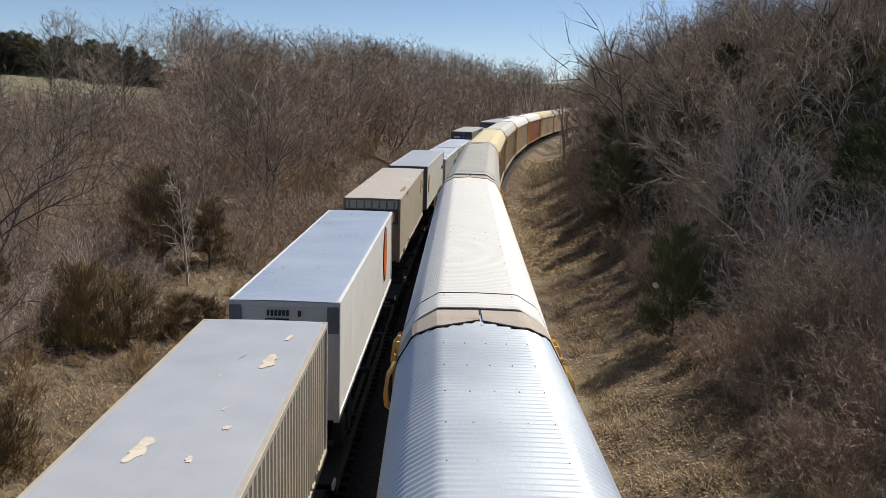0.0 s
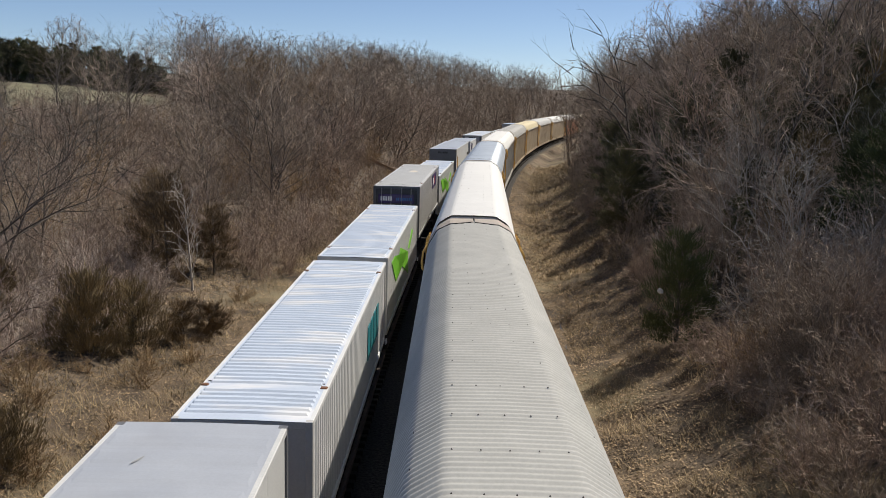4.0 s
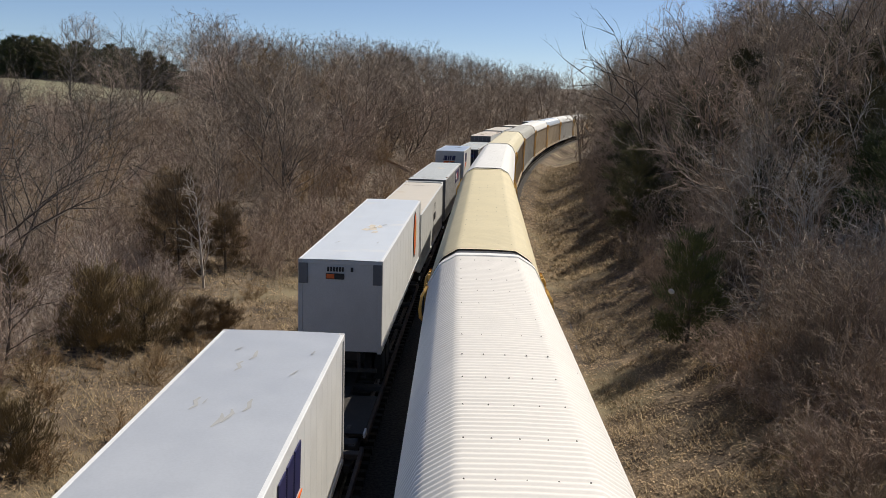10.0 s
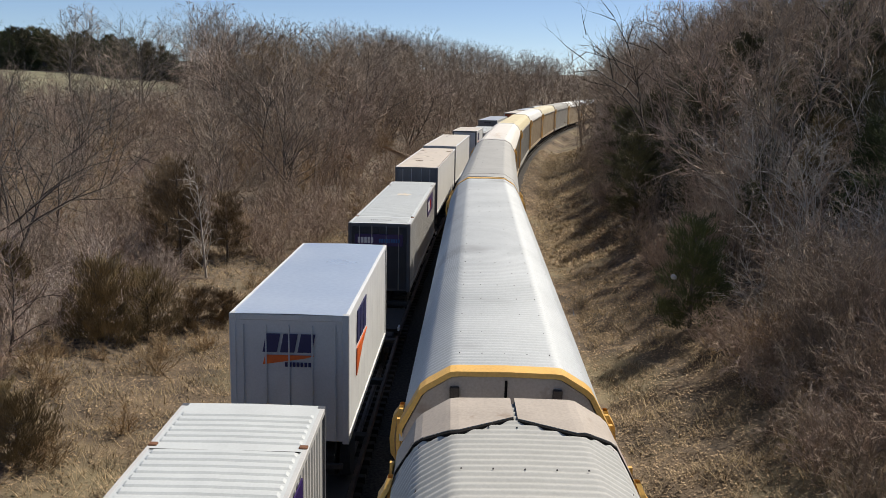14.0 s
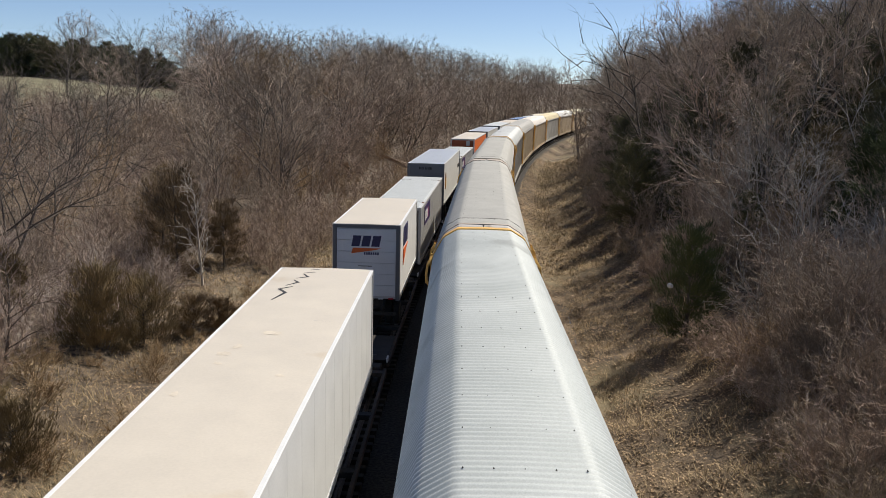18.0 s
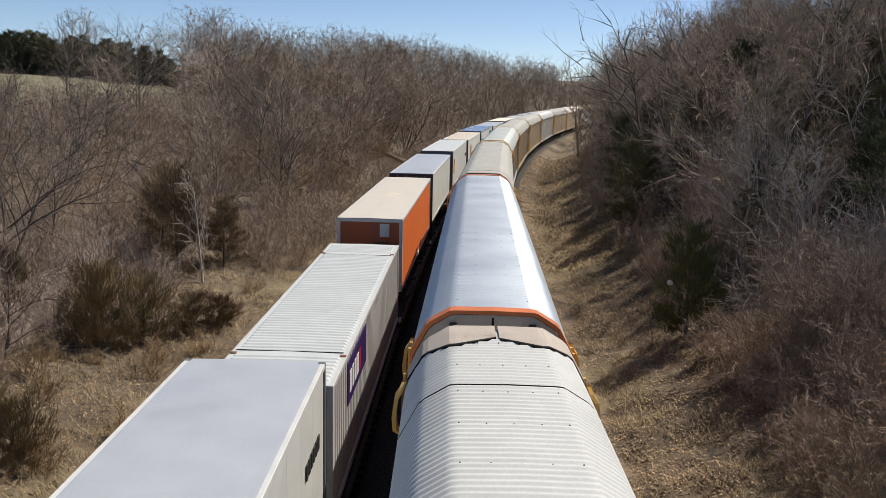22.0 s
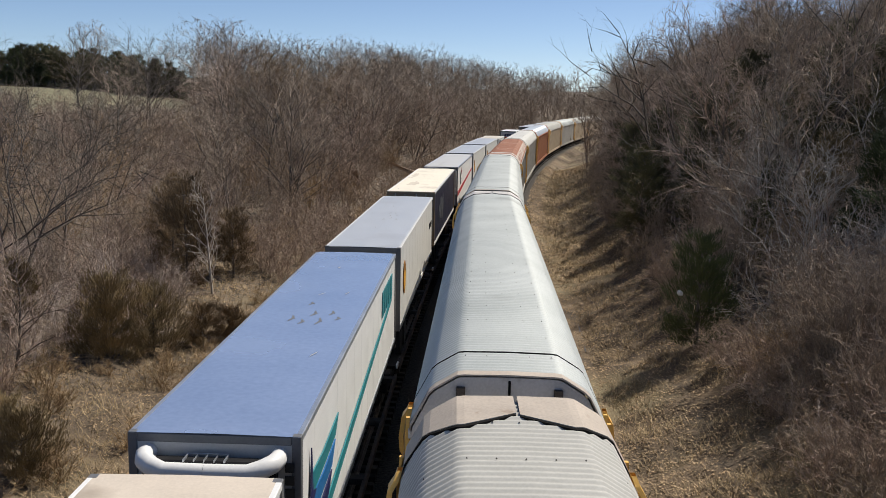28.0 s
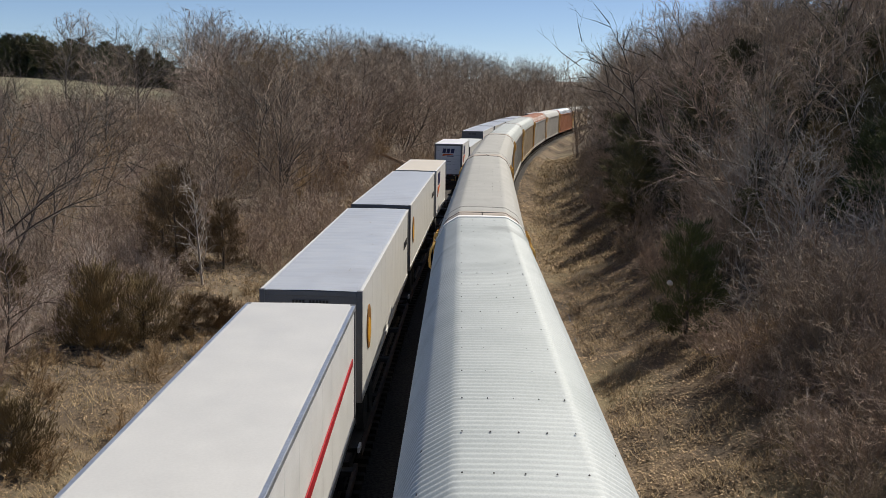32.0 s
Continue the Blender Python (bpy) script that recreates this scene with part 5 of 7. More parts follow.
def roof_marks(t, deco, i, L, z, rng):
    """Repairs, spills and scrapes that the single roofs carry."""
    grey, pale, dull = WALLS["grey"], WHITE_LETTER, WALLS["slate"]
    if deco == "gold":
        mark(t, "roof_repair", [(0.10, -5.72), (0.62, -5.72), (0.62, -5.25), (0.10, -5.25)], z, WALLS["lightgrey"], "grey square repair plate")
        frame_mark(t, 0.36, -5.485, 0.275, 0.25, z, dull, 0.012)
        frame_mark(t, 0.82, 1.0, 0.14, 0.30, z, pale)
        frame_mark(t, -0.95, 0.1, 0.16, 0.30, z, pale)
        for x, y in ((-1.12, -2.95), (-0.88, -2.9), (1.15, 0.1), (1.12, 1.7)):
            mark(t, "pale_fleck", ragged(x, y, 0.07, 0.12, rng, 10), z, pale)
        mark(t, "bare_patch", ragged(1.05, -3.75, 0.12, 0.95, rng, 26), z, WALLS["tanbox"], "torn brown patch at the roof edge")
        for y, ln in ((-6.6, 0.9), (-1.2, 1.6), (2.2, 0.7), (-4.9, 0.6)):
            mark(t, "edge_sealant", ragged(1.21, y, 0.035, ln, rng, 18), z, WALLS["off"])
    if deco == "script2":
        for path in ([(-0.73, 4.1), (-0.55, 4.9), (-0.78, 5.3), (-0.50, 5.6)], [(-0.70, 5.7), (-0.45, 6.1), (-0.62, 6.4)], [(-0.60, 6.6), (-0.32, 6.8), (-0.50, 7.2)], [(-0.50, 7.3), (-0.22, 7.45)], [(-0.40, 7.75), (-0.15, 7.85)]):
            stroke(t, path, 0.045, z, LETTER)
        stroke(t, [(0.55, 2.3), (0.95, 2.28)], 0.012, z, grey)
        for x, y, r in ((-0.55, 0.2, 0.10), (-0.7, -0.3, 0.12), (-0.65, -0.9, 0.07), (-0.1, 1.2, 0.16), (0.6, -1.5, 0.07), (-0.9, -2.6, 0.08)):
            mark(t, "roof_stain", ragged(x, y, r, r * 1.2, rng, 14), z, STAIN)
    if deco == "pup_side":
        for x, y, a in ((-0.23, 2.4, 0.3), (-0.34, 1.7, -0.4), (-0.55, -0.36, -0.2), (0.31, -0.38, 0.1), (0.10, -0.9, 0.9), (0.0, -1.1, 0.7)):
            stroke(t, [(x, y - 0.3), (x + 0.06 * math.cos(a), y - 0.1), (x + 0.1 * math.sin(a), y + 0.12), (x + 0.02, y + 0.3)], 0.035, z, grey)
    if deco == "oval_logo" and i > 5:
        for x, y, r in ((0.1, -1.1, 0.17), (0.38, -1.0, 0.12), (-0.02, -1.9, 0.13), (0.36, -2.4, 0.10), (0.2, -1.6, 0.15)):
            mark(t, "roof_stain", ragged(x, y, r, r * 2.0, rng, 18, 0.4), z, STAIN, "brown smear")
    if deco == "shield" and i in (19, 26):
        for x, y in ((-0.16, -0.95), (-0.02, 0.2), (0.36, -0.9), (0.1, -0.5), (-0.1, 1.1), (0.25, 0.4)):
            stroke(t, [(x - 0.05, y - 0.25), (x + 0.04, y), (x - 0.02, y + 0.2)], 0.022, z, grey)
    if deco == "wave":
        for x, y, ln in ((-0.32, -0.9, 0.5), (0.32, -1.1, 0.6), (0.70, -0.8, 0.3), (-0.14, 0.6, 0.3), (0.1, -0.4, 0.5), (0.5, -0.3, 0.4), (-0.05, -1.2, 0.4)):
            stroke(t, [(x, y - ln / 2), (x + 0.08, y), (x + 0.02, y + ln / 2)], 0.04, z, dull)
    if deco == "doors":
        for x, y, r in ((-0.18, 0.05, 0.28), (-0.68, -2.1, 0.22), (-0.45, -1.7, 0.16), (0.4, -1.5, 0.08), (0.7, 1.4, 0.10), (0.2, 3.2, 0.14), (-0.6, 3.6, 0.1), (0.5, -3.3, 0.12), (-0.9, 1.2, 0.08)):
            mark(t, "roof_stain", ragged(x, y, r, r * 1.1, rng, 18, 0.3), z, STAIN_DARK, "brown grease stain")
    if deco == "hatch":
        mark(t, "roof_spill", ragged(0.12, -0.3, 0.34, 0.95, rng, 30, 0.9), z, STAIN, "grey-brown spill on the roof")
        for x, y in ((0.42, 1.9), (0.30, 2.3), (0.20, 2.6), (0.5, 1.6)):
            stroke(t, [(x - 0.1, y - 0.7), (x, y), (x + 0.06, y + 0.6)], 0.025, z, STAIN)
        for x, y, r in ((0.75, -0.2, 0.08), (0.95, 0.6, 0.1), (0.6, -1.3, 0.09), (0.9, -2.2, 0.07), (0.35, 3.2, 0.07), (0.85, 1.9, 0.06)):
            mark(t, "roof_stain", ragged(x, y, r, r * 0.8, rng, 12), z, STAIN)
    if deco == "script":
        mark(t, "roof_spill", ragged(-0.35, -3.6, 0.26, 1.15, rng, 26, 0.5), z, STAIN, "grey-brown spill on the roof")
        mark(t, "roof_spill", ragged(-0.85, 2.4, 0.16, 1.5, rng, 26), z, STAIN)
        frame_mark(t, -0.98, 0.6, 0.11, 0.3, z, WALLS["tanbox"], 0.03)
        for _ in range(26):
            r = rng.choice((0.02, 0.03, 0.03, 0.04, 0.06))
            mark(t, "roof_stain", ragged(rng.uniform(-1.0, 1.05), rng.uniform(-6.5, 7), r, r * 1.6, rng, 9), z, STAIN)
    if deco == "redline":
        for k in range(9):
            x = -0.28 + 0.05 * math.sin(k * 2.3)
            stroke(t, [(x - 0.10, -6.4 + k * 0.42), (x + 0.12, -6.3 + k * 0.42), (x - 0.08, -6.15 + k * 0.42)], 0.035, z, grey)
    if deco == "panel_purple":
        mark(t, "roof_stain", ragged(0.05, 1.7, 0.3, 0.5, rng, 20), z + 0.022, STAIN, "brown smear")


def patch(t, rng, L, z):
    """An irregular stain sheet on the roof."""
    stain_at(t, rng, rng.uniform(-0.8, 0.8), rng.uniform(-L * 0.42, L * 0.42), rng.choice((0.04, 0.05, 0.07, 0.1, 0.22)), z)


def stain_at(t, rng, cx, cy, r, z):
    p1, p2, n = rng.uniform(0, 6), rng.uniform(0, 6), 26
    pts = []
    for i in range(n):
        a = 6.2832 * i / n
        q = r * (1 + 0.35 * math.sin(2 * a + p1) + 0.2 * math.sin(5 * a + p2) + 0.1 * math.sin(9 * a))
        pts.append((max(-1.15, min(1.15, cx + q * 0.6 * math.cos(a) + 0.25 * q * math.sin(a))), cy + q * 1.5 * math.sin(a), z + 0.012))
    part("roof_stain", Shape().add(pts, [tuple(range(n))]), STAIN, t, "faint dark stain")


STAIN_DARK = surface("dark_roof_stain", (0.24, 0.20, 0.16), (0.46, 0.40, 0.33), scale=2.6, fine=14, rough=0.8)
STAIN = surface("roof_stain", (0.50, 0.445, 0.37), (0.68, 0.62, 0.52), scale=2.2, fine=12, rough=0.7)


def logo(t, y, x, z, w):
    """Three slanted dark blocks over an orange wedge and a small bar."""
    for k in range(3):
        a = x - w / 2 + k * w * 0.33
        s = Shape()
        b, sl = w * 0.27, 0.08
        s.add([(a, y, z), (a + b, y, z), (a + b + sl, y, z + w * 0.36), (a + sl, y, z + w * 0.36), (a, y + 0.01, z), (a + b, y + 0.01, z), (a + b + sl, y + 0.01, z + w * 0.36), (a + sl, y + 0.01, z + w * 0.36)],
              [(0, 1, 2, 3), (7, 6, 5, 4), (0, 4, 5, 1), (1, 5, 6, 2), (2, 6, 7, 3), (3, 7, 4, 0)])
        part("emblem_block", s, NAVY, t)
    s = Shape()
    q = [(x - w / 2, z - 0.28), (x - w / 2 + 0.06, z - 0.06), (x + w / 2, z - 0.06), (x + w * 0.3, z - 0.13)]
    s.add([(a, y, c) for a, c in q] + [(a, y + 0.01, c) for a, c in q], [(0, 3, 2, 1), (4, 5, 6, 7), (0, 1, 5, 4), (1, 2, 6, 5), (2, 3, 7, 6), (3, 0, 4, 7)])
    part("emblem_wedge", s, LOGO_ORANGE, t)
    for k in range(7):
        part("lettering", slab(x - w * 0.08 + k * 0.085, x - w * 0.08 + k * 0.085 + 0.06, y - 0.002, y + 0.008, z - 0.32, z - 0.22, c=0.002), NAVY, t)


def side_logo(t, y, z, w):
    for k in range(3):
        a = y + k * w * 0.3
        side_block(t, "emblem_block", [(a, z), (a + w * 0.24, z), (a + w * 0.28, z + 0.75), (a + w * 0.04, z + 0.75)], NAVY)
    side_block(t, "emblem_wedge", [(y - 0.1, z - 0.75), (y + w * 0.5, z - 0.3), (y + w * 0.95, z - 0.12), (y, z - 0.12)], LOGO_ORANGE)


def bars_side(t, y, z, w, h, mat):
    n = max(4, int(w / 0.22))
    for k in range(n):
        a = y + k * w / n
        side_block(t, "lettering", [(a, z), (a + w / n * 0.62, z), (a + w / n * 0.68, z + h), (a + w / n * 0.08, z + h)], mat)


def bars_roof(t, y, z, w, across=True):
    """A row of number blocks on the roof."""
    for k in range(11):
        if k == 4:
            continue
        a = -w / 2 + k * w / 11
        if across:
            part("lettering", slab(a, a + w / 11 * 0.6, y - 0.09, y + 0.09, z + 0.022, z + 0.03, c=0.001), LETTER, t)
        else:
            part("lettering", slab(-0.12, 0.12, y + a, y + a + w / 11 * 0.6, z + 0.006, z + 0.016, c=0.001), WALLS["slate"], t)


def cooler(t, L, z1, zc, dark=False):
    """Refrigeration unit on the near end: black housing, rounded shroud, small grille on top."""
    y = -L / 2
    h = part("cooling_unit", slab(-0.98, 0.98, y - 0.40, y - 0.02, zc - 0.5, z1 - 0.30, c=0.12), BLACK_PLASTIC, t, "black cooling unit")
    gx0, gx1, gz = -0.36, 0.24, z1 - 0.285
    part("grille_bar", slab(gx0, gx1, y - 0.10, y - 0.08, gz - 0.02, gz + 0.02, c=0.004), ALU, h)
    for k in range(5):
        x = gx0 + k * (gx1 - gx0) / 4
        w = 0.012 if k in (0, 4) else 0.006
        part("grille_bar", slab(x - w, x + w, y - 0.34, y - 0.08, gz - 0.02, gz + 0.018, c=0.003), ALU, h)
    ring, radii = [], []
    for x, dy, dz, r in ((-0.97, -0.02, -0.30, 0.12), (-0.99, 0.16, -0.29, 0.13), (-0.94, 0.30, -0.31, 0.14), (-0.80, 0.42, -0.35, 0.14), (-0.60, 0.48, -0.39, 0.13), (0.0, 0.50, -0.39, 0.13)):
        ring.append(Vector((x, y - dy, z1 + dz)))
        radii.append(r)
    bow = Shape().tube(ring, radii, 12)
    bow.add([(-a, b, c) for a, b, c in bow.v], [tuple(reversed(q)) for q in bow.f])
    skin = BLACK_PLASTIC if dark else WALLS["white"]
    part("shroud", bow, skin, h, "" if dark else "white rounded shroud", smooth=True)
    part("front_cover", slab(-0.52, 0.52, y - 0.62, y - 0.36, zc - 0.2, z1 - 0.38, c=0.06), skin, h)
    if dark:
        part("top_rail_guard", slab(-1.12, 1.12, y - 0.10, y - 0.04, z1 - 0.10, z1 - 0.04, c=0.015), WALLS["slate"], t)
        for sx in (-1, 1):
            part("side_fairing", slab(sx * 1.15 - 0.07, sx * 1.15 + 0.07, y - 0.36, y - 0.02, zc - 0.6, z1 - 0.25), ALU, t)
            for k in range(4):
                part("step_rung", slab(sx * 1.15 - 0.09, sx * 1.15 + 0.09, y - 0.40, y - 0.36, zc - 0.5 + k * 0.36, zc - 0.46 + k * 0.36, c=0.008), WHITE_LETTER, t)


RIB = (0.235, 0.024)
RIB2 = (0.25, 0.032)
SOFT = (0.62, 0.006)
SPEC = [
    (-297.2, -281.0, 4.80, "container", "grey", "beige", "grey", "grime", None, "wavy", "grey container with scuffed flat roof and ribbed sides"),
    (-278.9, -263.0, 4.88, "trailer", "skyblue", "white", "lightgrey", "oval_logo", SOFT, "flat", "white trailer with glossy bluish roof and an orange oval emblem"),
    (-258.8, -242.7, 4.87, "container", "beige", "beige", "tanbox", "gold", None, "seam", "beige container with worn roof and a dark gold-lettered end"),
    (-239.3, -223.1, 5.00, "trailer", "grey", "off", "slate", "shield", SOFT, "flat", "off-white trailer with grey roof and a small yellow emblem"),
    (-220.6, -204.5, 5.88, "container", "ice", "white", "lightgrey", "teal", RIB2, "wavy", "white ribbed container with teal lettering blocks"),
    (-203.7, -187.5, 5.88, "container", "ice", "white", "lightgrey", "green", RIB2, "wavy", "white ribbed container with a bright green stripe"),
    (-186.2, -169.9, 4.98, "container", "stone", "lightgrey", "dark", "panel_purple", RIB, "wavy", "grey ribbed container with a purple nameplate on dark doors"),
    (-168.8, -152.6, 5.86, "container", "ice", "white", "lightgrey", "green", RIB2, "wavy", "white ribbed container with a bright green stripe"),
    (-149.8, -133.8, 4.94, "trailer", "grey", "off", "slate", "shield", None, "flat", "off-white trailer with grey roof and a small yellow emblem"),
    (-131.7, -123.2, 5.03, "pup", "grey", "white", "lightgrey", "pup_side", None, "seam", "short white trailer with dark blue and orange emblem"),
    (-114.8, -98.5, 5.03, "trailer", "pale", "white", "lightgrey", "oval_logo", None, "flat", "white trailer with stained pale blue roof and an orange oval emblem"),
    (-97.7, -81.5, 5.83, "container", "cream", "off", "off", "hoop", None, "flat", "cream container with a dark ring emblem and roof grooves"),
    (-79.2, -63.2, 5.80, "container", "lightgrey", "lightgrey", "dark", "panel_purple", RIB, "wavy", "light grey ribbed container with a purple nameplate on dark doors"),
    (-60.0, -51.4, 4.95, "pup", "skyblue", "white", "lightgrey", "pup_front", None, "seam", "short white trailer with glossy blue roof and dark blue emblem"),
    (-41.8, -25.8, 5.80, "container", "lightgrey", "lightgrey", "dark", "panel_purple", RIB, "wavy", "light grey ribbed container with a purple nameplate on dark doors"),
    (-24.2, -8.0, 5.08, "container", "dirty", "white", "slate", "doors", None, "flat", "white container with a stained cream roof and blue-grey doors"),
    (-7.2, 8.9, 4.95, "trailer", "cream", "white", "lightgrey", "script2", None, "flat", "white trailer with a cream roof"),
    (18.0, 26.4, 5.04, "pup", "cream", "white", "lightgrey", "pup_rear", None, "flat", "short white trailer with roll-up door, dark blue and orange emblem"),
    (29.2, 45.4, 5.80, "container", "lightgrey", "lightgrey", "slate", "panel_white", RIB, "wavy", "light grey ribbed container with a purple nameplate"),
    (47.2, 63.3, 5.03, "trailer", "grey", "off", "slate", "shield", None, "flat", "off-white trailer with grey roof and a small yellow emblem"),
    (64.3, 80.5, 5.83, "container", "lightgrey", "lightgrey", "slate", "panel_white", RIB, "wavy", "light grey ribbed container with a purple nameplate"),
    (82.1, 98.5, 5.08, "container", "cream", "orange", "darkorange", "hatch", None, "flat", "bright orange container with a stained cream roof"),
    (100.4, 116.4, 5.02, "trailer", "grey", "off", "maroon", "darkdoors", None, "flat", "off-white trailer with grey roof and dark end doors"),
    (119.1, 135.1, 4.95, "trailer", "lightgrey", "off", "slate", "shield", SOFT, "flat", "off-white trailer with pale roof and a small yellow emblem"),
    (137.0, 153.1, 5.03, "trailer", "dirty", "white", "slate", "square", None, "flat", "white trailer with a grimy roof and a yellow square emblem"),
    (154.4, 170.4, 4.95, "reefer", "blue", "white", "lightgrey", "wave", None, "flat", "white refrigerated trailer with mirror-blue roof and blue wave stripe"),
    (172.0, 188.2, 5.03, "trailer", "grey", "off", "slate", "shield", None, "flat", "off-white trailer with grey roof and a small yellow emblem"),
    (189.6, 205.8, 4.92, "trailer", "ivory", "navy", "tanbox", "script", None, "flat", "navy-sided trailer with a stained cream roof"),
    (209.3, 225.5, 5.04, "reefer", "stone", "white", "lightgrey", "redline", None, "flat", "white refrigerated trailer with red stripes and a black cooling unit"),
    (226.8, 242.6, 5.02, "trailer", "grey", "off", "slate", "shield", SOFT, "flat", "off-white trailer with grey roof and a small yellow emblem"),
    (243.7, 259.9, 5.00, "trailer", "grey", "off", "slate", "shield", SOFT, "flat", "off-white trailer with grey roof and a small yellow emblem"),
    (261.2, 270.0, 5.05, "pup", "cream", "white", "lightgrey", "pup_front", None, "seam", "short white trailer with dark blue and orange emblem"),
    (288.3, 296.6, 4.97, "pup", "white", "white", "slate", "pup_rear", None, "flat", "short white trailer with roll-up door, dark blue and orange emblem"),
]
more = random.Random(7)
s = 298.2
while s < 540:
    kind = more.choice(("trailer", "container", "trailer"))
    SPEC.append((s, s + 16.15, 5.0 if kind == "trailer" else 5.82, kind, more.choice(("grey", "lightgrey", "cream", "white")), more.choice(("white", "off", "lightgrey")), "slate", "shield" if kind == "trailer" else "teal",
                 None, "flat", "pale box far back in the approaching train"))
    s += 17.6
BOXES = [vehicle(i, a, b, h, kind, roof, side, end, deco, ribs, sk, label) for i, (a, b, h, kind, roof, side, end, deco, ribs, sk, label) in enumerate(SPEC)]
WAGONS = []
for i, q in enumerate(SPEC):
    lo = (SPEC[i - 1][1] + q[0]) / 2 if i else q[0] - 0.6
    hi = (q[1] + SPEC[i + 1][0]) / 2 if i + 1 < len(SPEC) else q[1] + 0.6
    WAGONS.append((lo, hi, spine_wagon(hi - lo)))

# ---- trees and brush ----
def bend(d, amount, rng, lift=0.0):
    return (d + Vector((rng.uniform(-1, 1), rng.uniform(-1, 1), rng.uniform(-1, 1))) * amount + Vector((0, 0, lift))).normalized()


def across(d, rng, spread):
    """A direction off d by about spread radians."""
    u = d.cross(Vector((rng.uniform(-1, 1), rng.uniform(-1, 1), rng.uniform(-1, 1)))).normalized()
    return (d * math.cos(spread) + u * math.sin(spread)).normalized()


def shoot(shape, at, d, length, r, segs, sides, rng, wander, lift, tip=True):
    """One bending, tapering branch; gives back its points and directions."""
    pts, dirs = [at.copy()], [d]
    for _ in range(segs):
        d = bend(d, wander, rng, lift)
        pts.append(pts[-1] + d * (length / segs))
        dirs.append(d)
    n = len(pts)
    radii = [r * (1 - 0.85 * i / (n - 1)) for i in range(n)]
    if tip:
        radii[-1] = 0
    shape.tube(pts, radii, sides)
    return pts, dirs


def sliver(shape, at, d, length, w, rng):
    """A finest twig: one thin tapering blade."""
    u = d.cross(Vector((rng.uniform(-1, 1), rng.uniform(-1, 1), rng.uniform(-1, 1)))).normalized() * w
    k = len(shape.v)
    shape.v += [tuple(at - u), tuple(at + u), tuple(at + d * length)]
    shape.f.append((k, k + 1, k + 2))


def bare_tree(seed, height, spread=1.0, limbs=13, twiggy=7, fine=6, fork=0.16, thick=1.0, droop=0.0, hair=3, hw=0.0085, rise=0.025, trunks=0, hl=1.2, wander=0.13, fat=1.0, dome=0.0):
    """Leafless tree: wood (trunk and limbs) and crown (branches and twigs)."""
    rng = random.Random(seed)
    wood, crown = Shape(), Shape()
    r0 = height * 0.012 * thick
    trunks = trunks or rng.choice((1, 1, 2, 3))
    for k in range(trunks):
        lean = across(Vector((0, 0, 1)), rng, 0.08 if trunks == 1 else rng.uniform(0.15, 0.38))
        pts, dirs = shoot(wood, Vector((0, 0, -0.3)), lean, height * rng.uniform(0.62, 0.74), r0 / trunks ** 0.5, 7, 5, rng, wander, 0.04)
        m = limbs // trunks + 2
        for i in range(m):
            f = fork + (0.98 - fork) * (i + rng.random()) / m
            j = min(int(f * 7), 6)
            base = pts[j].lerp(pts[j + 1], f * 7 - j)
            ln = height * spread * (0.50 - 0.17 * f) * rng.uniform(0.75, 1.2)
            lp, ld = shoot(wood, base, across(dirs[j], rng, rng.uniform(0.5, 1.05) * (1.2 - 0.5 * f)), ln, r0 * (0.50 - 0.28 * f) / trunks ** 0.3, 4, 4, rng, 0.2, rise - droop)
            for a in range(twiggy):
                g = 0.15 + 0.85 * (a + rng.random()) / twiggy
                q = min(int(g * 4), 3)
                b2 = lp[q].lerp(lp[q + 1], g * 4 - q)
                bp, bd = shoot(crown, b2, across(ld[q], rng, rng.uniform(0.4, 0.95)), ln * rng.uniform(0.28, 0.55), (0.017 + height * 0.001) * fat, 2, 3, rng, 0.22, 0.02 - droop)
                for c in range(fine):
                    e = 0.2 + 0.8 * (c + rng.random()) / fine
                    w = min(int(e * 2), 1)
                    b3 = bp[w].lerp(bp[w + 1], e * 2 - w)
                    d3 = across(bd[w], rng, rng.uniform(0.35, 0.9))
                    l3 = ln * rng.uniform(0.14, 0.32)
                    crown.tube([b3, b3 + d3 * l3], [0.011 * fat, 0], 3)
                    for _ in range(hair):
                        sliver(crown, b3 + d3 * (l3 * rng.uniform(0.15, 0.95)), across(d3, rng, rng.uniform(0.3, 0.9)), ln * rng.uniform(0.07, 0.19) * hl, hw, rng)
    if dome:
        for sh in (wood, crown):
            v = np.array(sh.v)
            c = np.array((0, 0, height * 0.50))
            q = (v - c) / np.array((height * 0.40 * dome, height * 0.40 * dome, height * 0.47))
            r = np.sqrt((q ** 2).sum(1))
            k = np.where(r > 1, (1 + (r - 1) * 0.22) / np.maximum(r, 1e-6), 1.0)
            up = v[:, 2] > height * 0.2
            sh.v = [tuple(w) for w in np.where(up[:, None], c + (v - c) * k[:, None], v).tolist()]
    return wood, crown


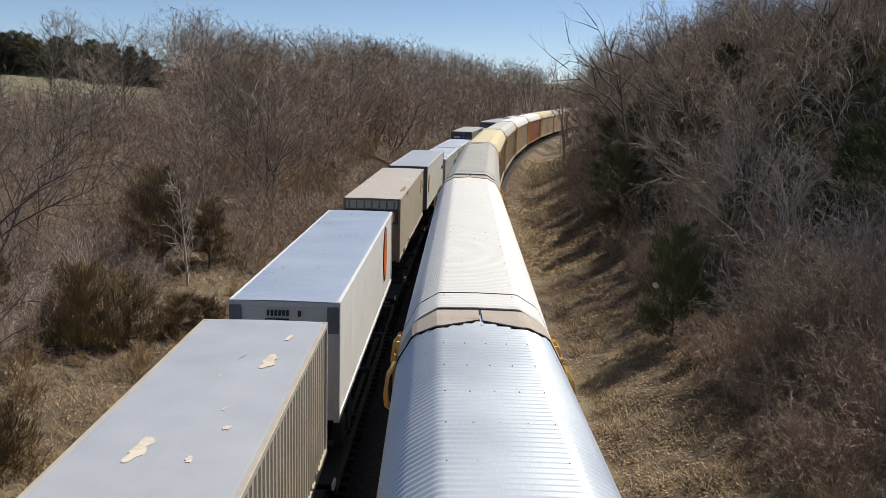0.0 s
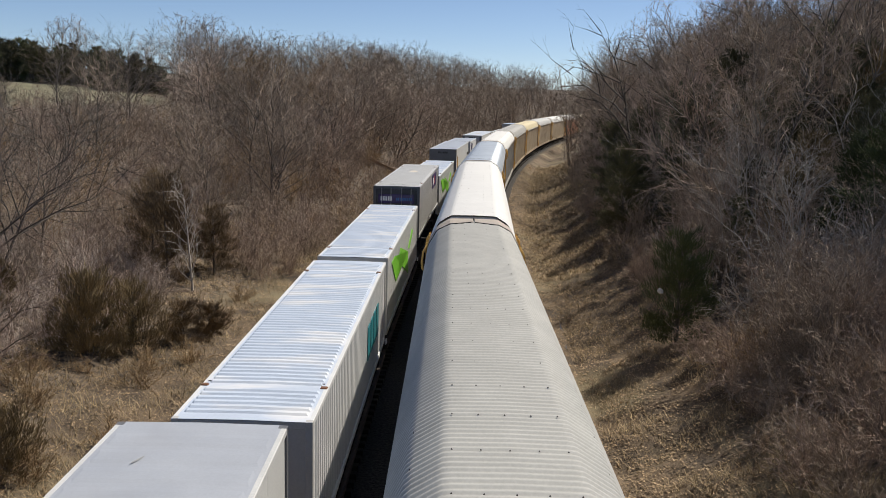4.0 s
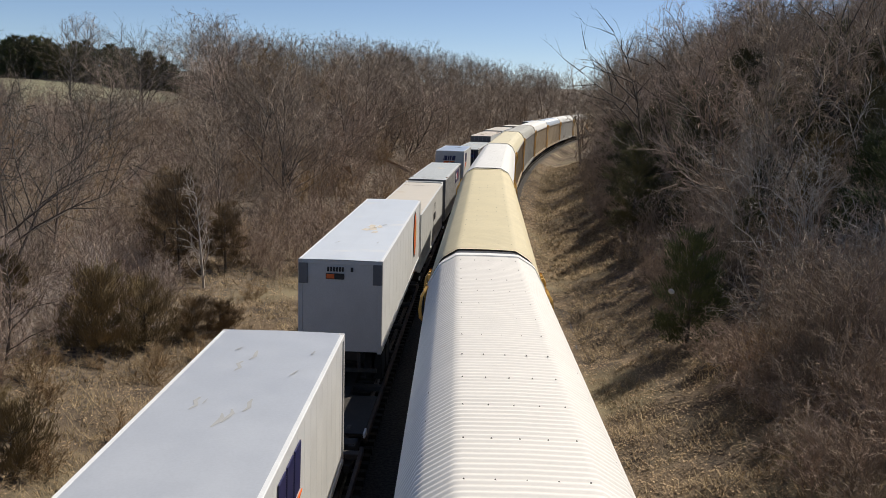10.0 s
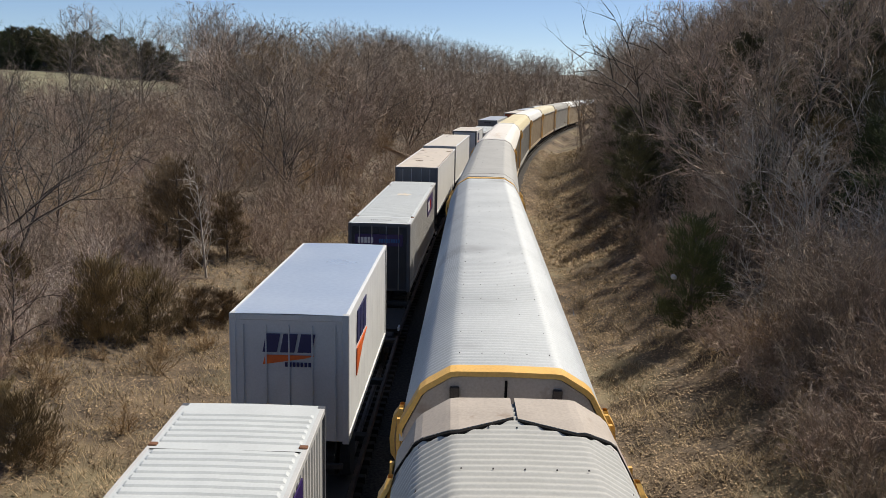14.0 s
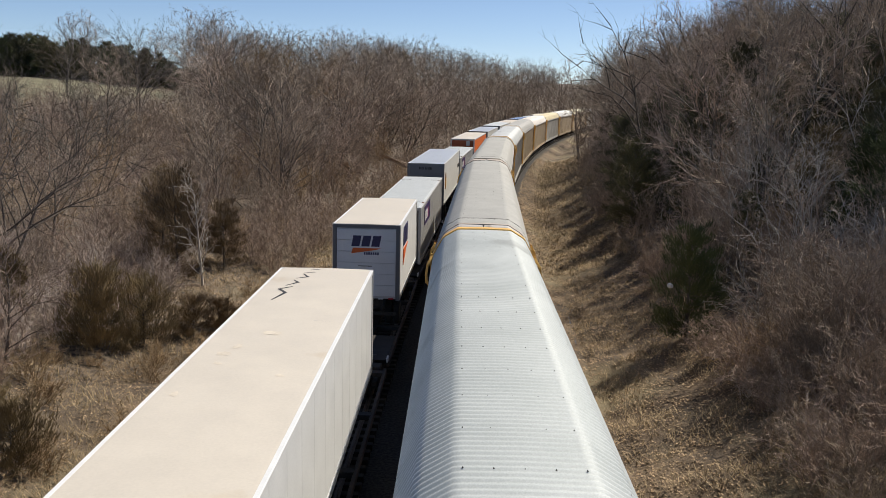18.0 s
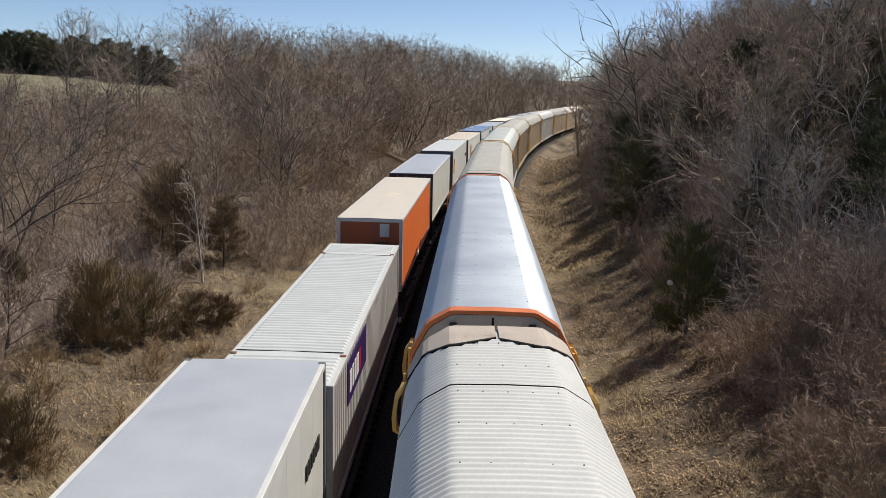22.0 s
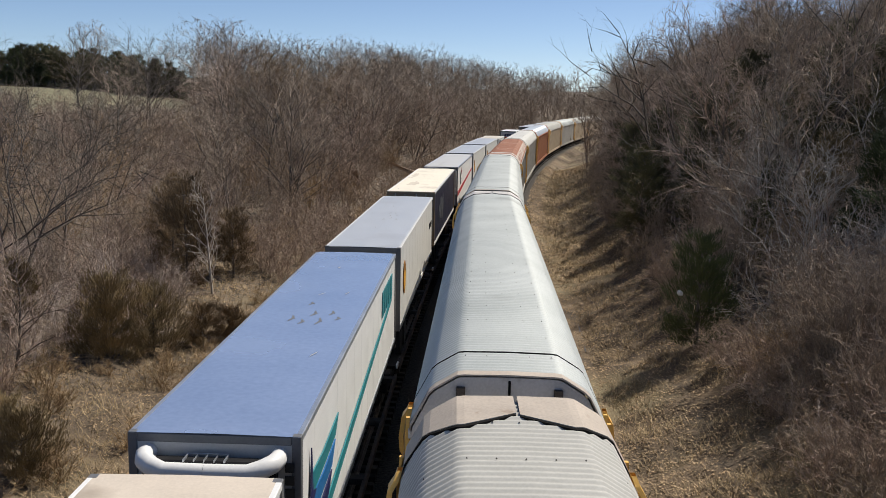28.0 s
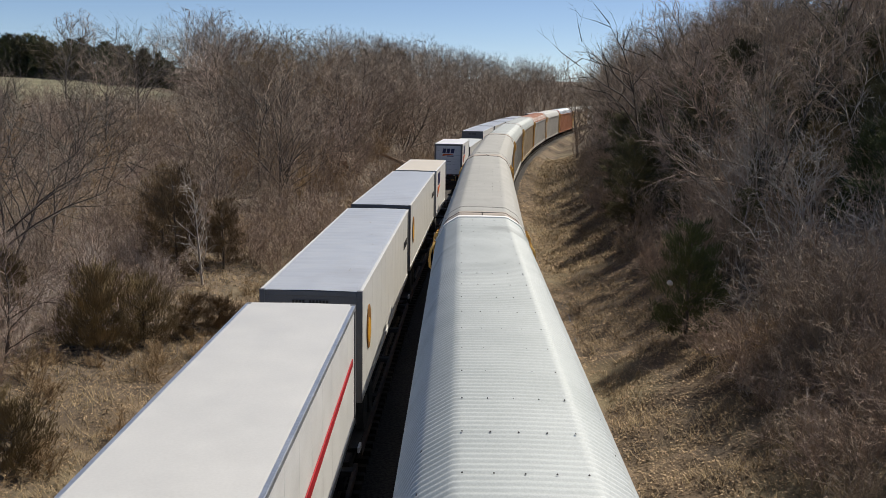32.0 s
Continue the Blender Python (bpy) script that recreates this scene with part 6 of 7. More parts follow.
def arching(seed, reach, stems=15, twigs=8):
    """Thicket of long pale stems that rise and arch over, with short side twigs."""
    rng = random.Random(seed)
    s, tw = Shape(), Shape()
    for _ in range(stems):
        d = across(Vector((0, 0, 1)), rng, rng.uniform(0.15, 0.95))
        ln = reach * rng.uniform(0.55, 1.15)
        pts, dirs = shoot(s, Vector((rng.gauss(0, 0.4), rng.gauss(0, 0.4), -0.1)), d, ln, rng.uniform(0.020, 0.040), 6, 4, rng, 0.24, -0.10)
        for a in range(twigs):
            f = 0.25 + 0.75 * (a + rng.random()) / twigs
            j = min(int(f * 6), 5)
            b = pts[j].lerp(pts[j + 1], f * 6 - j)
            p2, d2 = shoot(tw, b, across(dirs[j], rng, rng.uniform(0.4, 1.0)), ln * rng.uniform(0.14, 0.34), 0.016, 2, 3, rng, 0.25, 0.0)
            for _ in range(3):
                sliver(tw, p2[1].lerp(p2[2], rng.random()), across(d2[1], rng, rng.uniform(0.3, 0.9)), ln * rng.uniform(0.05, 0.13), 0.008, rng)
    return s, tw


def brush(seed, height, stems=24, width=0.9, twigs=9, hair=5, hw=0.009):
    """Leafless multi-stemmed shrub."""
    rng = random.Random(seed)
    s, tw = Shape(), Shape()
    for _ in range(stems):
        d = across(Vector((0, 0, 1)), rng, abs(rng.gauss(0, 0.5 * width)))
        base = Vector((rng.gauss(0, 0.34 * width * height / 2.5), rng.gauss(0, 0.34 * width * height / 2.5), -0.1))
        pts, dirs = shoot(s, base, d, height * rng.uniform(0.55, 1.1), 0.02, 3, 3, rng, 0.2, 0.01)
        for a in range(twigs):
            f = 0.12 + 0.88 * (a + rng.random()) / twigs
            j = min(int(f * 3), 2)
            b = pts[j].lerp(pts[j + 1], f * 3 - j)
            d2, l2 = across(dirs[j], rng, rng.uniform(0.4, 1.0)), height * rng.uniform(0.16, 0.40)
            tw.tube([b, b + d2 * l2], [0.010, 0], 3)
            for _ in range(hair):
                sliver(tw, b + d2 * (l2 * rng.uniform(0.1, 0.95)), across(d2, rng, rng.uniform(0.3, 1.0)), height * rng.uniform(0.06, 0.19), hw, rng)
    return s, tw


def cedar(seed, height, width, sprays=2600, round_top=0.6, size=1.0, upright=0.0):
    """Evergreen: trunk and a shaggy crown of short pointed foliage sprays."""
    rng = random.Random(seed)
    wood, crown = Shape(), Shape()
    shoot(wood, Vector((0, 0, -0.2)), Vector((0, 0, 1)), height * 0.95, height * 0.018, 5, 6, rng, 0.03, 0.02)
    boughs = []
    for _ in range(int(44 + height * 9)):
        f = rng.uniform(0.02, 1.0)
        reach = width * (1 - f) ** round_top * rng.uniform(0.5, 1.15) * (0.88 + 0.12 * min(1, f * 6)) + 0.12
        a = rng.uniform(0, 6.2832)
        base = Vector((0, 0, f * height * 0.9))
        end = base + Vector((math.cos(a) * reach, math.sin(a) * reach, max(reach * (rng.uniform(-0.1, 0.35) + 0.6 * f), -base.z)))
        wood.tube([base, end], [0.022, 0.0], 3)
        boughs.append((base, end, reach))
    weights = [q[2] for q in boughs]
    for base, end, reach in rng.choices(boughs, weights, k=sprays):
        f = rng.random() ** 0.55
        p = base.lerp(end, f) + Vector((rng.gauss(0, 0.13), rng.gauss(0, 0.13), rng.gauss(0, 0.13)))
        d = ((end - base).normalized() + Vector((rng.uniform(-0.8, 0.8), rng.uniform(-0.8, 0.8), rng.uniform(-0.1, 1.2) + upright))).normalized()
        ln = rng.uniform(0.12, 0.36) * (0.7 + height * 0.06) * size * (1 + 0.6 * upright)
        crown.tube([p, p + d * ln], [0.036 * size * (1 - 0.3 * min(1, upright)), 0], 3)
    return wood, crown


BARE_MESH = []
for k, (h, sp, li, tw, fi, th) in enumerate(((11, 1.0, 13, 7, 6, 1.0), (12.5, 0.9, 14, 7, 6, 1.0), (9, 1.15, 11, 7, 6, 1.0), (13, 0.85, 14, 7, 5, 0.9), (8, 1.1, 10, 7, 6, 0.9), (10, 0.8, 12, 7, 5, 0.8), (7, 1.0, 10, 6, 6, 0.8))):
    wd, cr = bare_tree(20 + k, h, sp, li, tw, fi, thick=th * 1.3, dome=1.15)
    BARE_MESH.append((h, wd.mesh("trunk", BARK, True), [cr.mesh("crown", m) for m in (TWIG, TWIG_TAN, TWIG_RED)]))
wd, cr = bare_tree(71, 9.2, 0.44, 18, 4, 2, fork=0.10, thick=0.9, hair=1, hw=0.010, rise=0.2, trunks=1, wander=0.03, fat=0.75)
SAPLING = (wd.mesh("trunk", PALE_BARK, True), cr.mesh("crown", PALE_BARK))
PALE_MESH = []
for k, h in enumerate((6.5, 8.0)):
    wd, cr = bare_tree(63 + k, h, 0.75, 14, 5, 3, fork=0.12, thick=1.1, hair=2, hw=0.008, rise=0.10, fat=0.8, wander=0.2)
    PALE_MESH.append((wd.mesh("trunk", PALE_GREY, True), cr.mesh("crown", PALE_GREY)))
BRUSH_RAW = [brush(80 + k, h * 1.0, max(12, st - 9), wi, 7, 4, 0.015) for k, (h, st, wi) in enumerate(((2.6, 24, 1.0), (2.0, 22, 1.2), (4.2, 28, 0.85), (1.5, 20, 1.4), (3.4, 26, 1.0)))]


def joined(a, b):
    """Points and faces of two shapes as one."""
    k = len(a.v)
    return np.array(a.v + b.v), a.f + [tuple(i + k for i in q) for q in b.f]


BRUSH_RAW = [joined(*q) for q in BRUSH_RAW]
BRUSH_MESH = [[(q[0].mesh("stem_clump", m), q[1].mesh("twig_crown", m)) for m in (TWIG, TWIG_RED, TWIG_TAN, TWIG_PALE)] for q in (brush(80 + k, h, st, wi) for k, (h, st, wi) in enumerate(((2.6, 24, 1.0), (2.0, 22, 1.2), (4.2, 28, 0.85), (1.5, 20, 1.4), (3.4, 26, 1.0))))]
CEDAR_MESH = []
for k, (h, wdt, n) in enumerate(((5.0, 1.7, 5600), (7.5, 2.3, 7600), (3.2, 2.0, 4600), (6.0, 1.7, 5600), (9.0, 2.6, 1500), (6.6, 1.9, 6200))):
    wd, cr = cedar(40 + k, h, wdt, n, 0.38 if k in (2, 5) else 0.6, 2.4 if k == 4 else 0.8, 1.0 if k in (2, 5) else 0.0)
    CEDAR_MESH.append((h, wd.mesh("trunk", BARK), [cr.mesh("crown", m) for m in (CEDAR, CEDAR_RED, CEDAR_GREEN, CEDAR_BROWN)]))


def plant_tree(s, u, k, scale, turn, tint=0, lean=0.0):
    h, wd, crs = BARE_MESH[k % len(BARE_MESH)]
    word = ("grey-brown", "tawny", "reddish grey")[tint]
    t = thing("bare_tree", f"leafless {word} deciduous tree on the cutting side", "tree", "bare trees along the cutting", Matrix.Translation(footing(s, u)) @ pose(0, 0, 0, lean, lean * 0.6, turn) @ Matrix.Scale(scale, 4))
    part("trunk", wd, None, t)
    part("crown", crs[tint], None, t)
    return t


def plant_pale(s, u, k, scale, turn):
    t = thing("pale_sapling", "slim pale-barked leafless young tree", "tree", "pale young trees", Matrix.Translation(footing(s, u)) @ pose(0, 0, 0, 0, 0, turn) @ Matrix.Scale(scale, 4))
    part("trunk", PALE_MESH[k % 2][0], None, t)
    part("crown", PALE_MESH[k % 2][1], None, t)


def plant_cedar(s, u, k, scale, turn, tint=0, squash=1.0, wide=1.0):
    h, wd, crs = CEDAR_MESH[k % len(CEDAR_MESH)]
    word = ("dark olive", "brown-tinged winter", "deep green", "dark russet")[tint]
    t = thing("cedar_tree", f"{word} evergreen cedar with shaggy crown", "tree", "evergreen cedars", Matrix.Translation(footing(s, u)) @ pose(0, 0, 0, 0, 0, turn) @ Matrix.Diagonal((scale * wide, scale * wide, scale * squash, 1)))
    part("trunk", wd, None, t)
    part("crown", crs[tint], None, t)


FAR_SCRUB = {0: [], 1: [], 2: []}


def plant_brush(s, u, k, scale, turn, tint=0):
    if s > 56:
        FAR_SCRUB[tint % 3].append((s, u, k, scale, turn))
        return
    st, tw = BRUSH_MESH[k % len(BRUSH_MESH)][tint]
    ob = thing("shrub", f"leafless tangled {('grey-brown', 'reddish', 'tawny', 'sun-pale')[tint]} shrub", "shrub", "bare shrubs along the cutting", Matrix.Translation(footing(s, u)) @ pose(0, 0, 0, 0, 0, turn) @ Matrix.Scale(scale, 4))
    part("stem_clump", st, None, ob)
    part("twig_crown", tw, None, ob)


def abreast(x, y):
    """The (s, u) of a place given in plan."""
    k = int(np.argmin((X_TAB + X_RIGHT - x) ** 2 + (Y_TAB - y) ** 2))
    h = H_TAB[k]
    return float(S_TAB[k]), float((x - X_TAB[k] - X_RIGHT) * math.cos(h) - (y - Y_TAB[k]) * math.sin(h))


# single plants that stand out
t = thing("pale_sapling", "slim pale-barked leafless young tree in front of a cedar", "tree", "pale young trees", Matrix.Translation(footing(47.0, -15.1)) @ Matrix.Scale(0.86, 4))
part("trunk", SAPLING[0], None, t)
part("crown", SAPLING[1], None, t)
plant_cedar(48.6, -17.0, 5, 1.05, 10, 3, 0.92, 0.85)
plant_cedar(50.6, -18.6, 5, 0.9, 130, 3, 0.95, 0.9)
plant_cedar(51.5, -15.3, 5, 0.75, 250, 3, 0.85, 0.95)
plant_cedar(35.2, -15.7, 2, 1.0, 80, 1, 1.05, 0.85)
plant_cedar(36.4, -14.2, 2, 0.9, 140, 1, 1.0, 0.8)
plant_cedar(37.6, -16.4, 2, 0.8, 20, 1, 1.0, 0.9)
plant_cedar(38.3, -12.7, 2, 0.62, 30, 3, 0.95, 0.9)
plant_cedar(40.4, -12.2, 2, 0.55, 190, 3, 0.8, 1.0)
plant_cedar(36.5, -20.0, 0, 0.7, 200, 1)
plant_cedar(24.2, -13.5, 2, 0.62, 200, 1)
plant_cedar(25.4, -14.6, 2, 0.5, 100, 1)
plant_cedar(36.5, 8.5, 5, 0.74, 15, 2, 1.0, 1.12)
for s_, u_, k_, q_, c_ in ((62, 9.8, 1, 0.9, 0), (69, 10.4, 3, 1.05, 0), (78, 10.8, 1, 0.95, 0), (90, 11.5, 0, 1.2, 0), (103, 11.5, 3, 1.1, 0), (58, 13.5, 1, 1.1, 0), (66, 14.5, 1, 1.1, 2), (75, 15.5, 1, 1.1, 0),
                           (33, 18.0, 1, 0.9, 2), (46, 20.0, 3, 1.1, 1), (55, 20.0, 1, 1.0, 0), (42, 15.2, 0, 1.0, 1), (86, 15, 1, 1.1, 0), (50, 24, 1, 1.2, 0), (64, 23, 1, 1.2, 0)):
    plant_cedar(s_, u_, k_, q_, s_ * 41, c_)
for s_, u_, k_, q_, c_ in ((62, 15.6, 1, 1.25, 0), (66, 17.5, 1, 1.2, 0), (35.5, 16.5, 1, 0.95, 2), (33.6, 17.4, 1, 0.85, 2), (54, 18.6, 3, 0.9, 0), (48.5, 21.0, 1, 0.9, 3), (44, 22.5, 3, 0.95, 3), (57, 12.2, 3, 0.9, 0), (73, 12.4, 1, 1.0, 0)):
    plant_cedar(s_, u_, k_, q_, s_ * 53, c_)
for s_, u_, k_, q_ in ((39.2, 14.0, 0, 0.95), (44, 13.0, 1, 0.9), (52, 15, 1, 1.0), (41, 17, 1, 1.0)):
    plant_pale(s_, u_, k_, q_, s_ * 37)
ARCH_MESH = [[(q[0].mesh("stem_clump", m), q[1].mesh("twig_crown", m)) for m in (PALE_GREY, TWIG_RED)] for q in (arching(400 + k, h) for k, h in enumerate((4.6, 3.6, 5.4)))]
TALL_MESH = []
for k, h in enumerate((15.0, 16.5, 13.5)):
    wd, cr = bare_tree(500 + k, h, 0.42, 13, 5, 4, fork=0.38, thick=0.85, hair=2, hw=0.009, rise=0.10, trunks=1, wander=0.055)
    TALL_MESH.append((wd.mesh("trunk", BARK_GREY, True), cr.mesh("crown", TWIG)))


def plant_arch(s, u, k, scale, turn, tint=0):
    t = thing("arching_shrub", ("thicket of pale grey arching leafless stems", "thicket of reddish arching leafless stems")[tint], "shrub", "arching shrubs on the bank", Matrix.Translation(footing(s, u)) @ pose(0, 0, 0, 0, 0, turn) @ Matrix.Scale(scale, 4))
    part("stem_clump", ARCH_MESH[k][tint][0], None, t)
    part("twig_crown", ARCH_MESH[k][tint][1], None, t)


def plant_tall(s, u, k, scale, turn):
    t = thing("tall_tree", "tall straight leafless tree with a grey trunk", "tree", "bare trees along the cutting", Matrix.Translation(footing(s, u)) @ pose(0, 0, 0, turn % 5 - 2, turn % 7 - 3, turn) @ Matrix.Scale(scale, 4))
    part("trunk", TALL_MESH[k][0], None, t)
    part("crown", TALL_MESH[k][1], None, t)


for s_, u_, k_, q_ in ((53, 14.6, 2, 1.0), (51, 13.4, 0, 1.0), (55, 15.8, 2, 1.05), (58, 16.6, 0, 1.1), (49, 15.6, 0, 1.0), (39.5, 14.0, 2, 0.95), (38, 12.8, 0, 0.9), (41.5, 15.2, 0, 1.0), (36, 13.4, 1, 0.9), (45, 12.6, 1, 1.0), (46, 16.4, 2, 0.9),
                       (62, 13.0, 0, 1.0), (65, 14.8, 2, 1.0), (33, 11.6, 1, 0.85), (30.5, 12.6, 1, 0.8), (34.5, 10.8, 1, 0.7), (43, 10.8, 1, 0.85), (48, 11.2, 1, 0.9), (28.5, 13.6, 1, 0.8), (60, 18.5, 2, 1.1), (70, 13.6, 0, 1.1), (56, 19.5, 2, 1.0), (31.5, 13.6, 0, 0.7), (32.6, 12.6, 0, 0.7), (33.8, 13.8, 0, 0.75), (35.0, 12.2, 0, 0.7), (30.8, 14.8, 0, 0.75), (36.8, 11.4, 1, 0.8)):
    plant_arch(s_, u_, k_, q_, s_ * 67, 0 if (s_ * 7) % 3 > 0.8 else 1)
for s_, u_, k_, q_ in ((30, -17.5, 1, 0.8), (40.5, -18.2, 0, 0.8), (43.5, -16.6, 1, 0.85), (45, -20.0, 0, 0.9), (33.5, -21, 0, 0.9), (55, -19.6, 0, 0.9), (28, -20, 1, 0.8), (38.5, -22, 0, 0.9), (50, -22.5, 0, 1.0), (60, -19, 0, 1.0), (63, -24, 2, 1.0)):
    plant_arch(s_, u_, k_, q_, s_ * 59, 1)
for n_, (s_, u_) in enumerate(((47, 25.5), (50, 28.0), (53, 24.0), (44, 27.5), (56, 29.5), (59, 25.5), (62, 29.0), (48.5, 31.5), (53, 33.0), (41, 24.5), (65, 26.0), (68, 22.5), (72, 27.0), (58, 34.5), (38.5, 23.0), (63, 33.0), (45.5, 22.8), (70, 31.5), (76, 25.0), (80, 30.0), (84, 24.0))):
    plant_tall(s_, u_, n_ % 3, 0.85 + 0.05 * (n_ * 7 % 5), n_ * 47)
TWISTED = [bare_tree(96, 14.5, 1.0, 9, 4, 2, fork=0.45, thick=1.35, hair=1, hw=0.008, rise=-0.02, trunks=2, wander=0.30, fat=1.2), bare_tree(97, 13.0, 1.05, 9, 4, 3, fork=0.30, thick=1.25, hair=2, hw=0.008, rise=0.08, trunks=3, wander=0.07)]
for (wd, cr), s_, u_, q_, a_ in zip(TWISTED, (67, 54.5), (11.6, 19.4), (1.08, 1.05), (40, 200)):
    t = thing("gnarled_tree", "leafless dark tree with crooked heavy limbs", "tree", "bare trees along the cutting", Matrix.Translation(footing(s_, u_)) @ pose(0, 0, 0, 0, 0, a_) @ Matrix.Scale(q_, 4))
    part("trunk", wd.mesh("trunk", BARK_DARK, True), None, t)
    part("crown", cr.mesh("crown", BARK_DARK), None, t)
wd, cr = bare_tree(91, 12.0, 1.5, 20, 7, 6, fork=0.22, thick=1.5, rise=-0.01, trunks=3, droop=0.02)
SPREADING = (wd.mesh("trunk", BARK, True), cr.mesh("crown", BARK))
for s_, u_, q_, a_ in ((42, -23.2, 0.8, 20), (70, -33, 0.72, 200), (106, -31.7, 1.0, 75), (91, -22.4, 0.85, 300), (116, -50.5, 1.0, 140)):
    t = thing("spreading_tree", "leafless tree with long dark spreading limbs", "tree", "bare trees along the cutting", Matrix.Translation(footing(s_, u_)) @ pose(0, 0, 0, 0, 0, a_) @ Matrix.Scale(q_, 4))
    part("trunk", SPREADING[0], None, t)
    part("crown", SPREADING[1], None, t)
plant_tree(32.2, -18.0, 6, 0.85, 25, 2, 4)
plant_tree(*abreast(-62, 150), 2, 1.5, 70, 0)
plant_tree(*abreast(-47, 140), 0, 1.25, 170, 0)
plant_tree(*abreast(-34, 92), 2, 1.2, 10, 0)
plant_tree(*abreast(-17.5, 105), 1, 1.3, 60, 1)
plant_tree(*abreast(-21, 108), 0, 1.35, 200, 1)

for s_, u_, k_, q_, c_ in ((41, 17.6, 1, 0.8, 0), (45.5, 18.8, 3, 0.95, 0), (50.5, 17.4, 3, 0.9, 0), (38.5, 16.2, 0, 0.9, 2), (56.5, 17.6, 1, 0.85, 0), (52.5, 21.4, 1, 0.95, 0), (36.6, 19.0, 3, 0.8, 0), (42.5, 12.4, 0, 0.7, 0), (60, 20.5, 1, 1.0, 0), (47.2, 14.2, 0, 0.75, 0), (64, 11.4, 0, 0.9, 0)):
    plant_cedar(s_, u_, k_, q_, s_ * 29, c_)
for n_, (s_, u_) in enumerate(((74, 17.5), (78, 21), (83, 18.5), (88, 22), (93, 19), (98, 24), (104, 20), (70, 19.5), (86, 28), (95, 29), (66, 36), (74, 34), (110, 25), (80, 35))):
    plant_tall(s_, u_, n_ % 3, 0.9 + 0.06 * (n_ * 3 % 4), n_ * 71)
rng = random.Random(11)
for s_ in np.arange(24, 150, 5.6):
    for u_ in (-20, -26, -33, -41, -50, -60):
        if rng.random() < (0.9 if s_ > 62 else 0.55):
            s1, u1 = s_ + rng.uniform(-2.6, 2.6), u_ + rng.uniform(-3, 3)
            if u1 < -s1 * 0.55 - 9 or (s1 < 58 and u1 > -21) or (s1 > 58 and beside(s1, u1)[0] < -0.29 * s1):
                continue
            plant_tree(s1, u1, rng.randrange(7), (rng.uniform(0.45, 0.7) if beside(s1, u1)[0] < -0.29 * s1 else rng.uniform(0.75, 1.1) + (0.38 if s1 > 85 else 0)), rng.uniform(0, 360), rng.choice((0, 0, 0, 0, 2)), rng.uniform(-5, 5))
for s_ in np.arange(24, 150, 5.2):
    for u_ in (13.5, 18, 23, 28.5, 35, 42):
        if rng.random() < (0.92 if s_ > 75 else 0.58):
            s1, u1 = s_ + rng.uniform(-2.4, 2.4), u_ + rng.uniform(-1.8, 2.2)
            if u1 > s1 * 0.55 + 8 or (s1 < 38 and u1 < 16):
                continue
            plant_tree(s1, u1, rng.choice((0, 1, 3, 5, 5, 0, 2)), rng.uniform(0.92, 1.25), rng.uniform(0, 360), rng.choice((0, 0, 2)), rng.uniform(-5, 5))
for s_ in np.arange(13, 130, 2.2):
    for lo, hi, p in ((-18.5, -15.5, 0.5), (-24, -18.5, 0.95), (-31, -24, 0.95), (-40, -31, 0.8), (-52, -40, 0.7), (8.6, 10.6, 0.75), (10.6, 13.5, 1.0), (13.5, 17.5, 1.0), (17.5, 23, 0.9), (23, 30, 0.7)):
        if rng.random() < p:
            s1, u1 = s_ + rng.uniform(-1.2, 1.2), rng.uniform(lo, hi)
            if abs(u1 + 2) > s1 * 0.56 + 8 or (-18.5 < u1 < 0 and s1 < 46 and rng.random() < 0.75) or (-20 < u1 < 0 and 44 < s1 < 56):
                continue
            edge = 8 < u1 < 10.6 or -18 < u1 < 0
            k = rng.choice((1, 3, 0)) if edge else rng.choice((0, 1, 4, 0) if s1 < 40 else (0, 2, 4, 2, 4))
            plant_brush(s1, u1, k, rng.uniform(0.75, 1.15) * (1 + 0.25 * (s1 > 70)), rng.uniform(0, 360), rng.choice((0, 0, 1, 2) if u1 < 0 else (0, 1, 1, 0)))

for s_ in np.arange(13, 46, 1.5):
    for lo, hi in ((9.0, 11), (11, 13.5), (13.5, 17)):
        s1, u1 = s_ + rng.uniform(-0.8, 0.8), rng.uniform(lo, hi)
        if rng.random() < 0.6 and abs(u1 + 2) < s1 * 0.56 + 6 and not (33 < s1 < 39 and u1 < 10.5):
            plant_brush(s1, u1, rng.choice((0, 1, 3, 0)), rng.uniform(0.7, 1.1), rng.uniform(0, 360), rng.choice((0, 1, 1, 2)))

for s_ in np.arange(15, 34, 1.9):
    for lo, hi in ((10, 12.5), (12.5, 15), (15, 19)):
        s1, u1 = s_ + rng.uniform(-0.7, 0.7), rng.uniform(lo, hi)
        if u1 < s1 * 0.56 + 4:
            plant_brush(s1, u1, rng.choice((1, 1, 3, 0)), rng.uniform(0.8, 1.1), rng.uniform(0, 360), rng.choice((0, 1)))

for s_ in np.arange(22, 56, 1.8):
    for lo, hi in ((-21, -17), (-25, -21), (-30, -25)):
        s1, u1 = s_ + rng.uniform(-1, 1), rng.uniform(lo, hi)
        if abs(u1 + 2) < s1 * 0.56 + 7 and not (u1 > -20 and s1 > 42):
            plant_brush(s1, u1, rng.choice((0, 1, 0, 4)), rng.uniform(0.6, 1.0), rng.uniform(0, 360), rng.choice((1, 3, 3, 3)))
for s1, u1, k1 in ((32.4, -12.6, 1), (34.4, -12.9, 3), (42.4, -12.4, 3), (36, -11.6, 3), (24, -12.6, 3), (22, -13.6, 1), (28.6, -14.8, 3), (30.5, -16, 1), (47, -12.5, 3), (27, -11.4, 3)):
    plant_brush(s1, u1, k1, 0.75, s1 * 77, 2)
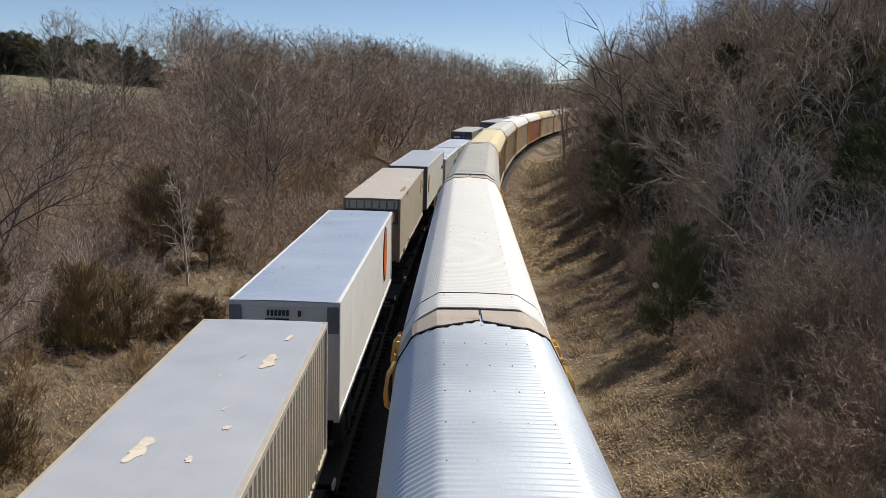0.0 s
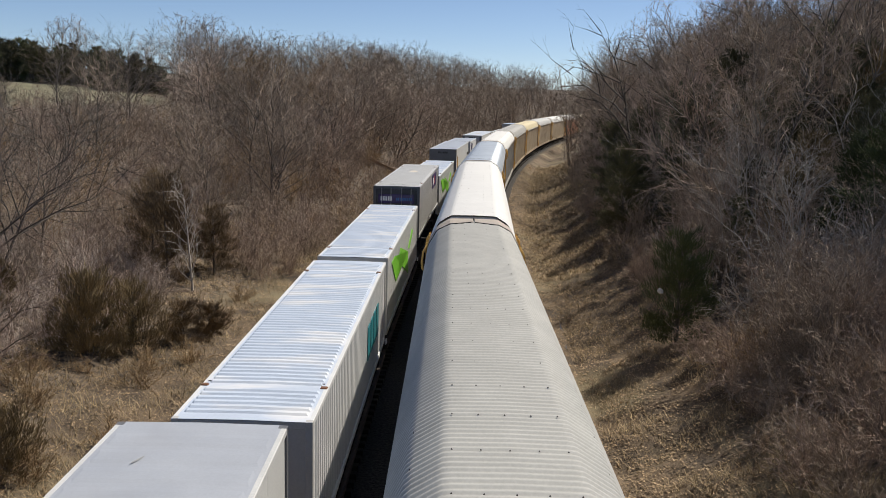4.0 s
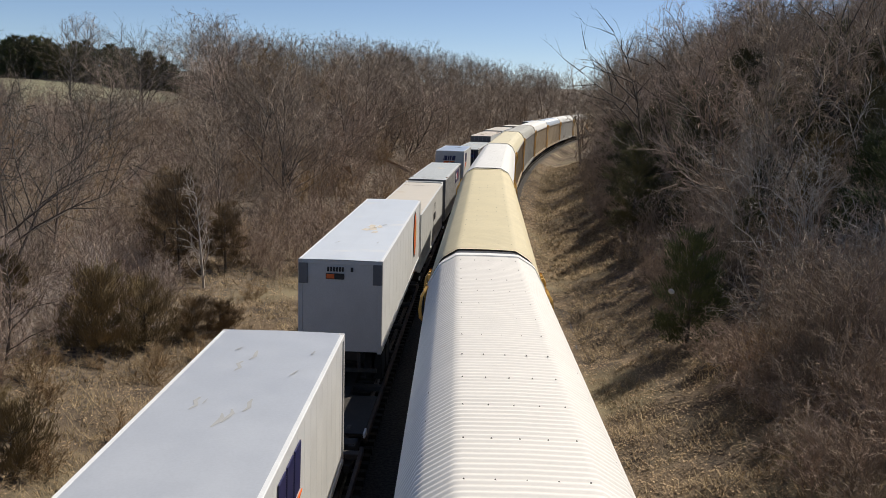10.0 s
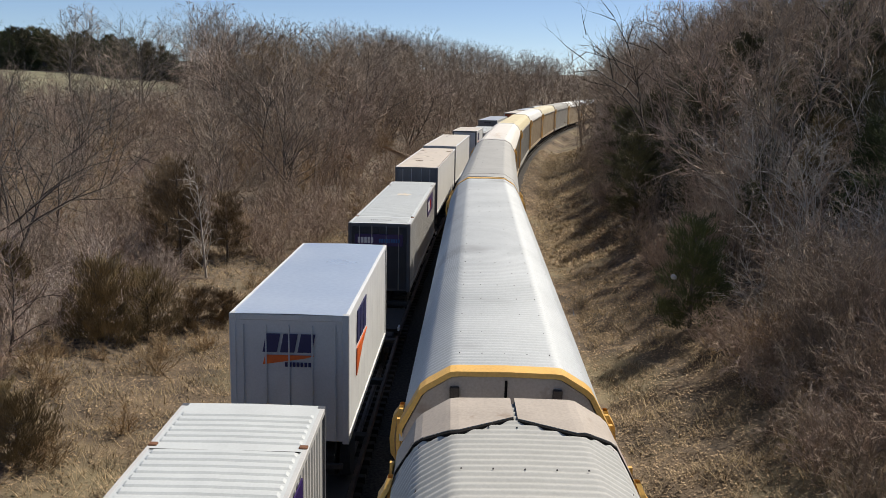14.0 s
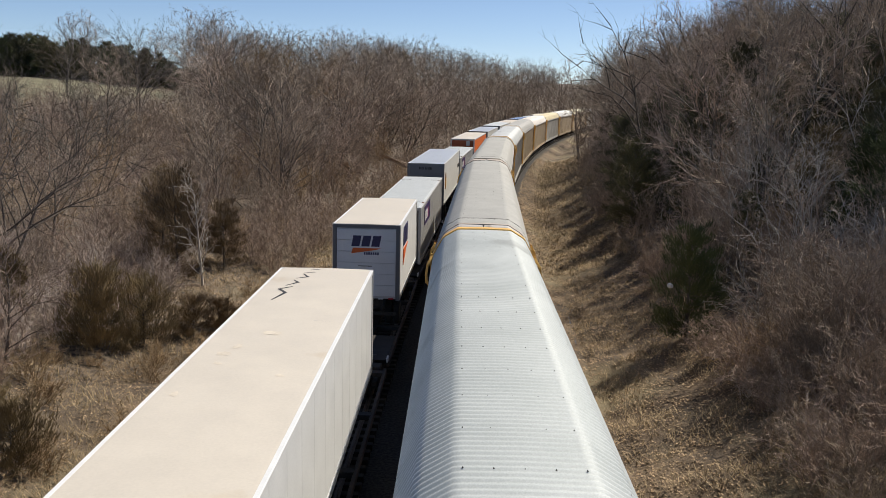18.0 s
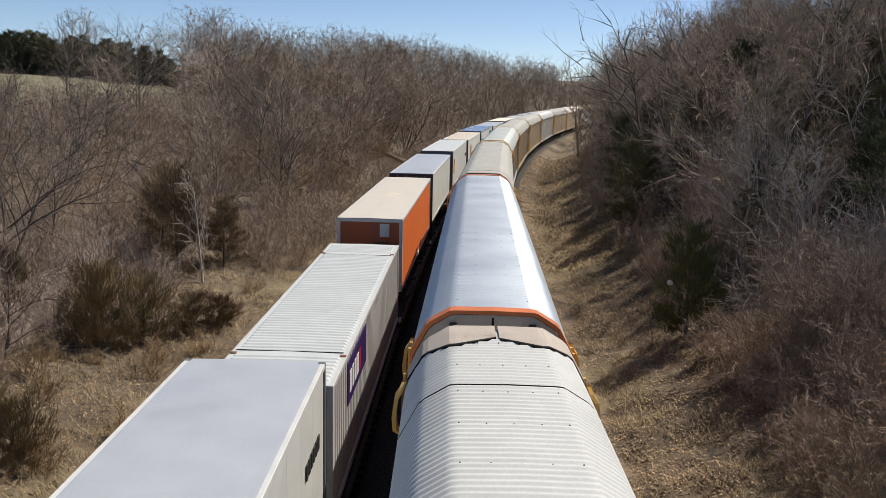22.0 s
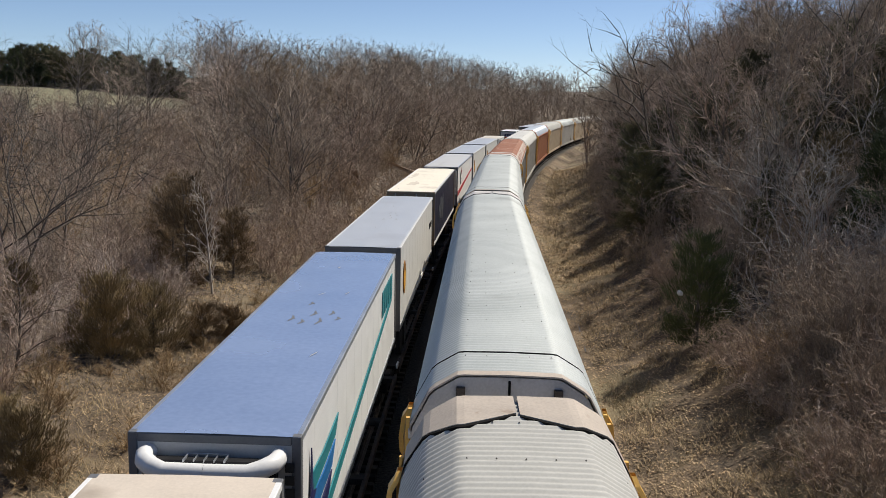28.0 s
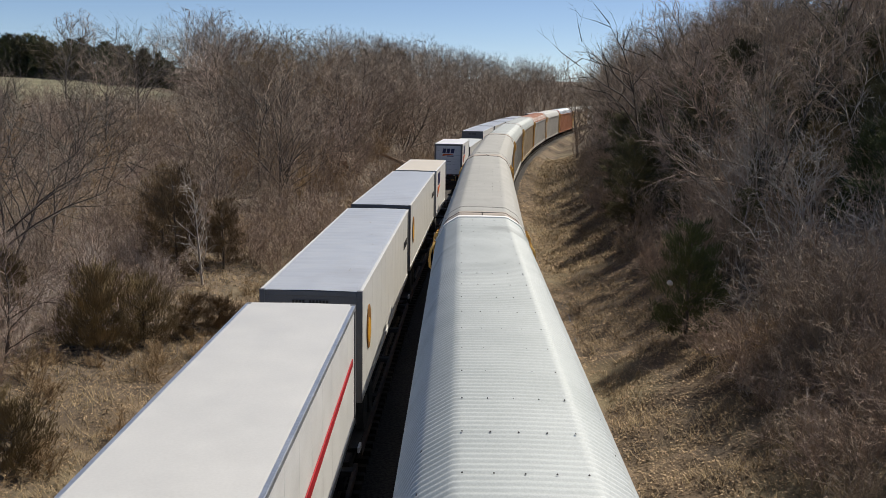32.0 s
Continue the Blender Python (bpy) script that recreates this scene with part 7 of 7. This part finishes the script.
for s_ in np.arange(53, 76, 1.5):
    for lo, hi in ((-13.5, -11.5), (-16.5, -13.5), (-20, -16.5)):
        s1, u1 = s_ + rng.uniform(-0.8, 0.8), rng.uniform(lo, hi)
        plant_brush(s1, u1, rng.choice((0, 1, 4)), rng.uniform(0.65, 0.95), rng.uniform(0, 360), rng.choice((0, 1, 1)))
for s_ in np.arange(22, 35, 1.6):
    for lo, hi in ((-15.5, -13), (-18.5, -15.5)):
        s1, u1 = s_ + rng.uniform(-0.8, 0.8), rng.uniform(lo, hi)
        if rng.random() < 0.55:
            plant_brush(s1, u1, 3, rng.uniform(0.45, 0.75), rng.uniform(0, 360), rng.choice((1, 2, 2)))
thick = random.Random(23)
for s_ in np.arange(15.5, 31, 1.15):
    for lo, hi in ((8.9, 10.4), (10.4, 12.2), (12.2, 14.5)):
        s1, u1 = s_ + thick.uniform(-0.5, 0.5), thick.uniform(lo, hi)
        if u1 < s1 * 0.56 + 1.5 and not (23.2 < s1 < 25.2 and u1 < 9.8):
            plant_brush(s1, u1, thick.choice((3, 3, 1)), thick.uniform(0.75, 1.1), thick.uniform(0, 360), thick.choice((0, 0, 0, 3)))
for s_, u_, k_ in ((28.2, 11.0, 4), (28.8, 11.6, 4), (29.3, 12.2, 2), (28.6, 12.4, 4), (27.6, 11.8, 4), (29.6, 11.2, 4)):
    plant_brush(s_, u_, k_, 0.95, s_ * 91, 0)
for s_, u_, q_ in ((17.5, 10.6, 0.45), (16.2, 9.8, 0.4), (21.5, 12.6, 0.5), (19.0, 11.6, 0.5)):
    plant_cedar(s_, u_, 2, q_, s_ * 31, 0)
for s_, u_ in ((25, 8.4), (26, 9.2), (24, 9.4), (25.4, 10.2), (27.2, 8.8), (21.5, 9.6), (20, 8.8), (29.5, 9.4), (31.5, 9.0), (33.4, 9.6), (23, 10.8), (18.5, 9.4)):
    plant_brush(s_, u_, 3 if u_ < 9.5 else 1, 0.7, s_ * 83, 1 if s_ % 2 > 1 else 0)
for s_ in np.arange(64, 150, 2.4):
    for lo, hi in ((-12.5, -9.8), (-16.5, -12.5)):
        s1, u1 = s_ + rng.uniform(-1, 1), rng.uniform(lo, hi)
        plant_brush(s1, u1, rng.choice((0, 1, 4)), rng.uniform(0.7, 1.1), rng.uniform(0, 360), rng.choice((0, 0, 1, 2)))


for s_ in np.arange(58, 128, 3.6):
    for u_ in np.arange(-78, -18, 4.2):
        s1, u1 = s_ + rng.uniform(-1.8, 1.8), u_ + rng.uniform(-2.1, 2.1)
        bx, by = beside(s1, u1)
        if -0.56 * by - 3 < bx < -0.28 * by and rng.random() < 0.8:
            plant_brush(s1, u1, rng.choice((0, 2, 4, 4)), rng.uniform(0.7, 1.1), rng.uniform(0, 360), rng.choice((0, 0, 1)))
            if rng.random() < 0.16 and s1 < 110:
                plant_tree(s1, u1 + 1, rng.randrange(7), rng.uniform(0.45, 0.65), rng.uniform(0, 360), rng.choice((0, 0, 2)), rng.uniform(-6, 6))


for s_ in np.arange(36, 53, 1.5):
    for lo, hi in ((-17.2, -15.4), (-19.5, -17.2), (-22, -19.5)):
        s1, u1 = s_ + rng.uniform(-0.8, 0.8), rng.uniform(lo, hi)
        if not (s1 > 48 and u1 > -17):
            plant_brush(s1, u1, rng.choice((0, 1, 3)), rng.uniform(0.65, 0.95), rng.uniform(0, 360), rng.choice((3, 3, 1)))


def far_scrub():
    for tint, spots in FAR_SCRUB.items():
        V, F, k0 = [], [], 0
        for s, u, k, sc, turn in spots:
            v, f = BRUSH_RAW[k % len(BRUSH_RAW)]
            c, sn = math.cos(radians(turn)) * sc, math.sin(radians(turn)) * sc
            x, y, z = footing(s, u)
            V.append(np.stack([v[:, 0] * c - v[:, 1] * sn + x, v[:, 0] * sn + v[:, 1] * c + y, v[:, 2] * sc + z], 1))
            F += [tuple(i + k0 for i in q) for q in f]
            k0 += len(v)
        me = bpy.data.meshes.new("scrub")
        me.from_pydata(np.concatenate(V).tolist(), [], F)
        me.materials.append((TWIG, TWIG_RED, TWIG_TAN)[tint])
        tagged(new("scrub", me), f"thicket of leafless {('grey-brown', 'reddish', 'tawny')[tint]} shrubs farther along the line", "thicket", kind="stuff")


far_scrub()


# far woods: one joined mass, coarser
def far_woods():
    rng = random.Random(5)
    kinds = []
    for k in range(5):
        wd, cr = bare_tree(200 + k, 15, 0.95, 9, 4, 3, thick=1.2, hair=4, hw=0.028, hl=1.2, dome=1.1)
        kinds.append(joined(wd, cr))
    scrub = brush(300, 4.5, 14, 1.1, 6, 4, 0.03)
    scrub = joined(*scrub)
    spots = []
    for s in np.arange(132, 400, 6.5):
        for u in list(np.arange(-90, -12, 8.0)) + list(np.arange(11, 60, 8.0)):
            if rng.random() < 0.85:
                spots.append((s + rng.uniform(-4, 4), u + rng.uniform(-4, 4)))
    bushes = [(s + rng.uniform(-3, 3), rng.uniform(-48, -11)) for s in np.arange(115, 270, 0.8)]
    for s in np.arange(70, 150, 9.0):
        for u in (42, 52):
            spots.append((s + rng.uniform(-4, 4), u + rng.uniform(-4, 4)))
    V, F, k0 = [], [], 0
    for s, u in spots + bushes:
        bx, by = beside(s, u)
        if bx < -0.29 * by and by < 230:
            continue
        v, f = rng.choice(kinds) if rng.random() < 0.6 and (s, u) not in bushes else scrub
        a, sc = rng.uniform(0, 6.28), rng.uniform(0.8, 1.2) * (1.12 if 150 < s < 330 and u < 0 else 1.0)
        c, sn = math.cos(a) * sc, math.sin(a) * sc
        x, y, z = footing(s, u)
        V.append(np.stack([v[:, 0] * c - v[:, 1] * sn + x, v[:, 0] * sn + v[:, 1] * c + y, v[:, 2] * sc + z], 1))
        F += [tuple(i + k0 for i in q) for q in f]
        k0 += len(v)
    me = bpy.data.meshes.new("far_woods")
    me.from_pydata(np.concatenate(V).tolist(), [], F)
    me.materials.append(TWIG)
    tagged(new("far_woods", me), "distant leafless grey-brown woods along the railway", "woods", kind="stuff")


far_woods()


def conifer_row():
    rng = random.Random(9)
    for k in range(72):
        f = k / 71
        x, y = -122 + 62 * f + rng.uniform(-0.8, 0.8), 196 + rng.uniform(-6, 8)
        plant_cedar(*abreast(x, y), 4, rng.uniform(0.85, 1.2) * (1.1 - 0.3 * f), rng.uniform(0, 360), rng.choice((0, 0, 2)), 1.0, 1.15)
    plant_tree(*abreast(-84, 212), 2, 1.75, 30, 0)
    plant_tree(*abreast(-68, 214), 0, 1.3, 80, 0)
    for k in range(6):
        x, y = -14 - 2.6 * k, 300 + rng.uniform(-6, 6)
        plant_cedar(*abreast(x, y), 4, rng.uniform(1.2, 1.6), rng.uniform(0, 360), 0)


conifer_row()


def grass():
    rng = random.Random(3)
    V, F = [], []
    for _ in range(42000):
        left = rng.random() < 0.5
        s = 12 + 62 * rng.random() ** 1.5
        u = rng.uniform(-22, -8.4) if left else rng.uniform(4.6, 10)
        x, y, z = footing(s, u, 0.02)
        if noise.noise(Vector((x / 1.9, y / 1.9, 1))) < rng.uniform(-0.4, 0.15) - (0.0 if left else -0.1):
            continue
        hgt = rng.uniform(0.12, 0.4) * (1.5 if left else 0.9)
        for _ in range(3):
            a, t = rng.uniform(0, 6.28), rng.uniform(0.3, 1.4)
            dx, dy = math.cos(a), math.sin(a)
            ox, oy, w = rng.gauss(0, 0.10), rng.gauss(0, 0.10), 0.012
            k = len(V)
            V += [(x + ox - dy * w, y + oy + dx * w, z), (x + ox + dy * w, y + oy - dx * w, z), (x + ox + dx * hgt * t, y + oy + dy * hgt * t, z + hgt * rng.uniform(0.3, 1))]
            F.append((k, k + 1, k + 2))
    for _ in range(15000):
        s = 55 + 95 * rng.random()
        u = rng.uniform(-13, -8.5) if rng.random() < 0.3 else rng.uniform(3.4, 10.5)
        x, y, z = footing(s, u, 0.02)
        hgt = rng.uniform(0.15, 0.5)
        for _ in range(3):
            a, t = rng.uniform(0, 6.28), rng.uniform(0.3, 1.6)
            dx, dy = math.cos(a), math.sin(a)
            ox, oy, w = rng.gauss(0, 0.2), rng.gauss(0, 0.2), 0.028
            k = len(V)
            V += [(x + ox - dy * w, y + oy + dx * w, z), (x + ox + dy * w, y + oy - dx * w, z), (x + ox + dx * hgt * t, y + oy + dy * hgt * t, z + hgt * rng.uniform(0.2, 0.9))]
            F.append((k, k + 1, k + 2))
    me = bpy.data.meshes.new("dead_grass")
    me.from_pydata(V, [], F)
    me.materials.append(STRAW)
    tagged(new("dead_grass", me), "matted straw-coloured dead grass beside the tracks", "grass", kind="stuff")


grass()


def leaf_litter():
    rng = random.Random(4)
    V, F = [], []
    for _ in range(170000):
        s = 11 + 75 * rng.random() ** 1.4
        u = rng.uniform(2.4, 12) if rng.random() < 0.6 else rng.uniform(-19, -8)
        x, y, z = footing(s, u, -0.008)
        if noise.noise(Vector((x / 1.3, y / 1.3, 4))) + 0.5 * noise.noise(Vector((x / 0.5, y / 0.5, 7))) < rng.uniform(-0.55, 0.05):
            continue
        a, r = rng.uniform(0, 6.28), rng.uniform(0.022, 0.062) * (0.75 + s / 120)
        k = len(V)
        for i in range(3):
            b = a + i * 2.1 + rng.uniform(-0.4, 0.4)
            V.append((x + r * math.cos(b), y + r * math.sin(b), z + rng.uniform(0, 0.05)))
        F.append((k, k + 1, k + 2))
    for _ in range(22000):
        s, u = 55 + 90 * rng.random(), rng.uniform(1.9, 9.5)
        x, y, z = footing(s, u, -0.01)
        a, r = rng.uniform(0, 6.28), rng.uniform(0.04, 0.13)
        k = len(V)
        for i in range(3):
            b = a + i * 2.1 + rng.uniform(-0.5, 0.5)
            V.append((x + r * math.cos(b), y + r * math.sin(b), z + rng.uniform(0, 0.09)))
        F.append((k, k + 1, k + 2))
    me = bpy.data.meshes.new("leaf_litter")
    me.from_pydata(V, [], F)
    me.materials.append(LEAF)
    tagged(new("leaf_litter", me), "scattered dry brown leaves and straw on the banks", "leaves", kind="stuff")


leaf_litter()


def bag():
    rng = random.Random(2)
    s = Shape()
    rows = []
    for i in range(7):
        a = math.pi * i / 6
        rows.append([(0.17 * math.sin(a) * math.cos(b) * rng.uniform(0.6, 1.2), 0.12 * math.sin(a) * math.sin(b) * rng.uniform(0.6, 1.2), 0.10 * math.cos(a) + rng.uniform(-0.02, 0.02)) for b in np.linspace(0, 6.2832, 9)])
        rows[-1][-1] = rows[-1][0]
    s.loft(rows)
    ob = new("plastic_bag", s.mesh("plastic_bag", WHITE_LETTER))
    ob.matrix_basis = pose(9.15, 35.3, 2.5, 10, 20, 30)
    tagged(ob, "crumpled white plastic bag caught in an evergreen", "plastic bag")


bag()



# ---- what moves ----
CAR_SLACK = {13: -0.4, 12: -0.8, 11: -0.1, 10: -0.1, 9: -0.2, 8: -0.55, 7: -0.95, 6: -1.15, 5: -0.8, 4: -0.4, 1: -0.2, -4: -0.35, -8: 0.3, -9: 0.3}


def car_way(c, t):
    d = -6.361e-06 * t ** 3 + 8.142e-04 * t ** 2 - 3.159e-02 * t + 0.3309
    return CAR_S0 + CAR_V * (t - 19) + CAR_L * (c + d) + CAR_SLACK.get(c, 0.0)


def motions():
    times = [0, 2, 4, 6, 8, 10, 12, 14, 16, 18, 20, 22, 24, 26, 28, 30, 32]
    for c, car in AUTORACKS.items():
        walk(car, [(t, on_track(car_way(c, t) + CAR_L / 2, X_RIGHT, 9.9)) for t in times])
    for q, box in zip(SPEC, BOXES):
        mid, half = (q[0] + q[1]) / 2, (q[1] - q[0]) * 0.38
        walk(box, [(t, on_track(mid - RAKE_V * (t - 19), X_LEFT, half)) for t in times])
    for lo, hi, wagon in WAGONS:
        walk(wagon, [(t, on_track((lo + hi) / 2 - RAKE_V * (t - 19), X_LEFT, (hi - lo) * 0.42)) for t in times])


motions()
